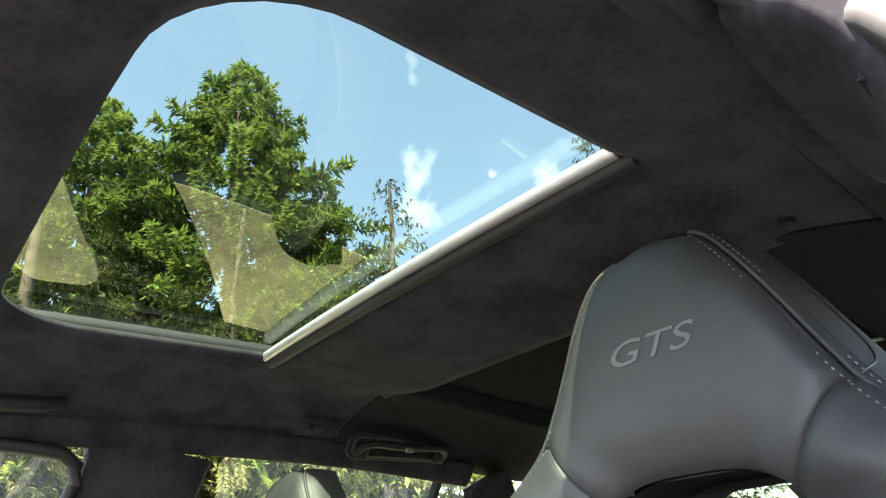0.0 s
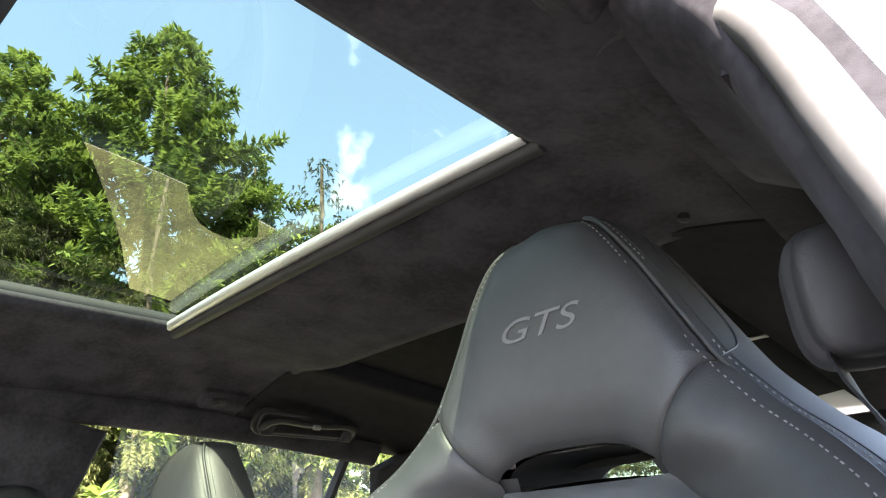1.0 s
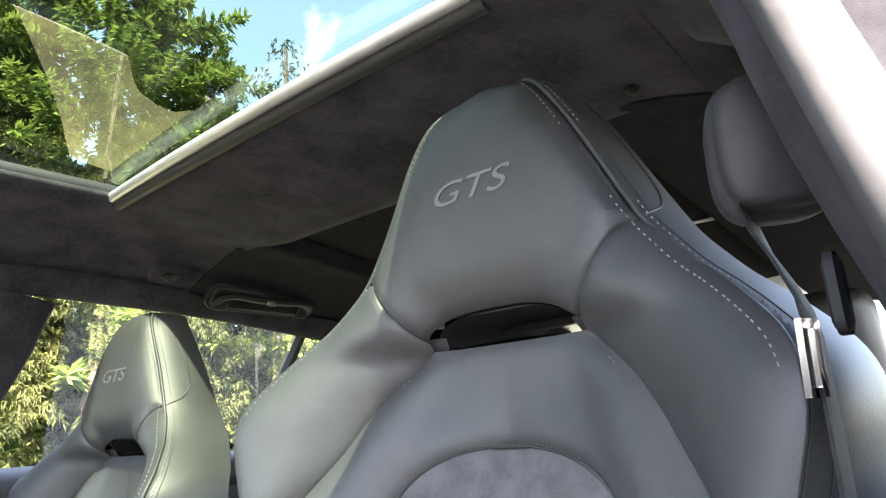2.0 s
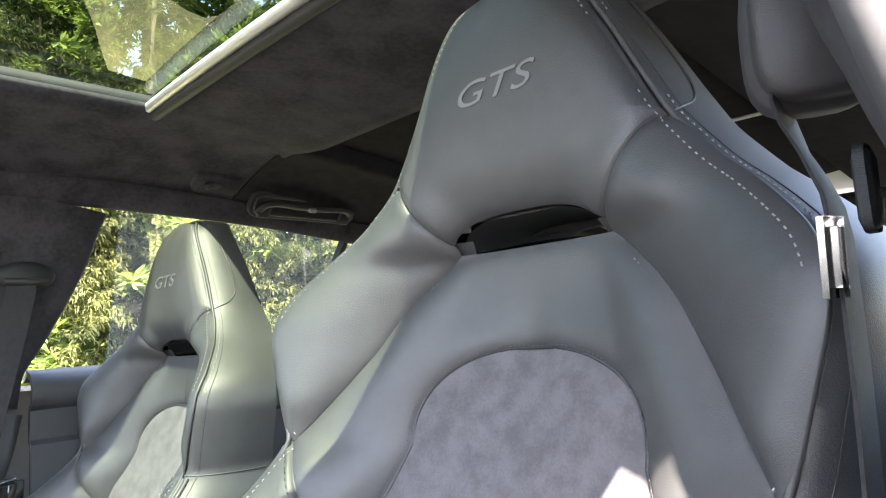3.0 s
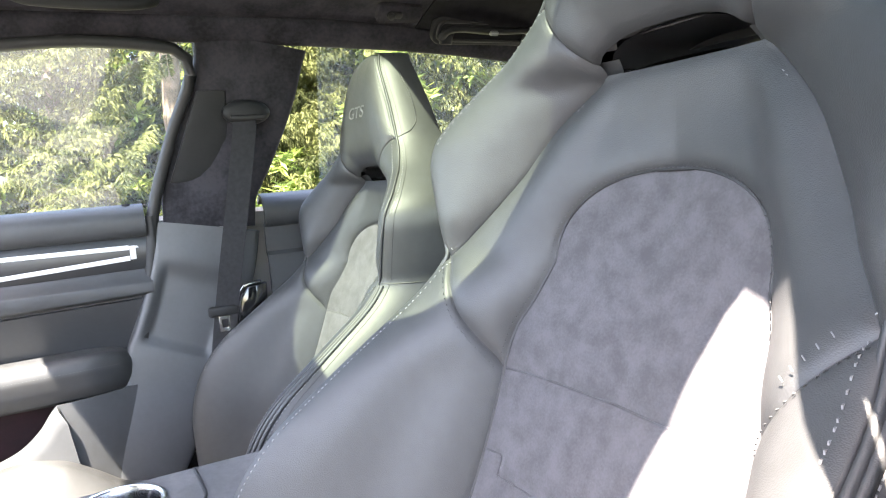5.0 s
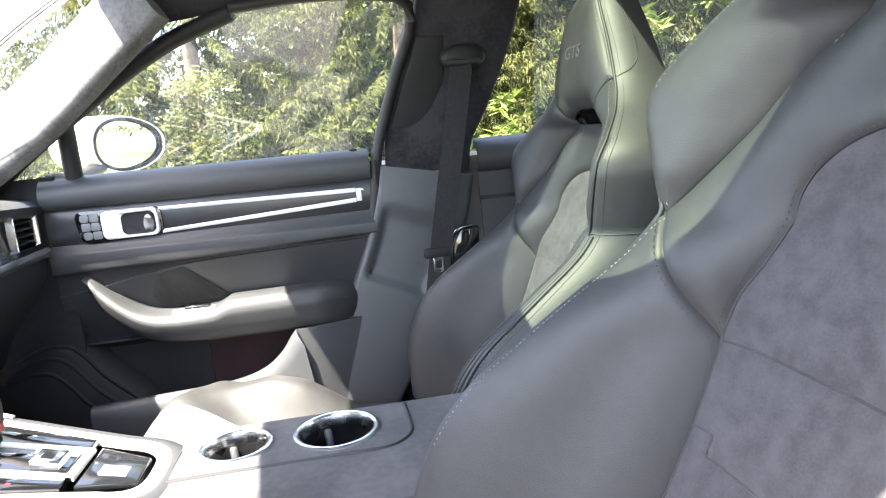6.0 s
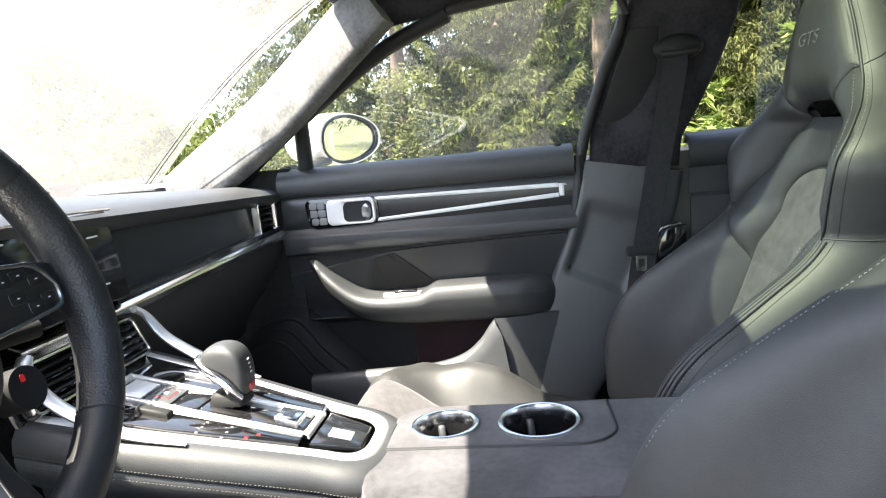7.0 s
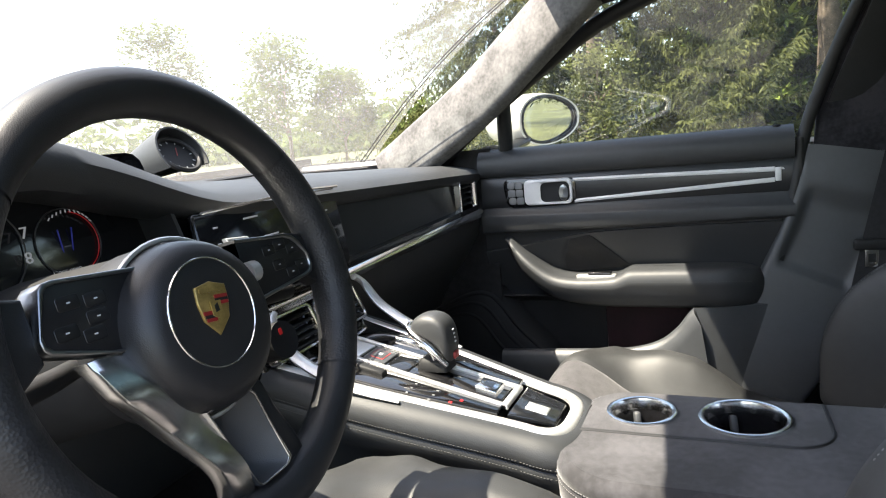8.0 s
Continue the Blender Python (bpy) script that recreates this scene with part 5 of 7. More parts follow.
edge_z = lerp_table([(-0.70, 0.940), (-0.60, 0.968), (-0.52, 0.998), (-0.43, 1.014), (-0.351, 1.011), (-0.323, 1.003), (-0.29, 0.992), (-0.256, 0.978), (-0.213, 0.958), (-0.174, 0.942), (-0.13, 0.930), (-0.03, 0.921), (0.15, 0.912), (0.40, 0.901), (0.62, 0.891), (0.70, 0.885)])
sag = lambda x: 0.018 * (1 - max(0.0, min(1.0, x / 0.67)))
face_z = lambda x: edge_z(max(x, -0.10)) - 0.022
face_y = lambda x: 0.628 + 0.02 * (1 - min(1, abs(x) / 0.65)) - 0.0 * x
rows = []
for x in np.linspace(-0.69, 0.69, 90):
    e = edge_z(x)
    yb = 1.14 - 0.22 * (x / 0.69) ** 2
    rise = max(0.0, e - (0.924 - 0.02 * smooth01(x / 0.6)))
    fy = face_y(x) + 0.30 * rise
    lip = 1.0 + 9.0 * rise
    crown = 0.028 * (1 - abs(x) / 0.9)
    base = e - rise * 0.95
    rows.append([Vector(q) for q in ((x, yb, base + 0.012), (x, yb - 0.10, base + 0.016 + crown * 0.3 + rise * 0.12), (x, fy + 0.16, base + 0.012 + crown * 0.5 + rise * 0.62), (x, fy + 0.07, e + 0.010 + crown * 0.4), (x, fy + 0.03, e + 0.004 + crown * 0.2), (x, fy + 0.008, e), (x, fy - 0.002, e - 0.008 * lip), (x, fy + 0.001, e - 0.017 * lip), (x, fy + 0.008, e - 0.023 * lip), (x, fy + 0.03 + 0.8 * rise, e - 0.026 * lip), (x, fy + 0.03 + 1.4 * rise, e - 0.026 * lip + 0.001))])
ddpart("top_pad", grid_mesh(rows, thick=-0.004), LEATHER_TRIM, "padded leather top, sunlit")
path = [(Vector((x, face_y(x) + 0.030, edge_z(x) + 0.0045 + 0.028 * (1 - abs(x) / 0.9) * 0.2)), Vector((0, -0.2, 1)).normalized()) for x in np.linspace(0.05, 0.68, 90)]
ddpart("stitching", stitches(path, 0.004, 0.003, 0.0008), THREAD, smooth=False)["kind"] = "stuff"
rows = [[Vector(q) for q in ((x, face_y(x) + 0.020, face_z(x) - 0.001), (x, face_y(x) + 0.018, 0.84), (x, face_y(x) + 0.014, 0.806 - sag(x)), (x, face_y(x) + 0.004, 0.800 - sag(x)))] for x in np.linspace(0.105, 0.585, 24)]
ddpart("fascia", grid_mesh(rows, thick=-0.004), SATIN, "dark satin passenger fascia")
rows = [[Vector(q) for q in ((x, face_y(x) + 0.006, 0.801 - sag(x)), (x, face_y(x) - 0.006, 0.797 - sag(x)), (x, face_y(x) - 0.010, 0.791 - sag(x)), (x, face_y(x) - 0.006, 0.783 - sag(x)), (x, face_y(x) + 0.008, 0.780 - sag(x)))] for x in np.linspace(-0.10, 0.675, 40)]
ddpart("chrome_trim", grid_mesh(rows, thick=-0.002), CHROME, "polished chrome lower trim")
rows = [[Vector(q) for q in ((x, face_y(x) + 0.012, 0.810 - sag(x)), (x, face_y(x) - 0.001, 0.808 - sag(x)), (x, face_y(x) - 0.002, 0.802 - sag(x)), (x, face_y(x) + 0.008, 0.799 - sag(x)))] for x in np.linspace(0.09, 0.66, 30)]
ddpart("fascia_ledge", grid_mesh(rows, thick=-0.002), SCREEN, "dark glossy ledge over the chrome")
rows = [[Vector(q) for q in ((x, face_y(x) + 0.006, 0.781 - sag(x)), (x, face_y(x) + 0.012, 0.74), (x, face_y(x) + 0.05, 0.68), (x, face_y(x) + 0.10, 0.62), (x, face_y(x) + 0.13, 0.56), (x, face_y(x) + 0.22, 0.50), (x, 1.05, 0.47))] for x in np.linspace(-0.69, 0.69, 40)]
ddpart("lower_dash", grid_mesh(rows, thick=-0.004), LEATHER_TRIM, "dark lower dashboard and glove box")
# end vent in a chrome frame
Mv = Matrix(((1, 0, 0, 0), (0, 0, -1, 0.632), (0, 1, 0, 0), (0, 0, 0, 1)))
o, i_ = round_rect(0.100, 0.086, 0.012, 5, 0.625, 0.833), round_rect(0.088, 0.074, 0.008, 5, 0.622, 0.833)
ddpart("vent_frame", ring_plate(o, i_, Mv, 0.012, 0.003), CHROME, "chrome vent frame")
ddpart("vent_back", block((0.086, 0.01, 0.072), (0.622, 0.668, 0.833), 0.001), RUBBER)
for j in range(5):
    ddpart("vent_slat", block((0.084, 0.026, 0.0025), (0.622, 0.650, 0.807 + 0.013 * j), 0.0008, 1, Euler((radians(18), 0, 0)).to_matrix()), PLASTIC)
# central screen
ddpart("screen", block((0.300, 0.012, 0.126), (-0.045, 0.643, 0.855), 0.004, 2, Euler((radians(-8), 0, 0)).to_matrix()), SCREEN, "dark glass touch screen")
rows = [[Vector(q) for q in ((x, face_y(x) + 0.030, 0.918), (x, face_y(x) + 0.024, 0.79), (x, face_y(x) + 0.02, 0.764))] for x in np.linspace(-0.197, 0.12, 12)]
ddpart("screen_surround", grid_mesh(rows, thick=-0.004), GLOSS, "gloss black surround")
ddpart("screen_edge", tube([(-0.196, 0.630, 0.9185), (0.02, 0.641, 0.921), (0.105, 0.640, 0.917)], 0.002, 6), CHROME, "thin chrome upper edge")
for cx, cz, w in ((-0.165, 0.897, 0.008), (-0.165, 0.877, 0.006), (-0.100, 0.900, 0.028), (-0.128, 0.878, 0.016), (-0.110, 0.868, 0.030), (-0.068, 0.872, 0.030), (-0.03, 0.907, 0.020), (0.02, 0.905, 0.03), (0.055, 0.905, 0.02), (0.06, 0.885, 0.022), (0.062, 0.820, 0.010)):
    ddpart("screen_text", block((w, 0.0008, 0.0022), (cx, 0.6355 + (0.855 - cz) * -0.14 + 0.0003, cz), 0.0003, 1), ICON_LIT)
# instrument hood and dials
rows = [[Vector(q) for q in ((-0.196 + 0.030 * k, 0.640 + 0.13 * k, 0.79 + 0.02 * k), (-0.198 + 0.030 * k, 0.648 + 0.13 * k, 0.86 + 0.02 * k), (-0.206 + 0.030 * k, 0.662 + 0.13 * k, 0.925 + 0.020 * k))] for k in np.linspace(0, 1, 8)]
ddpart("hood_side", grid_mesh(rows, thick=-0.004), LEATHER_TRIM, "dark side wall beside the instruments")
rows = [[Vector(q) for q in ((x, 0.640, 0.782), (x, 0.632, 0.800), (x, 0.650, 0.815), (x, 0.700, 0.828), (x, 0.752, 0.842))] for x in np.linspace(-0.66, -0.190, 12)]
ddpart("instrument_tray", grid_mesh(rows, thick=-0.004), SATIN, "dark tray under the instruments")
rows = [[Vector(q) for q in ((x, 0.69, 0.79), (x, 0.69, 0.95), (x, 0.80, 0.96), (x, 1.0, 0.945))] for x in np.linspace(-0.70, -0.60, 3)]
ddpart("end_pad", grid_mesh(rows, thick=-0.004), LEATHER_TRIM, "leather end of the dashboard")
ddpart("instrument_panel", block((0.44, 0.01, 0.16), (-0.385, 0.745, 0.915), 0.02, 3, Euler((radians(-10), 0, 0)).to_matrix()), SCREEN, "dark instrument display")


def ring_bm(c, r, tube_r, a0=0, a1=360, n=32, tilt=-10):
    pts = []
    for k in range(n + 1):
        t = radians(a0 + (a1 - a0) * k / n)
        v = Euler((radians(tilt), 0, 0)).to_matrix() @ Vector((r * math.cos(t), 0, r * math.sin(t)))
        pts.append(Vector(c) + v)
    return tube(pts, tube_r, 5, up=(0, 1, 0))


for cx, cz, r in ((-0.385, 0.912, 0.050), (-0.285, 0.905, 0.038), (-0.220, 0.893, 0.029), (-0.480, 0.905, 0.042)):
    ddpart("dial_ring", ring_bm((cx, 0.737, cz), r, 0.0009), GREY_PLASTIC, "thin dial ring")
ddpart("dial_arc", ring_bm((-0.285, 0.736, 0.905), 0.0345, 0.0006, -75, 75), RED_LIT, "red dial arc")
for k in range(11):
    a = radians(125 - 9 * k)
    ddpart("tick", block((0.0010, 0.001, 0.0034), (-0.285 + 0.0345 * math.cos(a), 0.735, 0.905 + 0.0345 * math.sin(a)), 0, 1, Euler((0, a - math.pi / 2, 0)).to_matrix()), ICON_LIT)
for q in (-0.007, 0.007):
    ddpart("display_glow", block((0.0016, 0.001, 0.026), (-0.288 + q, 0.737, 0.908), 0.0004, 1, Euler((0, q * 14, 0)).to_matrix()), BLUE_LIT, "dim blue display figure")
for z, g in ((0.898, "8"), (0.924, "7")):
    lettering(g, 0.017, Matrix(((1, 0, 0, -0.338), (0, 0.17, -0.98, 0.729), (0, 0.98, 0.17, z), (0, 0, 0, 1))), ICON_LIT, dash, "dial_figure")
lettering("Door open", 0.0075, Matrix(((1, 0, 0, -0.296), (0, 0.17, -0.98, 0.7335), (0, 0.98, 0.17, 0.876), (0, 0, 0, 1))), ICON_LIT, dash, "display_text")
# clock on the middle of the dash
rows = []
for k in range(13):
    t = k / 12
    y = 0.836 + 0.20 * t
    r = 0.044 * (1 - t**1.25) + 0.002
    rows.append([Vector((0.0 + r * math.cos(a) * 0.92, y + 0.022 * (1 - t) * math.sin(a), 0.945 + max(0.0, 0.046 * (1 - t) + 0.86 * r * math.sin(a)))) for a in (math.pi * (-0.15 + 1.3 * q / 18) for q in range(19))])
ddpart("clock_pod", grid_mesh(rows, thick=-0.003), LEATHER_TRIM, "leather pod of the dash clock")
lean = lambda u, w, push=0.0: Vector((u, 0.848 + 0.62 * w - push, 0.990 + 0.72 * w + 0.5 * push))
cring = [lean(0.035 * math.cos(a), 0.035 * math.sin(a)) for a in (2 * math.pi * k / 32 for k in range(32))]
ddpart("clock_rim", tube(cring, 0.004, 6, closed=True, up=(0, 1, 0)), RUBBER, "black clock rim")
ddpart("clock_face", grid_mesh([[lean(0.034 * f * math.cos(a), 0.034 * f * math.sin(a), -0.003) for a in (2 * math.pi * k / 32 for k in range(32))] for f in (1, 0.5, 0.01)], closed=True), PLASTIC, "black clock face")
for k in range(12):
    a = radians(30 * k)
    ddpart("clock_tick", block((0.0010, 0.001, 0.0038), lean(0.028 * math.cos(a), 0.028 * math.sin(a), -0.0015), 0, 1, Euler((radians(-41), 0, 0)).to_matrix() @ Euler((0, math.pi / 2 - a, 0)).to_matrix()), ICON)
ddpart("clock_hand", block((0.0010, 0.001, 0.018), lean(0.004, 0.007, -0.0013), 0, 1, Euler((radians(-41), 0, 0)).to_matrix() @ Euler((0, 0.5, 0)).to_matrix()), RED_PRINT)
for j in range(4):
    ddpart("defrost_slat", block((0.22, 0.006, 0.003), (0.0, 0.730 + 0.014 * j, 0.9475), 0.001, 1), RUBBER)
# centre vents over the console
Mc = Matrix.Translation((0.0, 0.632, 0.733)) @ Euler((radians(90 - 24), 0, 0)).to_matrix().to_4x4()
for sx in (-1, 1):
    o, i_ = round_rect(0.112, 0.062, 0.008, 4, sx * 0.060, 0), round_rect(0.100, 0.050, 0.006, 4, sx * 0.060, 0)
    ddpart("vent_frame", ring_plate(o, i_, Mc, 0.012, 0.003), CHROME, "chrome vent frame")
    b = block((0.100, 0.052, 0.006), (sx * 0.060, 0, -0.030), 0.001)
    b.transform(Mc)
    ddpart("vent_back", b, RUBBER)
    for j in range(5):
        b = block((0.099, 0.0022, 0.022), (sx * 0.060, -0.020 + 0.010 * j, -0.010), 0.0006, 1, Euler((radians(20), 0, 0)).to_matrix())
        b.transform(Mc)
        ddpart("vent_slat", b, PLASTIC)
b = block((0.25, 0.085, 0.02), (0, -0.002, -0.026), 0.006)
b.transform(Mc)
ddpart("vent_panel", b, GLOSS, "gloss black vent panel")


# ---- centre console ----
console = thing("centre_console", "sloping console with black glass, bright trim and leather sides", "console", (0.01, 0.42, 0.30))
CX = 0.010


def cpart(name, bm, mat, label="", parent=console, smooth=True):
    ob = part(name, bm, mat, None, label, smooth)
    ob.parent = parent
    ob.matrix_parent_inverse = Matrix.Translation(console.location).inverted()
    return ob


ctop = lambda y: 0.610 + 0.25 * (y - 0.27)
chalf = lerp_table([(0.25, 0.066), (0.33, 0.076), (0.45, 0.098), (0.55, 0.114), (0.66, 0.125)])


def console_outline(inset, y_front, n=18):
    """Half-rounded outline seen from above, wide at the front."""
    pts = []
    for k in range(n):
        y = y_front + (0.315 - y_front) * k / n
        pts.append((chalf(y) - inset, y))
    r = chalf(0.315) - inset
    y_end = 0.255 + inset
    for k in range(13):
        a = radians(90 * k / 12)
        pts.append((r * math.cos(a) ** 0.62, 0.315 - (0.315 - y_end) * math.sin(a) ** 0.75))
    return pts + [(-x, y) for x, y in reversed(pts[:-1])]


def crow(inset, drop, y_front=0.64):
    return [Vector((CX + x, y, ctop(y) - drop)) for x, y in console_outline(inset, y_front)]


cpart("frame", grid_mesh([crow(0.004, 0.004), crow(0.005, 0.0), crow(0.008, -0.002), crow(0.018, -0.001), crow(0.021, 0.001), crow(0.022, 0.006)]), ALU, "bright polished aluminium surround")
cpart("side", grid_mesh([crow(0.006, 0.001), crow(0.001, 0.0), crow(-0.012, 0.004), crow(-0.020, 0.014), crow(-0.023, 0.030), crow(-0.021, 0.0335), crow(-0.023, 0.037), crow(-0.021, 0.052), crow(-0.012, 0.068), crow(0.006, 0.085), crow(0.016, 0.14), crow(0.018, 0.44)]), LEATHER_TRIM, "grey leather side with double seams")
for drop, ins in ((0.0285, -0.0232), (0.0395, -0.0234)):
    pts = crow(ins, drop)
    path = [(p, Vector((p.x - CX, min(0, p.y - 0.33) * 2, 0.02)).normalized()) for p in pts]
    cpart("stitching", stitches(path), THREAD_DIM, smooth=False)["kind"] = "stuff"
# black glass deck with its split line
def deck(x0, x1, y0, y1, lift, mat, name, label="", thick=0.006, bev=0.0015):
    out = [(x0(y0), y0), (x1(y0), y0), (x1((y0 + y1) / 2), (y0 + y1) / 2), (x1(y1), y1), (x0(y1), y1), (x0((y0 + y1) / 2), (y0 + y1) / 2)]
    M = Matrix(((1, 0, 0, CX), (0, 1, 0, 0), (0, 0.25, 1, 0.610 - 0.25 * 0.27 + lift), (0, 0, 0, 1)))
    return cpart(name, plate(out, M, thick, bev, 2), mat, label)


edge_in = lambda y: chalf(y) - 0.0225
deck(lambda y: -edge_in(y), lambda y: -0.036, 0.350, 0.640, 0.003, GLOSS, "glass_deck", "gloss black touch panel with smudges")
deck(lambda y: 0.030, lambda y: edge_in(y), 0.350, 0.640, 0.003, GLOSS, "glass_deck", "gloss black touch panel with smudges")
deck(lambda y: -0.031, lambda y: 0.025, 0.356, 0.600, 0.0015, GLOSS, "shifter_base", "black shifter plate")
deck(lambda y: -0.037, lambda y: -0.030, 0.345, 0.605, 0.006, ALU, "rail", "bright aluminium rail")
deck(lambda y: 0.024, lambda y: 0.031, 0.345, 0.605, 0.006, ALU, "rail", "bright aluminium rail")
deck(lambda y: -0.037, lambda y: 0.031, 0.343, 0.351, 0.006, ALU, "rail", "bright aluminium rail")
deck(lambda y: -0.037, lambda y: 0.031, 0.600, 0.607, 0.006, ALU, "rail", "bright aluminium rail")
deck(lambda y: -edge_in(0.30) + 0.004 + 0.02 * (0.345 - y) / 0.07, lambda y: edge_in(0.30) - 0.004 - 0.02 * (0.345 - y) / 0.07, 0.284, 0.341, -0.001, SCREEN, "tray_lid", "dark sliding tray lid")
deck(lambda y: -0.018, lambda y: 0.002, 0.298, 0.326, 0.001, ALU, "lid_handle", "small bright aluminium pull", 0.004, 0.001)
deck(lambda y: -0.026, lambda y: 0.020, 0.560, 0.593, 0.004, ALU_DULL, "switch", "pale switch", 0.004, 0.001)
deck(lambda y: -0.026, lambda y: 0.020, 0.522, 0.555, 0.004, GREY_PLASTIC, "hazard_switch", "grey hazard switch", 0.004, 0.001)
deck(lambda y: -0.016, lambda y: 0.010, 0.529, 0.549, 0.0046, RED_PRINT, "hazard_mark", "dark red warning outline", 0.001, 0.0)
deck(lambda y: -0.0148, lambda y: 0.0088, 0.5302, 0.5478, 0.0051, GREY_PLASTIC, "hazard_field", "grey switch field", 0.001, 0.0)
deck(lambda y: -0.006, lambda y: 0.000, 0.536, 0.542, 0.0055, ICON, "hazard_sign", "pale sign", 0.001, 0.0)
deck(lambda y: -0.026, lambda y: 0.020, 0.487, 0.517, 0.004, SCREEN, "switch", "dark switch", 0.004, 0.001)
deck(lambda y: -0.018, lambda y: 0.014, 0.364, 0.392, 0.010, CHROME, "park_switch", "bright electric brake switch", 0.010, 0.002)
deck(lambda y: -0.010, lambda y: 0.006, 0.372, 0.384, 0.0106, GLOSS, "park_mark", "", 0.001, 0.0)
deck(lambda y: -0.062, lambda y: -0.048, 0.505, 0.545, 0.010, PLASTIC, "roller", "black knurled roller", 0.008, 0.003)
deck(lambda y: 0.055, lambda y: 0.069, 0.505, 0.545, 0.010, CHROME, "roller", "bright roller switch", 0.008, 0.003)
deck(lambda y: -0.058, lambda y: -0.053, 0.395, 0.399, 0.0036, RED_LIT, "seat_light", "red indicator light", 0.001, 0.0)
deck(lambda y: -0.070, lambda y: -0.066, 0.405, 0.409, 0.0036, RED_LIT, "seat_light", "red indicator light", 0.001, 0.0)
for x in (-0.080, -0.066, -0.052):
    for y in (0.43, 0.46):
        deck(lambda yy: x, lambda yy: x + 0.003, y, y + 0.003, 0.0036, KEY_GREY, "print", "", 0.0008, 0.0)
# polished horns running up to the vents
for s in (-1, 1):
    horn = spline([(CX + s * 0.104, 0.46, ctop(0.46) + 0.001), (CX + s * 0.112, 0.52, ctop(0.52) + 0.003), (CX + s * 0.118, 0.57, 0.700), (CX + s * 0.119, 0.605, 0.725), (CX + s * 0.117, 0.630, 0.760), (CX + s * 0.105, 0.637, 0.770)], 24)
    cpart("horn", tube(horn, [0.003 + 0.009 * min(1, k / 9) - 0.003 * k / 24 for k in range(25)], 8, flat=0.6), ALU, "satin aluminium horn")
cpart("dial_knob", tube([(CX - 0.02, 0.615, 0.700), (CX - 0.02, 0.606, 0.717)], 0.015, 18), CHROME, "round chrome knob")
# gear selector
shift = thing("gear_selector", "gear selector with black leather knob and chrome stem on the console", "gear lever", (CX + 0.012, 0.465, ctop(0.465)))
sx, sy, sz = shift.location
own(part("boot", block((0.040, 0.050, 0.020), (sx, sy - 0.006, sz + 0.010), 0.006, 2, None, None, 0.8), PLASTIC, label="black lever foot"), shift)
side = spline([(0.4905, 0.7205, 0), (0.484, 0.732, 0), (0.470, 0.7395, 0), (0.452, 0.740, 0), (0.438, 0.732, 0), (0.4305, 0.716, 0), (0.4285, 0.694, 0), (0.4325, 0.674, 0), (0.442, 0.686, 0), (0.458, 0.702, 0), (0.476, 0.712, 0), (0.4905, 0.7205, 0)], 40)[:-1]
rows = []
for k in range(17):
    t = -1 + 2 * k / 16
    f = (1 - abs(t) ** 3.2) ** 0.5 * 0.62 + 0.38 if abs(t) < 1 else 0.38
    rows.append([Vector((sx + 0.0215 * t, 0.452 + (p.x - 0.452) * (0.35 + 0.65 * f) - (1 - f) * 0.004, 0.712 + (p.y - 0.712) * (0.35 + 0.65 * f))) for p in side])
own(part("knob", grid_mesh(rows, closed=True, caps=True), LEATHER_TRIM, label="grey-black leather knob"), shift)
for s in (-1, 1):
    arm_path = spline([(sx + s * 0.012, 0.493, 0.7215), (sx + s * 0.0185, 0.482, 0.7135), (sx + s * 0.0205, 0.464, 0.702), (sx + s * 0.020, 0.448, 0.687), (sx + s * 0.017, 0.436, 0.671)], 16)
    own(part("chrome_arm", tube(arm_path, [0.0035 + 0.003 * math.sin(math.pi * k / 16) for k in range(17)], 8), CHROME, label="polished chrome arm"), shift)
stem = spline([(sx, 0.470, 0.706), (sx, 0.462, 0.690), (sx, 0.456, 0.674), (sx, 0.454, 0.658)], 10)
own(part("stem", tube(stem, [0.0165 - 0.0002 * k for k in range(11)], 12, flat=0.55, up=(0, 1, 0.3)), CHROME, label="polished chrome stem"), shift)
own(part("front_cap", tube([(sx - 0.012, 0.491, 0.7215), (sx, 0.4945, 0.7225), (sx + 0.012, 0.491, 0.7215)], 0.0042, 8), CHROME, label="chrome front cap"), shift)
own(part("release_button", block((0.014, 0.004, 0.010), (sx, 0.4285, 0.682), 0.0015), RED_PRINT, label="dark red release mark"), shift)
for k in range(4):
    own(part("gear_mark", block((0.005 if k != 1 else 0.003, 0.0012, 0.0024), (sx + 0.002, 0.4282 + 0.0006 * k, 0.700 + 0.0055 * k), 0.0003, 1), ICON), shift)

# ---- armrest box with cup holders ----
box = thing("armrest_box", "suede covered armrest box with two chrome rimmed cup holders", "armrest", (0.0, -0.03, 0.30))


def bpart(name, bm, mat, label="", smooth=True):
    return own(part(name, bm, mat, None, label, smooth), box)


LZ = 0.605
CUPS = ((0.048, 0.189, 0.0385), (0.050, 0.069, 0.0475))


def filled(outer, holes, z):
    b = bmesh.new()
    for loop in [outer] + holes:
        vs = [b.verts.new((x, y, z)) for x, y in loop]
        for a, c in zip(vs, vs[1:] + vs[:1]):
            b.edges.new((a, c))
    bmesh.ops.triangle_fill(b, use_beauty=True, edges=b.edges[:], normal=(0, 0, 1))
    return b


def circle(cx, cy, r, n=36):
    return [(cx + r * math.cos(2 * math.pi * k / n), cy + r * math.sin(2 * math.pi * k / n)) for k in range(n)]


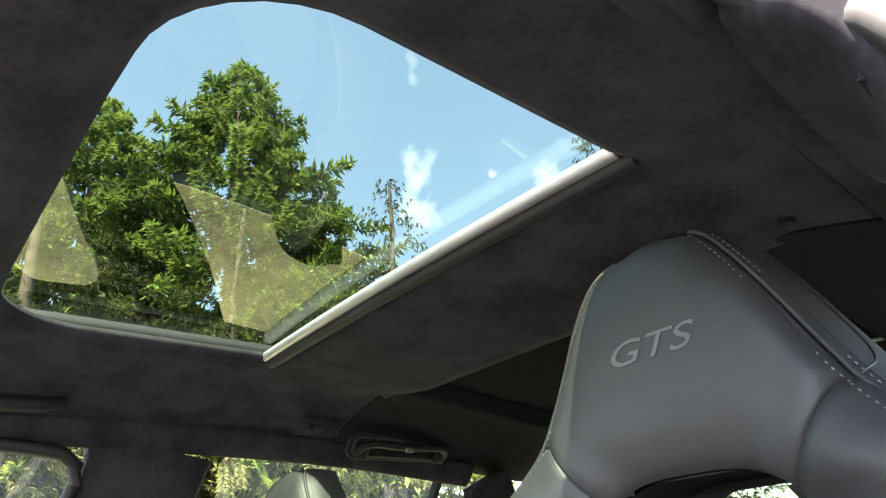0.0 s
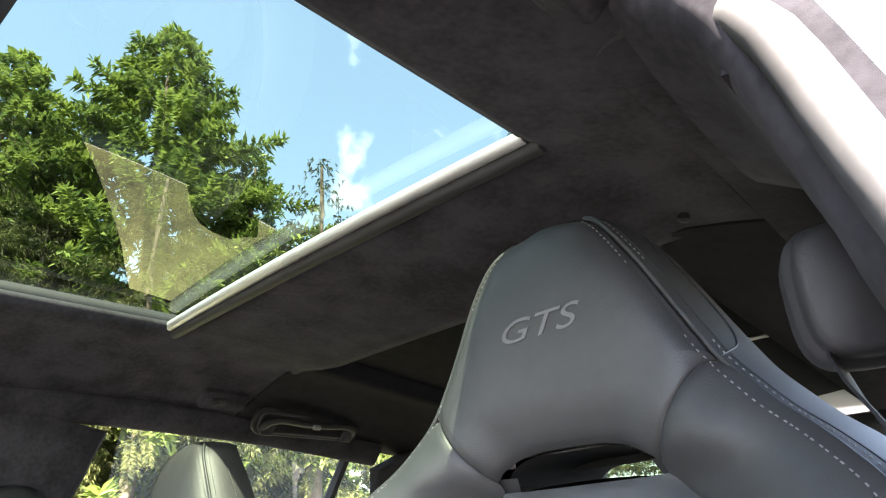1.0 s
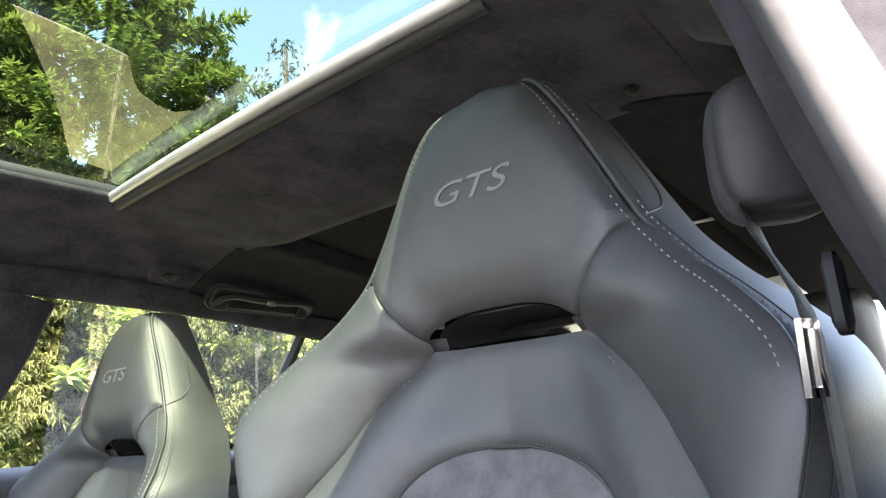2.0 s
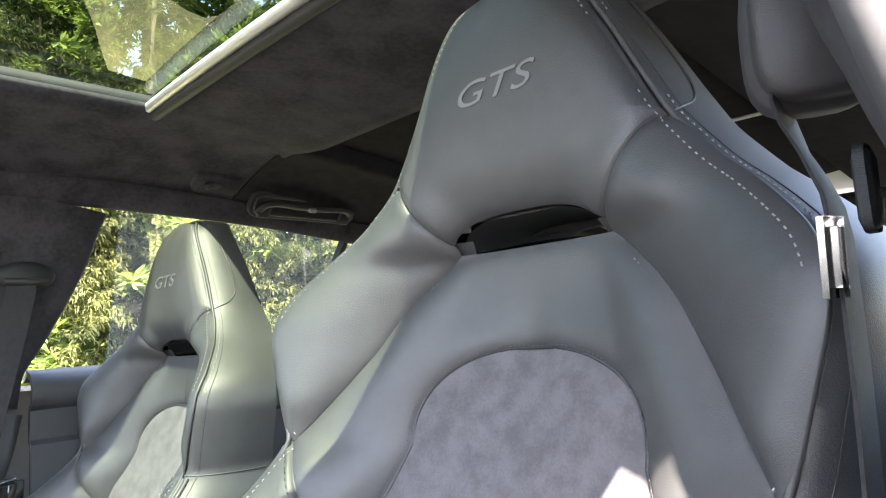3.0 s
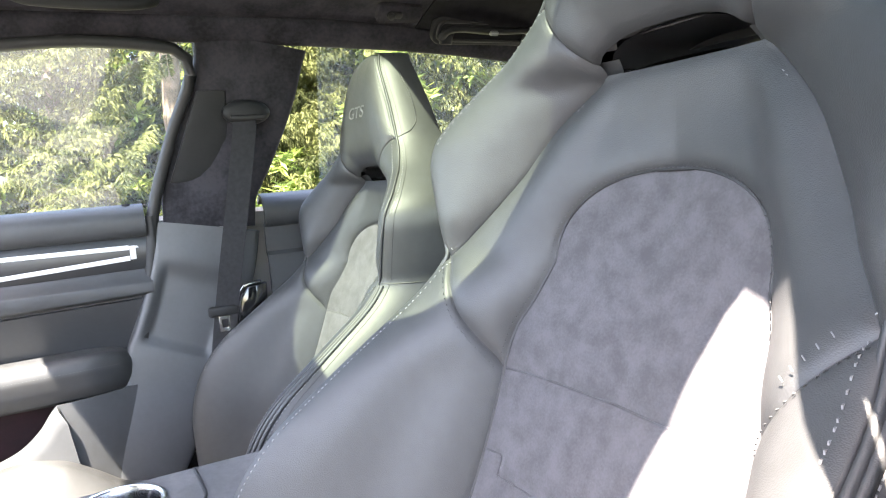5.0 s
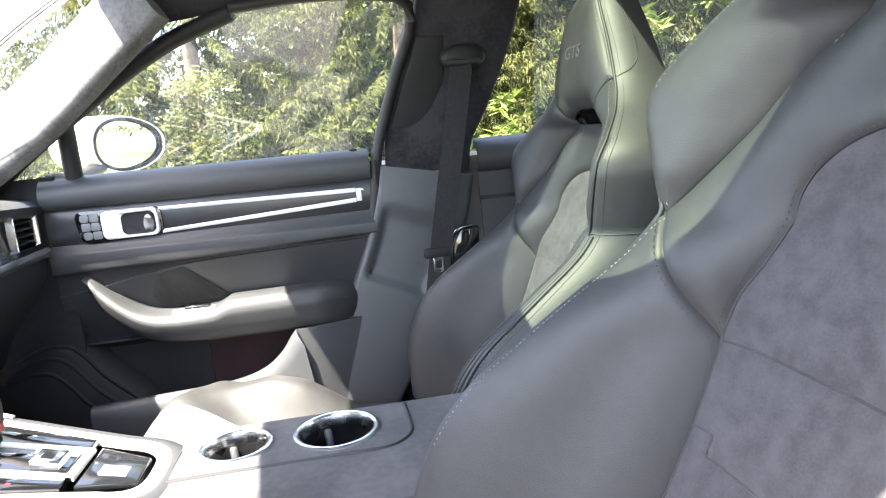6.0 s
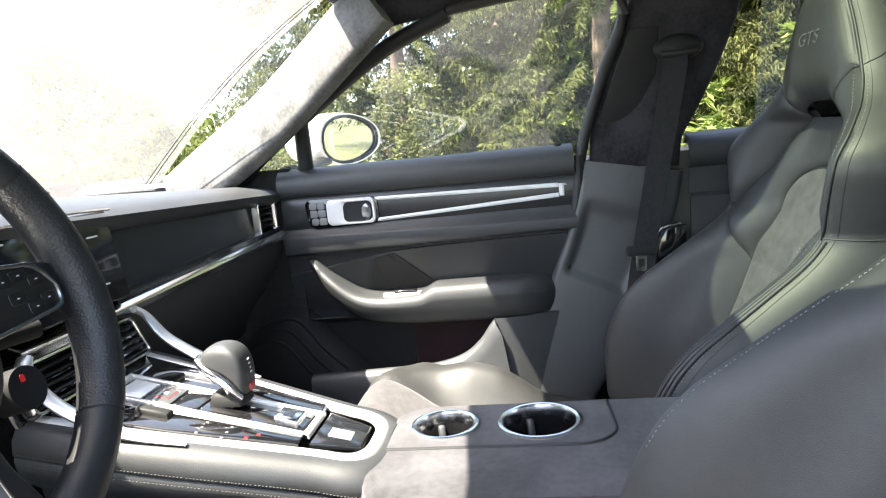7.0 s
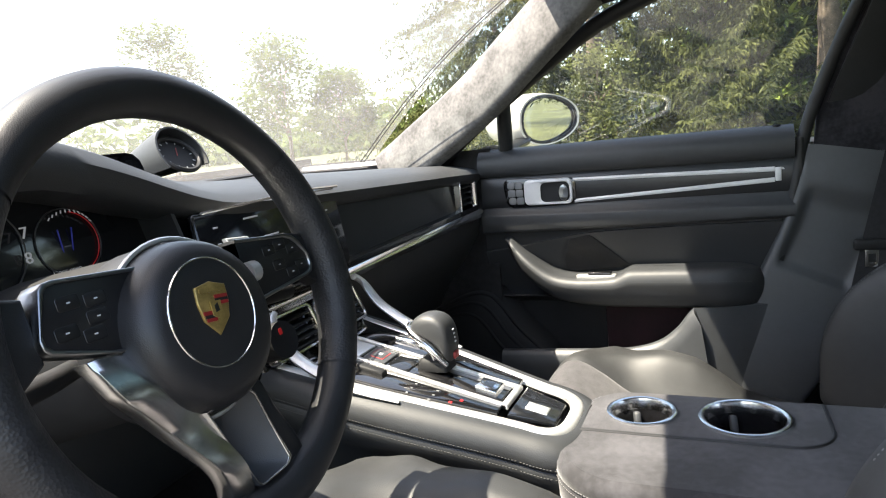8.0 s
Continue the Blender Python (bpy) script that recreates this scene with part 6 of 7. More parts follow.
lid_x0, lid_x1 = -0.125, 0.112
outline = [(lid_x1, -0.36), (lid_x1, 0.19)] + [(lid_x1 - 0.055 + 0.055 * math.cos(radians(a)), 0.205 + 0.055 * math.sin(radians(a))) for a in range(10, 91, 10)]
outline += [(lid_x0 + 0.085 + 0.085 * math.cos(radians(a)), 0.190 + 0.075 * math.sin(radians(a))) for a in range(90, 181, 8)] + [(lid_x0, 0.10), (lid_x0, -0.36)]
panel_out = [(lid_x1 - 0.004, -0.020), (lid_x1 - 0.004, 0.19)] + [(lid_x1 - 0.055 + 0.051 * math.cos(radians(a)), 0.205 + 0.051 * math.sin(radians(a))) for a in range(10, 91, 10)]
panel_out += [(-0.014, 0.2575), (-0.014, 0.020)] + [(0.031 - 0.045 * math.cos(radians(a)), 0.022 - 0.045 * math.sin(radians(a))) for a in range(10, 91, 10)]
grow = lambda pts, d: [(x + d * math.copysign(1, x - 0.047), y + d * math.copysign(1, y - 0.12)) for x, y in pts]
b = filled(outline, [grow(panel_out, -0.0005)], LZ - 0.001)
rows = []
cxo, cyo = 0.0, 0.0
for g, d in ((0.0, 0.001), (0.006, 0.004), (0.011, 0.012), (0.012, 0.022), (0.0105, 0.0245), (0.012, 0.027), (0.010, 0.055), (0.0, 0.085), (-0.01, 0.12), (-0.012, 0.40)):
    row = []
    for i, (x, y) in enumerate(outline):
        p0, p1 = outline[i - 1], outline[(i + 1) % len(outline)]
        t = Vector((p1[0] - p0[0], p1[1] - p0[1]))
        nrm = Vector((t.y, -t.x)).normalized()
        row.append(Vector((x + nrm.x * g, y + nrm.y * g, LZ - d)))
    rows.append(row)
merge(b, grid_mesh(rows, closed=True))
bpart("lid", b, SUEDE_LID, "dark grey suede lid, worn in patches")
path = [(Vector(p) + Vector((0, 0, 0.0005)), (Vector((p[0], p[1] * 0.5, 0)).normalized() + Vector((0, 0, 0.4))).normalized()) for p in rows[3]]
path2 = [(Vector(p) + Vector((0, 0, -0.001)), (Vector((p[0], p[1] * 0.5, 0)).normalized() + Vector((0, 0, 0.1))).normalized()) for p in rows[5]]
for pth in (path, path2):
    bpart("stitching", stitches(pth[1:-1]), THREAD, smooth=False)["kind"] = "stuff"
b = filled(panel_out, [circle(*c) for c in CUPS], LZ + 0.0005)
rows = [[Vector((x, y, LZ + 0.0005)) for x, y in panel_out], [Vector((x, y, LZ - 0.001)) for x, y in grow(panel_out, 0.0015)], [Vector((x, y, LZ - 0.012)) for x, y in grow(panel_out, 0.0015)]]
merge(b, grid_mesh(rows, closed=True))
bpart("cup_panel", b, SUEDE_LID, "dark suede panel round the cup holders")
b = tube([Vector((x, y, LZ - 0.0005)) for x, y in grow(panel_out[-12:] + panel_out[:1], -0.0005)], 0.0022, 6)
bpart("panel_gap", b, RUBBER, "dark gap round the panel")
for cx, cy, r in CUPS:
    prof = ((r + 0.0055, 0.000), (r + 0.005, 0.0035), (r + 0.002, 0.0045), (r - 0.0015, 0.003), (r - 0.003, -0.003), (r - 0.0035, -0.012))
    bpart("cup_rim", grid_mesh([[Vector((x, y, LZ + dz)) for x, y in circle(cx, cy, rr)] for rr, dz in prof], closed=True), CHROME, "polished chrome rim")
    prof = ((r - 0.0035, -0.011), (r - 0.004, -0.03), (r - 0.006, -0.065), (r - 0.012, -0.072), (0.004, -0.073))
    bpart("cup_well", grid_mesh([[Vector((x, y, LZ + dz)) for x, y in circle(cx, cy, rr)] for rr, dz in prof], closed=True), GLOSS, "deep black cup well")
    for a in (20, 140, 260):
        p = Vector((cx + (r - 0.009) * math.cos(radians(a)), cy + (r - 0.009) * math.sin(radians(a)), LZ - 0.024))
        bpart("cup_prong", block((0.012, 0.009, 0.022), p, 0.003, 2, Euler((0, radians(18), radians(a))).to_matrix()), GREY_PLASTIC, "grey sprung prong")
b = block((0.004, 0.10, 0.014), (lid_x0 - 0.013, 0.10, LZ - 0.058), 0.0015)
bpart("side_handle", b, ALU_DULL, "aluminium storage handle")

# ---- steering wheel ----
WC = Vector((-0.397, 0.449, 0.870))
ti = radians(13.3)
WM = Matrix(((1, 0, 0, WC.x), (0, math.sin(ti), -math.cos(ti), WC.y), (0, math.cos(ti), math.sin(ti), WC.z), (0, 0, 0, 1)))
wheel = thing("steering_wheel", "black leather sports steering wheel with aluminium spokes", "steering wheel", WC)


def wpart(name, bm, mat, label="", smooth=True, parent=None):
    bm.transform(WM)
    ob = part(name, bm, mat, None, label, smooth)
    ob.parent = parent or wheel
    if parent is None:
        ob.matrix_parent_inverse = Matrix.Translation(wheel.location).inverted()
    return ob


def rim_section(a0, a1, n, r=0.0172, thick=None):
    rows = []
    for k in range(n + 1):
        a = radians(a0 + (a1 - a0) * k / n)
        R = 0.1690
        rr = r + (0.0018 * math.cos(2 * a) ** 2 if thick is None else thick)
        rows.append([Vector(((R + rr * math.cos(t)) * math.cos(a), (R + rr * math.cos(t)) * math.sin(a) * (0.985 if math.sin(a) < 0 else 1.0), rr * 1.12 * math.sin(t))) for t in (2 * math.pi * q / 16 for q in range(16))])
    return rows


PERF = material("perforated_leather", (0.0155, 0.016, 0.0175), 0.48, mottle=0.3, mottle_size=60, grain=0.6, grain_size=420)
for a0, a1, mat, lab in ((38, 142, WHEEL_LEATHER, "smooth leather upper rim"), (-38, 38, PERF, "perforated leather grip"), (142, 218, PERF, "perforated leather grip"), (218, 322, WHEEL_LEATHER, "smooth leather lower rim")):
    wpart("rim_cover", grid_mesh(rim_section(a0 + 0.4, a1 - 0.4, 40), closed=True), mat, lab)
wpart("rim_core", grid_mesh(rim_section(0, 360, 90, 0.0160, 0), closed=True), RUBBER)
# airbag boss
rows = []
for f, d in ((1.06, -0.040), (1.05, -0.010), (1.0, 0.008), (0.965, 0.017), (0.89, 0.0245), (0.76, 0.029), (0.56, 0.030), (0.01, 0.0305)):
    rows.append([Vector((-0.015 + 0.0645 * f * math.cos(t), -0.013 + (0.064 if math.sin(t) > 0 else 0.066) * f * math.sin(t), d)) for t in (2 * math.pi * q / 48 for q in range(48))])
wpart("airbag_cover", grid_mesh(rows, closed=True), WHEEL_LEATHER, "rounded black airbag cover")
wpart("boss_trim", tube([Vector((-0.014 + 0.069 * math.cos(t), -0.014 + 0.0695 * math.sin(t), -0.004)) for t in (2 * math.pi * q / 48 for q in range(48))], 0.0022, 6, closed=True, up=(0, 0, 1)), ALU_DULL, "thin aluminium ring")
wpart("cover_ring", tube([Vector((-0.019 + 0.0405 * math.cos(t), -0.007 + 0.0405 * math.sin(t), 0.0300)) for t in (2 * math.pi * q / 48 for q in range(48))], 0.0008, 6, closed=True, up=(0, 0, 1)), CHROME, "fine chrome ring")
# badge: plain coloured shield
sh = [(-0.0145, 0.016), (-0.008, 0.0175), (0.0, 0.0195), (0.008, 0.0175), (0.0145, 0.016), (0.015, 0.004), (0.012, -0.009), (0.0, -0.0205), (-0.012, -0.009), (-0.015, 0.004)]
BT = Matrix.Translation((-0.019, -0.004, 0.0)) @ Matrix.Rotation(radians(-7), 4, "Z")


def bfield(pts, lift, mat):
    wpart("badge_field", plate(pts, BT @ Matrix.Translation((0, 0, lift)), 0.0008, 0), mat, parent=bdg)


bdg = wpart("badge", plate(sh[::-1], BT @ Matrix.Translation((0, 0, 0.0322)), 0.004, 0.001), GOLD, "gold shield badge with red and black fields")
for x0, x1, y0, y1 in ((0.001, 0.0130, 0.0015, 0.0040), (0.001, 0.0132, 0.0062, 0.0088), (-0.0125, -0.001, -0.0050, -0.0022), (-0.0105, -0.001, -0.0100, -0.0075)):
    bfield([(x0, y0), (x1, y0), (x1, y1), (x0, y1)], 0.0330, RED_ENAMEL)
for x0, x1, y0, y1 in ((0.001, 0.0132, 0.0040, 0.0062), (-0.0115, -0.001, -0.0075, -0.0050)):
    bfield([(x0, y0), (x1, y0), (x1, y1), (x0, y1)], 0.0330, BLACK_PAINT)
bfield([(-0.0045, -0.006), (0.0, -0.0085), (0.0045, -0.006), (0.005, 0.0045), (-0.005, 0.0045)], 0.0336, GOLD)
bfield([(-0.0016, -0.004), (0.002, -0.003), (0.0012, 0.003), (-0.002, 0.001)], 0.0341, BLACK_PAINT)
bfield([(-0.012, 0.0112), (0.012, 0.0112), (0.012, 0.0140), (-0.012, 0.0140)], 0.0330, GOLD)
# side spokes with keys
SPOKES = {-1: [(-0.050, 0.041), (-0.112, 0.0465), (-0.1185, 0.0455), (-0.122, 0.042), (-0.1315, 0.012), (-0.131, 0.006), (-0.1275, 0.002), (-0.085, -0.011), (-0.050, -0.018)],
          1: [(0.050, 0.041), (0.115, 0.0345), (0.126, 0.031), (0.1335, 0.024), (0.1412, 0.009), (0.1415, -0.001), (0.138, -0.0065), (0.131, -0.009), (0.050, -0.016)]}


def shrink(o, d):
    cx, cy = sum(p[0] for p in o) / len(o), sum(p[1] for p in o) / len(o)
    return [(x - math.copysign(min(d, abs(x - cx)), x - cx) if abs(x) > 0.06 else x, y - math.copysign(min(d, abs(y - cy)), y - cy)) for x, y in o]


for s in (-1, 1):
    o = SPOKES[s] if s < 0 else SPOKES[s][::-1]
    wpart("spoke_frame", ring_plate(o, shrink(o, 0.0030), Matrix.Translation((0, 0, 0.005)), 0.020, 0.0008), SATIN_FRAME, "dark chrome spoke frame")
    sp = wpart("spoke", plate(shrink(o, 0.0026), Matrix.Translation((0, 0, 0.0035)), 0.012, 0.0004), SPOKE_PANEL, "dark key panel")
    rim_join = [(s * 0.128, 0.040), (s * 0.152, 0.046), (s * 0.156, 0.010), (s * 0.153, -0.018), (s * 0.128, -0.002)] if s < 0 else [(0.126, 0.036), (0.150, 0.030), (0.156, 0.0), (0.150, -0.020), (0.132, -0.006)]
    wpart("spoke_root", plate(rim_join if s < 0 else rim_join[::-1], Matrix.Translation((0, 0, -0.001)), 0.016, 0.003), WHEEL_LEATHER, "leather root of the spoke")
    keys = ((-0.105, 0.030), (-0.086, 0.028), (-0.088, 0.0165), (-0.112, 0.012), (-0.094, 0.006)) if s < 0 else ((0.090, 0.024), (0.106, 0.026), (0.122, 0.020), (0.098, 0.009), (0.113, -0.001), (0.128, 0.003))
    for kx, ky in keys:
        wpart("key", plate(round_rect(0.0165, 0.0095, 0.002, 3, kx, ky), Matrix.Translation((0, 0, 0.0039)), 0.003, 0.0005), SPOKE_PANEL, parent=sp)
        wpart("key_print", plate(round_rect(0.0026, 0.0010, 0.0004, 2, kx, ky), Matrix.Translation((0, 0, 0.0042)), 0.0004, 0), ICON, parent=sp)
    wpart("thumb_roller", tube([(s * 0.052, 0.011, 0.006), (s * 0.062, 0.011, 0.006)], 0.009, 16), ALU_DULL if s > 0 else PLASTIC, "thumb roller")
    wpart("shift_paddle", plate([(s * x, y) for x, y in ((0.070, 0.0455 if s > 0 else 0.036), (0.098, 0.0425 if s > 0 else 0.036), (0.105, 0.030), (0.075, 0.020))][::s], Matrix.Translation((0, 0, -0.020)), 0.005, 0.0015), ALU_DULL, "bright shift paddle")
# lower spoke: a broad brushed arm and an opening edged in chrome
edge_l = spline([(-0.106, -0.010, 0), (-0.1045, -0.019, 0), (-0.0985, -0.040, 0), (-0.074, -0.071, 0), (-0.058, -0.097, 0), (-0.044, -0.123, 0), (-0.036, -0.146, 0)], 30)
edge_r = spline([(-0.074, -0.010, 0), (-0.072, -0.022, 0), (-0.0640, -0.038, 0), (-0.050, -0.058, 0), (-0.0385, -0.076, 0), (-0.027, -0.108, 0), (-0.0125, -0.150, 0)], 30)
rows = []
for k, (a, b) in enumerate(zip(edge_l, edge_r)):
    dn = 0.002 + 0.011 * math.sin(math.pi * k / 30) + 0.0055 * math.sin(math.pi * 3.0 * k / 30)
    rows.append([Vector((a.x + (b.x - a.x) * f, a.y + (b.y - a.y) * f, dn + d)) for f, d in ((0.02, -0.016), (0, -0.002), (0.04, 0.0), (0.3, 0.0012), (0.6, 0.0012), (0.96, 0.0), (1.0, -0.002), (0.98, -0.016))])
wpart("lower_spoke", grid_mesh(rows, closed=True, caps=True), SPOKE_METAL, "broad brushed aluminium lower spoke")
o = [(-0.041, -0.074), (-0.0285, -0.110), (-0.0165, -0.1425), (-0.012, -0.1465), (0.021, -0.1455), (0.0265, -0.141), (0.018, -0.109), (0.0115, -0.079), (0.006, -0.0735)]
oc = (-0.006, -0.112)
inn = [(oc[0] + (x - oc[0]) * 0.90, oc[1] + (y - oc[1]) * 0.95) for x, y in o]
wpart("spoke_opening", ring_plate(o, inn, Matrix.Translation((0, 0, 0.011)), 0.020, 0.0006), CHROME, "chrome edged opening")
wall = [[Vector((x, y, 0.0105)) for x, y in inn], [Vector((oc[0] + (x - oc[0]) * 0.5 - 0.006, oc[1] + (y - oc[1]) * 0.80 + 0.004, -0.012)) for x, y in inn], [Vector((oc[0] - 0.006 + (x - oc[0]) * 0.02, oc[1] + (y - oc[1]) * 0.02, -0.014)) for x, y in inn]]
wpart("spoke_web", grid_mesh(wall, closed=True), GREY_PLASTIC, "grey sloping inner side of the opening")
wpart("spoke_side", plate([(0.0275, -0.139), (0.019, -0.108), (0.0125, -0.077), (0.016, -0.070), (0.028, -0.075), (0.034, -0.100), (0.046, -0.128), (0.050, -0.150), (0.020, -0.150)], Matrix.Translation((0, 0, 0.006)), 0.016, 0.003), WHEEL_LEATHER, "black spoke side")
md = wpart("mode_dial", tube([(0.093, -0.058, -0.040), (0.092, -0.0575, -0.014)], 0.0175, 24), PLASTIC, "black drive mode dial")
wpart("mode_mark", plate(round_rect(0.004, 0.006, 0.001, 2, 0.090, -0.049), Matrix.Translation((0, 0, -0.0135)), 0.0008, 0), RED_LIT, "red mark", parent=md)
wpart("column_shroud", tube([(0, -0.01, -0.03), (0, -0.01, -0.20)], [0.062, 0.075], 20), PLASTIC, "black steering column cover")
for s in (-1, 1):
    wpart("stalk", tube([(s * 0.05, -0.01, -0.05), (s * 0.10, -0.016, -0.045), (s * 0.145, -0.018, -0.035)], [0.006, 0.008, 0.009], 10), PLASTIC, "black column stalk")

# ---- belts, handles, lamps ----
def belt(s, label):
    b = thing("seat_belt", label, "seat belt", (s * 0.66, -0.22, 0.25), "front seat belts")
    gx, gy, gz = (0.640, -0.240, 1.095) if s > 0 else (0.616, -0.290, 1.098)
    gw, gh = (0.048, 0.026) if s > 0 else (0.048, 0.038)

    def bp(name, bm, mat, label=""):
        return own(part(name, bm, mat, None, label), b)
    rows = []
    for k in range(9):
        t = k / 8
        w = gw * math.sin(math.pi * (0.12 + 0.76 * t)) ** 0.4
        h = gh * math.sin(math.pi * (0.12 + 0.76 * t)) ** 0.5
        rows.append([Vector((s * (gx + 0.016 - 0.034 * t), gy + w * math.cos(a), gz + h * math.sin(a))) for a in (2 * math.pi * q / 24 for q in range(24))])
    if s < 0:
        # a flat rounded cover of two layers, turned towards the door opening
        n = Vector((-0.42, 0.90, -0.05)).normalized()
        ax = Vector((0, 0, 1)).cross(n).normalized()
        ay = n.cross(ax)
        rows = []
        for f, d in ((0.90, -0.040), (1.0, -0.030), (1.04, -0.012), (1.03, -0.006), (0.95, -0.003), (0.93, -0.001), (0.94, 0.006), (0.91, 0.012), (0.80, 0.015), (0.01, 0.016)):
            rows.append([Vector((-gx, gy, gz)) + ax * (math.copysign(abs(math.cos(a)) ** 0.6, math.cos(a)) * 0.032 * f) + ay * (math.copysign(abs(math.sin(a)) ** 0.6, math.sin(a)) * 0.041 * f) + n * d for a in (2 * math.pi * q / 32 for q in range(32))])
    bp("guide", grid_mesh(rows, closed=True, caps=True), PLASTIC if s > 0 else GUIDE_GREY, "rounded dark belt guide")
    if s > 0:
        bp("guide_slot", tube([(s * (gx - 0.014), gy - 0.034, gz - 0.010), (s * (gx - 0.019), gy, gz - 0.012), (s * (gx - 0.014), gy + 0.034, gz - 0.010)], 0.006, 8), RUBBER, "black slot edge")
    ty, tz, tx = (-0.150, 0.690, 0.632) if s > 0 else (-0.223, 0.985, 0.632)
    path = spline([(s * (gx - 0.010), gy + 0.008, gz - 0.005), (s * (gx - 0.016), gy + 0.010, gz - 0.035), (s * tx, ty - 0.004, tz), (s * (tx + (0.01 if s > 0 else -0.004)), ty + 0.05 * (1 if s > 0 else 0.3), tz - 0.30), (s * 0.650, ty + 0.08, 0.27)], 36)
    path = path if s > 0 else [p + Vector((0.006, -0.024, 0)) for p in path]
    rows = []
    for i, p in enumerate(path):
        d = (path[min(i + 1, 36)] - path[max(i - 1, 0)]).normalized()
        ac = Vector((0.25 * s, 1, 0)) if s > 0 else Vector((0.09, -1, 0))
        ac = (ac - d * ac.dot(d)).normalized() * 0.0225
        rows.append([p - ac, p - ac * 0.3, p + ac * 0.3, p + ac])
    bp("webbing", grid_mesh(rows, thick=0.0016), WEBBING, "dark woven webbing")
    d = (path[8] - path[6]).normalized()
    ob = block((0.012, 0.060, 0.022) if s > 0 else (0.008, 0.018, 0.036), (s * (tx + (-0.002 if s > 0 else 0.008)), ty - (0 if s > 0 else 0.012), tz + (0.012 if s > 0 else 0.018)), 0.006, 3)
    bp("tongue_grip", ob, PLASTIC, "black belt tongue grip")
    fr = [(-0.011, 0.0), (0.011, 0.0), (0.011, -0.034), (-0.011, -0.034)] if s > 0 else [(-0.003, 0.004), (0.010, 0.004), (0.014, -0.028), (0.001, -0.028)]
    M = Matrix(((0, 0, -s, s * (tx - 0.003)), (1, 0, 0, ty), (0, 1, 0, tz + 0.004), (0, 0, 0, 1)))
    inn = [(x * 0.55, -0.018 + (y + 0.018) * 0.5) for x, y in fr]
    if s < 0:
        # local x runs back along the webbing, y up
        A = Vector((-0.312, -0.944, 0)).normalized()
        M = Matrix(((A.x, -0.10, -A.y, -0.6265), (A.y, -0.02, A.x, -0.2150), (0, 1, 0, 0.988), (0, 0, 0, 1)))
        inn = [(0.001, 0.000), (0.006, 0.000), (0.0092, -0.024), (0.0046, -0.024)]
    bp("tongue", ring_plate(fr, inn, M, 0.003, 0.0004), CHROME, "bright steel tongue")
    return b


belt(1, "passenger seat belt hanging on the door pillar")
belt(-1, "driver seat belt hanging beside the raised seat")
rec = thing("pillar_recess", "smooth black recess plate under the belt guide", "trim", (0.66, -0.17, 0.97))
own(part("plate", plate([(-0.085, 0.965), (-0.150, 1.140), (-0.205, 1.140), (-0.200, 0.965)], Matrix(((0.0, -0.26, -1, 0.936), (1, 0, 0, 0), (0, 1, 0, 0), (0, 0, 0, 1))), 0.012, 0.003), PLASTIC), rec)
hook = thing("seat_side_trim", "bright edged plastic trim beside the passenger seat back", "trim", (0.60, -0.20, 0.60))
own(part("edge", tube(spline([(0.640, -0.165, 0.640), (0.640, -0.182, 0.72), (0.642, -0.198, 0.745), (0.645, -0.232, 0.750)], 12), 0.006, 8, flat=0.6), CHROME, label="bright edge"), hook)
own(part("panel", plate([(-0.170, 0.60), (-0.188, 0.715), (-0.205, 0.742), (-0.245, 0.745), (-0.24, 0.58)], Matrix(((0, 0, -1, 0.646), (1, 0, 0, 0), (0, 1, 0, 0), (0, 0, 0, 1))), 0.02, 0.003), GLOSS, label="gloss black panel"), hook)
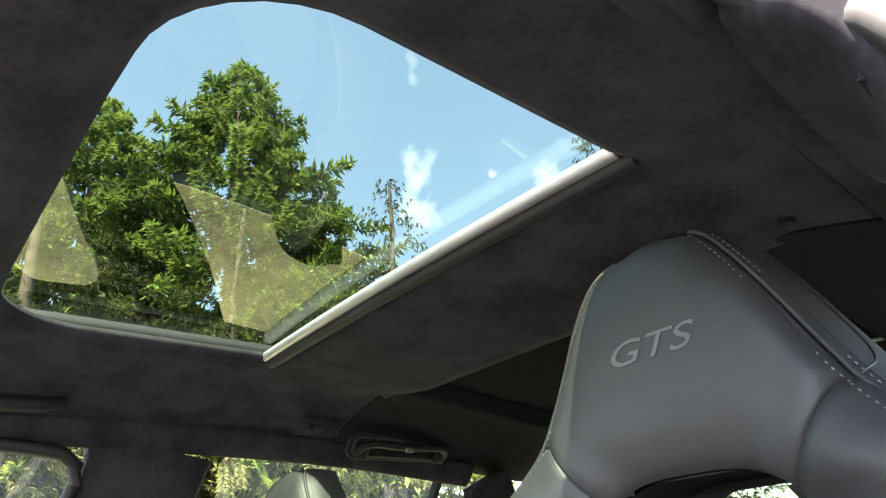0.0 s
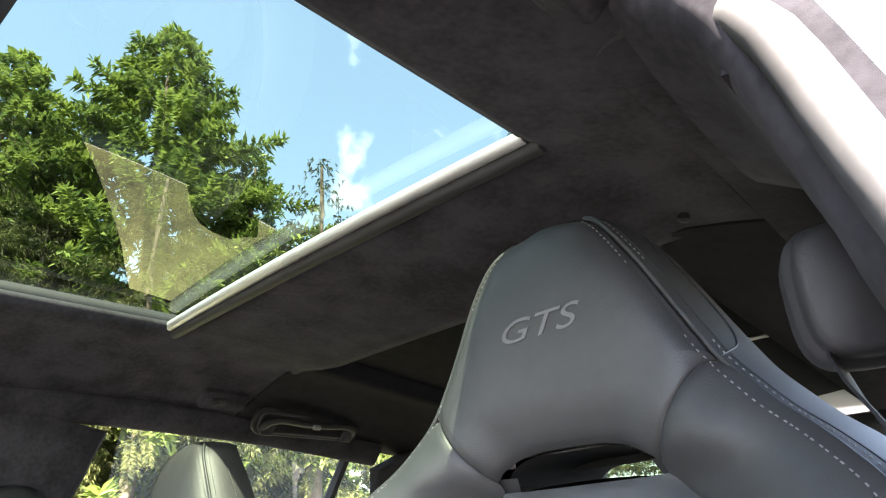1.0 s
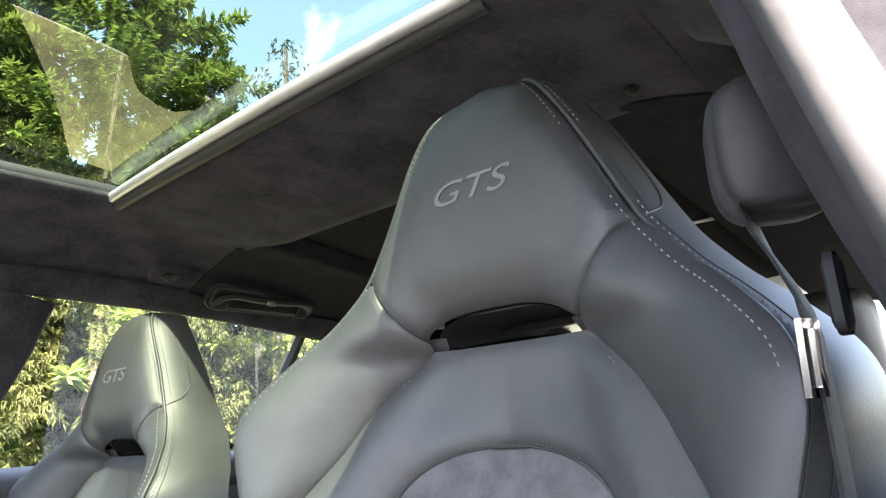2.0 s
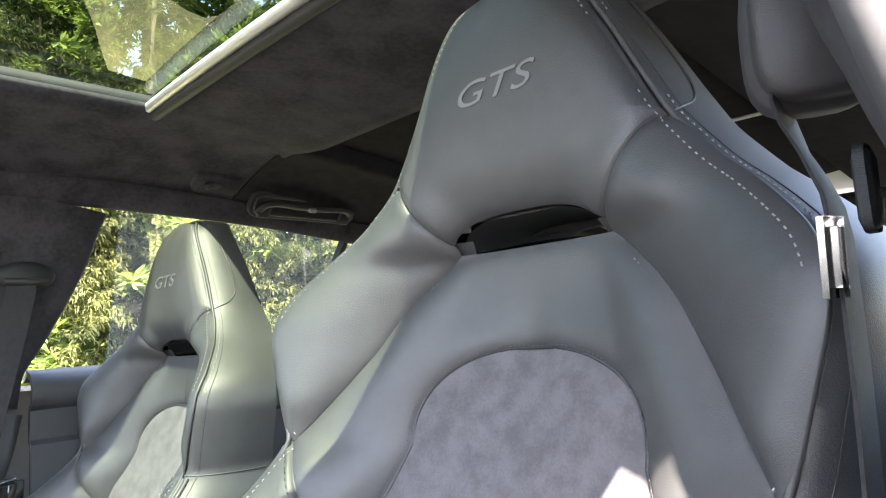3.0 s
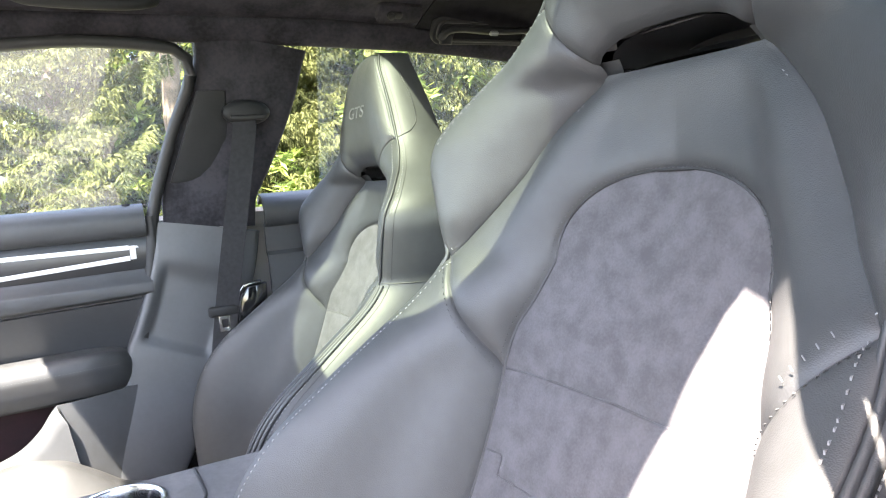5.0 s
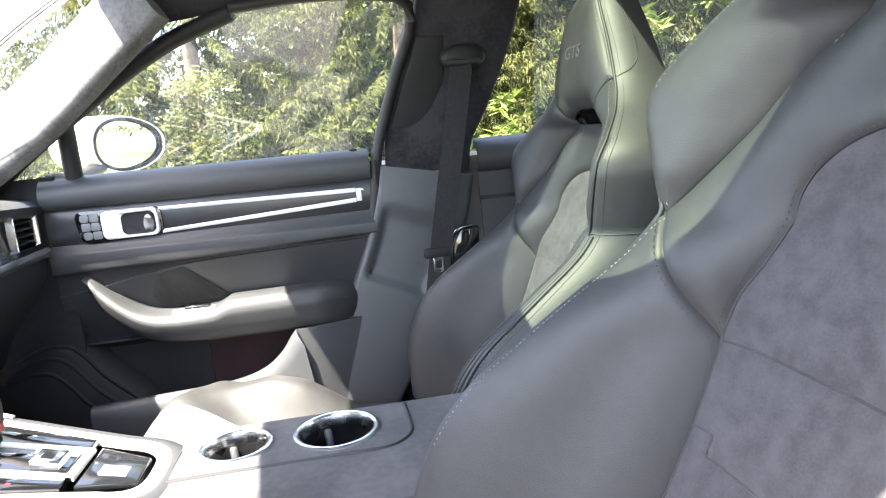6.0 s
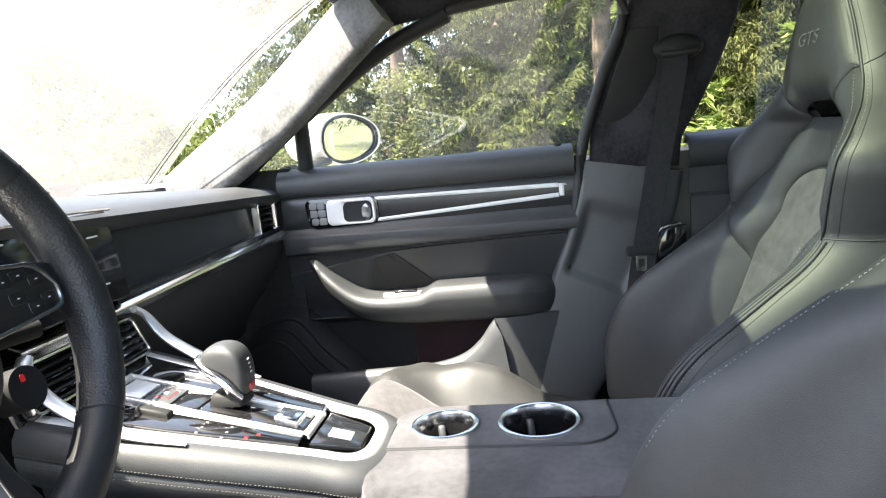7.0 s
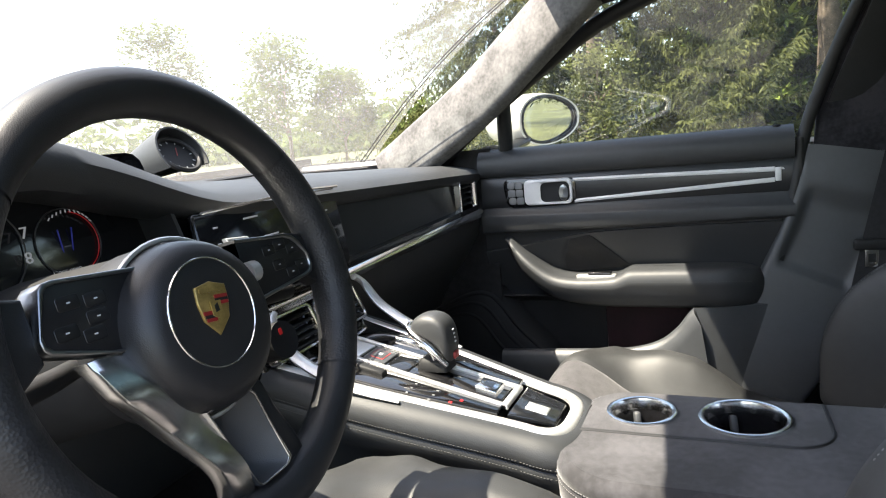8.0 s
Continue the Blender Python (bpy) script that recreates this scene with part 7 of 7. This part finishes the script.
for s in (-1, 1):
    h = thing("grab_handle", "folded black grab handle with a coat hook on the roof rail", "handle", (s * 0.555, -0.77, 1.24), "grab handles")
    Mg = Matrix(((0.0, s * 0.62, s * -0.78, s * 0.556), (1, 0, 0, -0.775), (0.0, -0.78, -0.62, 1.247), (0, 0, 0, 1)))
    own(part("backing", plate(round_rect(0.280, 0.066, 0.024, 6), Mg, 0.012, 0.003), PLASTIC, label="black rounded housing"), h)
    own(part("recess", ring_plate(round_rect(0.262, 0.050, 0.018, 6), round_rect(0.246, 0.036, 0.012, 6), Mg @ Matrix.Translation((0, 0, 0.002)), 0.004, 0.002), RUBBER, label="black recess rim"), h)
    path = spline([(-0.118, 0.016, 0.004), (-0.112, -0.004, 0.012), (-0.085, -0.014, 0.018), (-0.03, -0.012, 0.020), (0.03, -0.012, 0.020), (0.085, -0.014, 0.018), (0.112, -0.004, 0.012), (0.118, 0.016, 0.004)], 30)
    own(part("grip", tube([Mg @ p for p in path], 0.0105, 12, flat=0.7), PLASTIC, label="smooth black grip"), h)
    for e in (-1, 1):
        b = block((0.030, 0.034, 0.012), (e * 0.106, 0.012, 0.006), 0.005, 2)
        b.transform(Mg)
        own(part("pivot", b, PLASTIC), h)
    b = block((0.020, 0.010, 0.012), (0.006, -0.012, 0.030), 0.003)
    b.transform(Mg)
    own(part("coat_hook", b, KEY_GREY, label="small pale hook"), h)
    lx, ly, zz = (0.528, -0.548, 1.270) if s > 0 else (-0.432, -0.600, 1.318)
    l = thing("reading_lamp", "small rear reading lamp plate with a round hook in the headliner", "lamp", (lx, ly, zz), "reading lamps")
    tilt = 0.62 if s > 0 else 0.30
    cn = math.sqrt(1 - tilt * tilt)
    Ml = Matrix(((0.0, s * cn, s * -tilt, lx), (1, 0, 0, ly), (0.0, -tilt, -cn, zz), (0, 0, 0, 1)))
    own(part("plate", plate(round_rect(0.098, 0.040, 0.008, 4), Ml, 0.012, 0.002), SUEDE_ROOF), l)
    own(part("lens", plate(round_rect(0.034, 0.016, 0.006, 4, 0.012, 0.0), Ml @ Matrix.Translation((0, 0, 0.003)), 0.005, 0.001), PLASTIC, label="dark lens"), l)
    b = tube([(0.022, -0.002, 0.002), (0.022, -0.002, 0.010), (0.022, -0.002, 0.013)], [0.006, 0.008, 0.005], 12)
    b.transform(Ml)
    own(part("hook", b, PLASTIC, label="small round hook"), l)
fh = thing("front_grab_handle", "folded black grab handle over the passenger door", "handle", (0.53, 0.0, 1.28))
own(part("grip", tube(spline([(0.560, 0.13, 1.290), (0.535, 0.11, 1.277), (0.528, 0.05, 1.272), (0.528, -0.03, 1.272), (0.535, -0.065, 1.277), (0.560, -0.085, 1.288)], 20), 0.011, 10), PLASTIC), fh)
own(part("backing", block((0.03, 0.23, 0.03), (0.565, 0.02, 1.296), 0.010, 2, Euler((0, radians(40), 0)).to_matrix()), PLASTIC), fh)


# ---- outside: lawn, spruces beside the car, open field with young trees ahead ----
rows = []
for i in range(61):
    r = 1.5 * (1.16 ** i)
    rows.append([Vector((r * math.cos(a), r * math.sin(a), 0.10 * math.sin(r * 0.35 + 2 * a) * min(1, r / 12) * (1 if r < 200 else 0) - 0.02)) for a in (2 * math.pi * k / 72 for k in range(72))])
bm = grid_mesh(rows, closed=True)
bm.faces.new([v for v in list(bm.verts)[:72]])
tagged(part("ground", bm, GRASS), "sunlit lawn of uneven green", "ground", kind="structure")


# unseen strip of dark ground, added to lower the cabin's light from the left
rows = [[Vector((x + 0.5 * math.sin(y * 0.4), y, 0.10)) for x in np.linspace(-7.0, 1.1, 12)] for y in np.linspace(-14, 30, 45)]
tagged(part("driveway", grid_mesh(rows, thick=-0.12), DARK_GROUND), "unseen dark ground under the car, added to cut bounced light", "driveway", kind="structure")


def twig_mesh(rng, n_whorl, height, spread, droop, density, mat_size, sprays, thin, fall):
    """Needle sprays of a spruce as thin blades: vertices and faces for one joined crown."""
    verts, faces = [], []
    for w in range(n_whorl):
        k = (w + rng.random() * 0.8) / n_whorl
        z0 = height * (0.04 + 0.95 * k)
        reach = spread * (1 - k) ** 0.85 * (0.75 + 0.45 * rng.random()) + 0.15
        nb = max(4, int(9 * (1 - 0.5 * k)))
        a0 = rng.random() * 6.28
        for b in range(nb):
            a = a0 + 6.28 * b / nb + rng.gauss(0, 0.2)
            ln = reach * (0.7 + 0.45 * rng.random())
            ca, sa = math.cos(a), math.sin(a)
            m = max(3, int(ln * density * (1.0 if z0 < 4.6 or fall < 0.5 else 0.35)))
            for t in range(m):
                f = (t + rng.random()) / m
                f = 0.40 + 0.60 * f
                rr = ln * f
                z = z0 + 0.10 * rr - droop * ln * f * f + 0.04 * rng.gauss(0, 1)
                px, py = ca * rr, sa * rr
                for q in range(sprays):
                    side = rng.choice((-1, 1)) * (0.5 + 0.9 * rng.random())
                    da = a + side
                    sl = mat_size * (0.6 + 0.9 * rng.random()) * (1.15 - 0.5 * f)
                    dz = -sl * (fall + 0.75 * rng.gauss(0, 0.6))
                    ex, ey, ez = px + math.cos(da) * sl, py + math.sin(da) * sl, z + dz
                    wx, wy = -math.sin(da) * sl * thin, math.cos(da) * sl * thin
                    tw = rng.gauss(0, 0.08) * sl
                    i = len(verts)
                    mx, my, mz = (px + ex) / 2, (py + ey) / 2, (z + ez) / 2 + 0.05 * sl
                    verts += [(px, py, z), (mx + wx, my + wy, mz + tw), (ex, ey, ez), (mx - wx, my - wy, mz - tw)]
                    faces.append((i, i + 1, i + 2, i + 3))
    return verts, faces


def mesh_of(name, verts, faces, mat):
    me = bpy.data.meshes.new(name)
    me.from_pydata(verts, [], faces)
    me.materials.append(mat)
    return me


def trunk_mesh(height, r0, rng, limbs=0, reach=1.0):
    pts = [(0.04 * math.sin(k * 1.3), 0.04 * math.cos(k * 0.9), height * k / 8) for k in range(9)]
    bm = tube(pts, [r0 * (1.25 - 0.2 * min(k, 1)) * (1 - k / 9.5) for k in range(9)], 9)
    for i in range(limbs):
        z = height * (0.25 + 0.6 * (i + rng.random()) / limbs)
        a = rng.random() * 6.28
        ln = reach * (0.6 + 0.6 * rng.random()) * (1.1 - 0.6 * z / height)
        d = Vector((math.cos(a), math.sin(a), 0.75))
        q = [Vector((0, 0, z)) + d * ln * f + Vector((0, 0, 0.25 * ln * f * f)) for f in (0, 0.35, 0.7, 1.0)]
        tube(q, [r0 * 0.33, r0 * 0.24, r0 * 0.14, r0 * 0.05], 5, bm=bm)
    return bm


def spruce(label, seed, height, spread, at, whorls, density=9.0, blade=0.24, mat=None, sprays=7, thin=0.055, fall=0.75):
    rng = random.Random(seed)
    t = thing("spruce_tree", label, "tree", at, "spruces beside the car")
    part("trunk", trunk_mesh(height * 0.97, 0.02 * height, rng), BARK, t)
    v, f = twig_mesh(rng, whorls, height, spread, 0.30 if fall > 0.5 else 0.10, density, blade, sprays, thin, fall)
    ob = new("crown", mesh_of("crown", v, f, mat or SPRUCE))
    ob.parent = t
    return t


def az(deg, dist, z=0.0):
    a = radians(deg)
    return (-0.7 + dist * math.sin(a), 0.05 + dist * math.cos(a), z)


# tall trees that rise over the glass roof
spruce("tall bright green conifer with a pointed crown", 1, 12.2, 5.6, az(111.5, 12.9), 84, 12.0, 0.21, CONIFER, 9, 0.15, 0.1)
spruce("tall bright green conifer with a pointed crown", 2, 10.2, 4.6, az(99.5, 12.6), 68, 12.0, 0.21, CONIFER, 9, 0.15, 0.1)
spruce("slender conifer with a thin top", 3, 8.8, 3.0, az(120, 12.6), 54, 18.0, 0.13, CONIFER, 9, 0.15, 0.1)
spruce("tall conifer behind the car", 4, 12.0, 3.0, az(148, 14.0), 50, 16.0, 0.10, None, 9, 0.10, 0.4)
# the dense row beside the car
base_tree = spruce("dense drooping spruce with sunlit yellow-green tips", 5, 7.2, 2.7, az(96, 8.4), 52, 24.0, 0.068, None, 12, 0.090)
second = spruce("dense drooping spruce with sunlit yellow-green tips", 6, 6.2, 2.5, az(79, 8.8), 50, 24.0, 0.068, None, 12, 0.090)
bpy.context.view_layer.update()
for k, (deg, dist, turn, src) in enumerate(((112, 8.8, 70, 1), (126, 9.6, 140, 0), (88, 10.6, 200, 0), (71.5, 10.4, 260, 1), (104, 11.0, 310, 1))):
    copy_thing(second if src else base_tree, pose(*az(deg, dist, -0.1), 0, 0, turn))


def leafy(label, seed, height, spread, at, n, size, group="young trees in the field", mat=None):
    rng = random.Random(seed)
    t = thing("young_tree", label, "tree", at, group)
    part("trunk", trunk_mesh(height * 0.85, 0.018 * height, rng, 14, spread), BARK, t)
    v, f = [], []
    for c in range(70):
        a, r, z = rng.random() * 6.28, spread * math.sqrt(rng.random()), height * (0.32 + 0.66 * rng.random())
        shape = math.sqrt(max(0.05, 1 - ((z / height - 0.55) / 0.48) ** 2))
        cx, cy = r * shape * math.cos(a), r * shape * math.sin(a)
        for q in range(n):
            d = Vector((rng.gauss(0, 1), rng.gauss(0, 1), rng.gauss(0, 0.8))) * spread * 0.16
            p = Vector((cx, cy, z)) + d
            ax = Vector((rng.gauss(0, 1), rng.gauss(0, 1), rng.gauss(0, 1))).normalized() * size
            bx = ax.orthogonal().normalized() * size * 0.6
            i = len(v)
            v += [p - ax, p + bx, p + ax, p - bx]
            f.append((i, i + 1, i + 2, i + 3))
    ob = new("crown", mesh_of("crown", v, f, mat or LEAF))
    ob.parent = t
    return t


leafy("young field tree with a thin light green crown", 11, 6.4, 2.1, az(53.5, 34), 60, 0.13)
leafy("young field tree with a thin light green crown", 12, 4.4, 1.6, az(58.0, 33), 60, 0.12)
leafy("young field tree with a thin light green crown", 13, 8.5, 2.4, az(44.5, 42), 55, 0.15)
leafy("low bright green shrub before the spruces", 14, 1.70, 0.42, az(79.5, 6.9), 70, 0.022, "shrubs", SPRUCE)
leafy("low bright green shrub before the spruces", 15, 1.1, 0.6, az(72, 8.0), 70, 0.022, "shrubs", SPRUCE)
# far wood behind the field
rng = random.Random(21)
v, f = [], []
for c in range(1100):
    a = radians(-75 + 175 * rng.random())
    d = 75 + 30 * rng.random()
    h = (2.5 + 5.0 * rng.random()) * (0.6 + 0.4 * math.sin(a * 7) ** 2)
    for q in range(16):
        p = Vector((d * math.sin(a) + rng.gauss(0, 2.2), d * math.cos(a) + rng.gauss(0, 2.2), h * rng.random()))
        ax = Vector((rng.gauss(0, 1), rng.gauss(0, 1), rng.gauss(0, 1))).normalized() * 0.75
        bx = ax.orthogonal().normalized() * 0.5
        i = len(v)
        v += [p - ax, p + bx, p + ax, p - bx]
        f.append((i, i + 1, i + 2, i + 3))
wood = tagged(new("far_wood", mesh_of("far_wood", v, f, LEAF)), "far light green wood edge behind the field", "trees", kind="stuff")
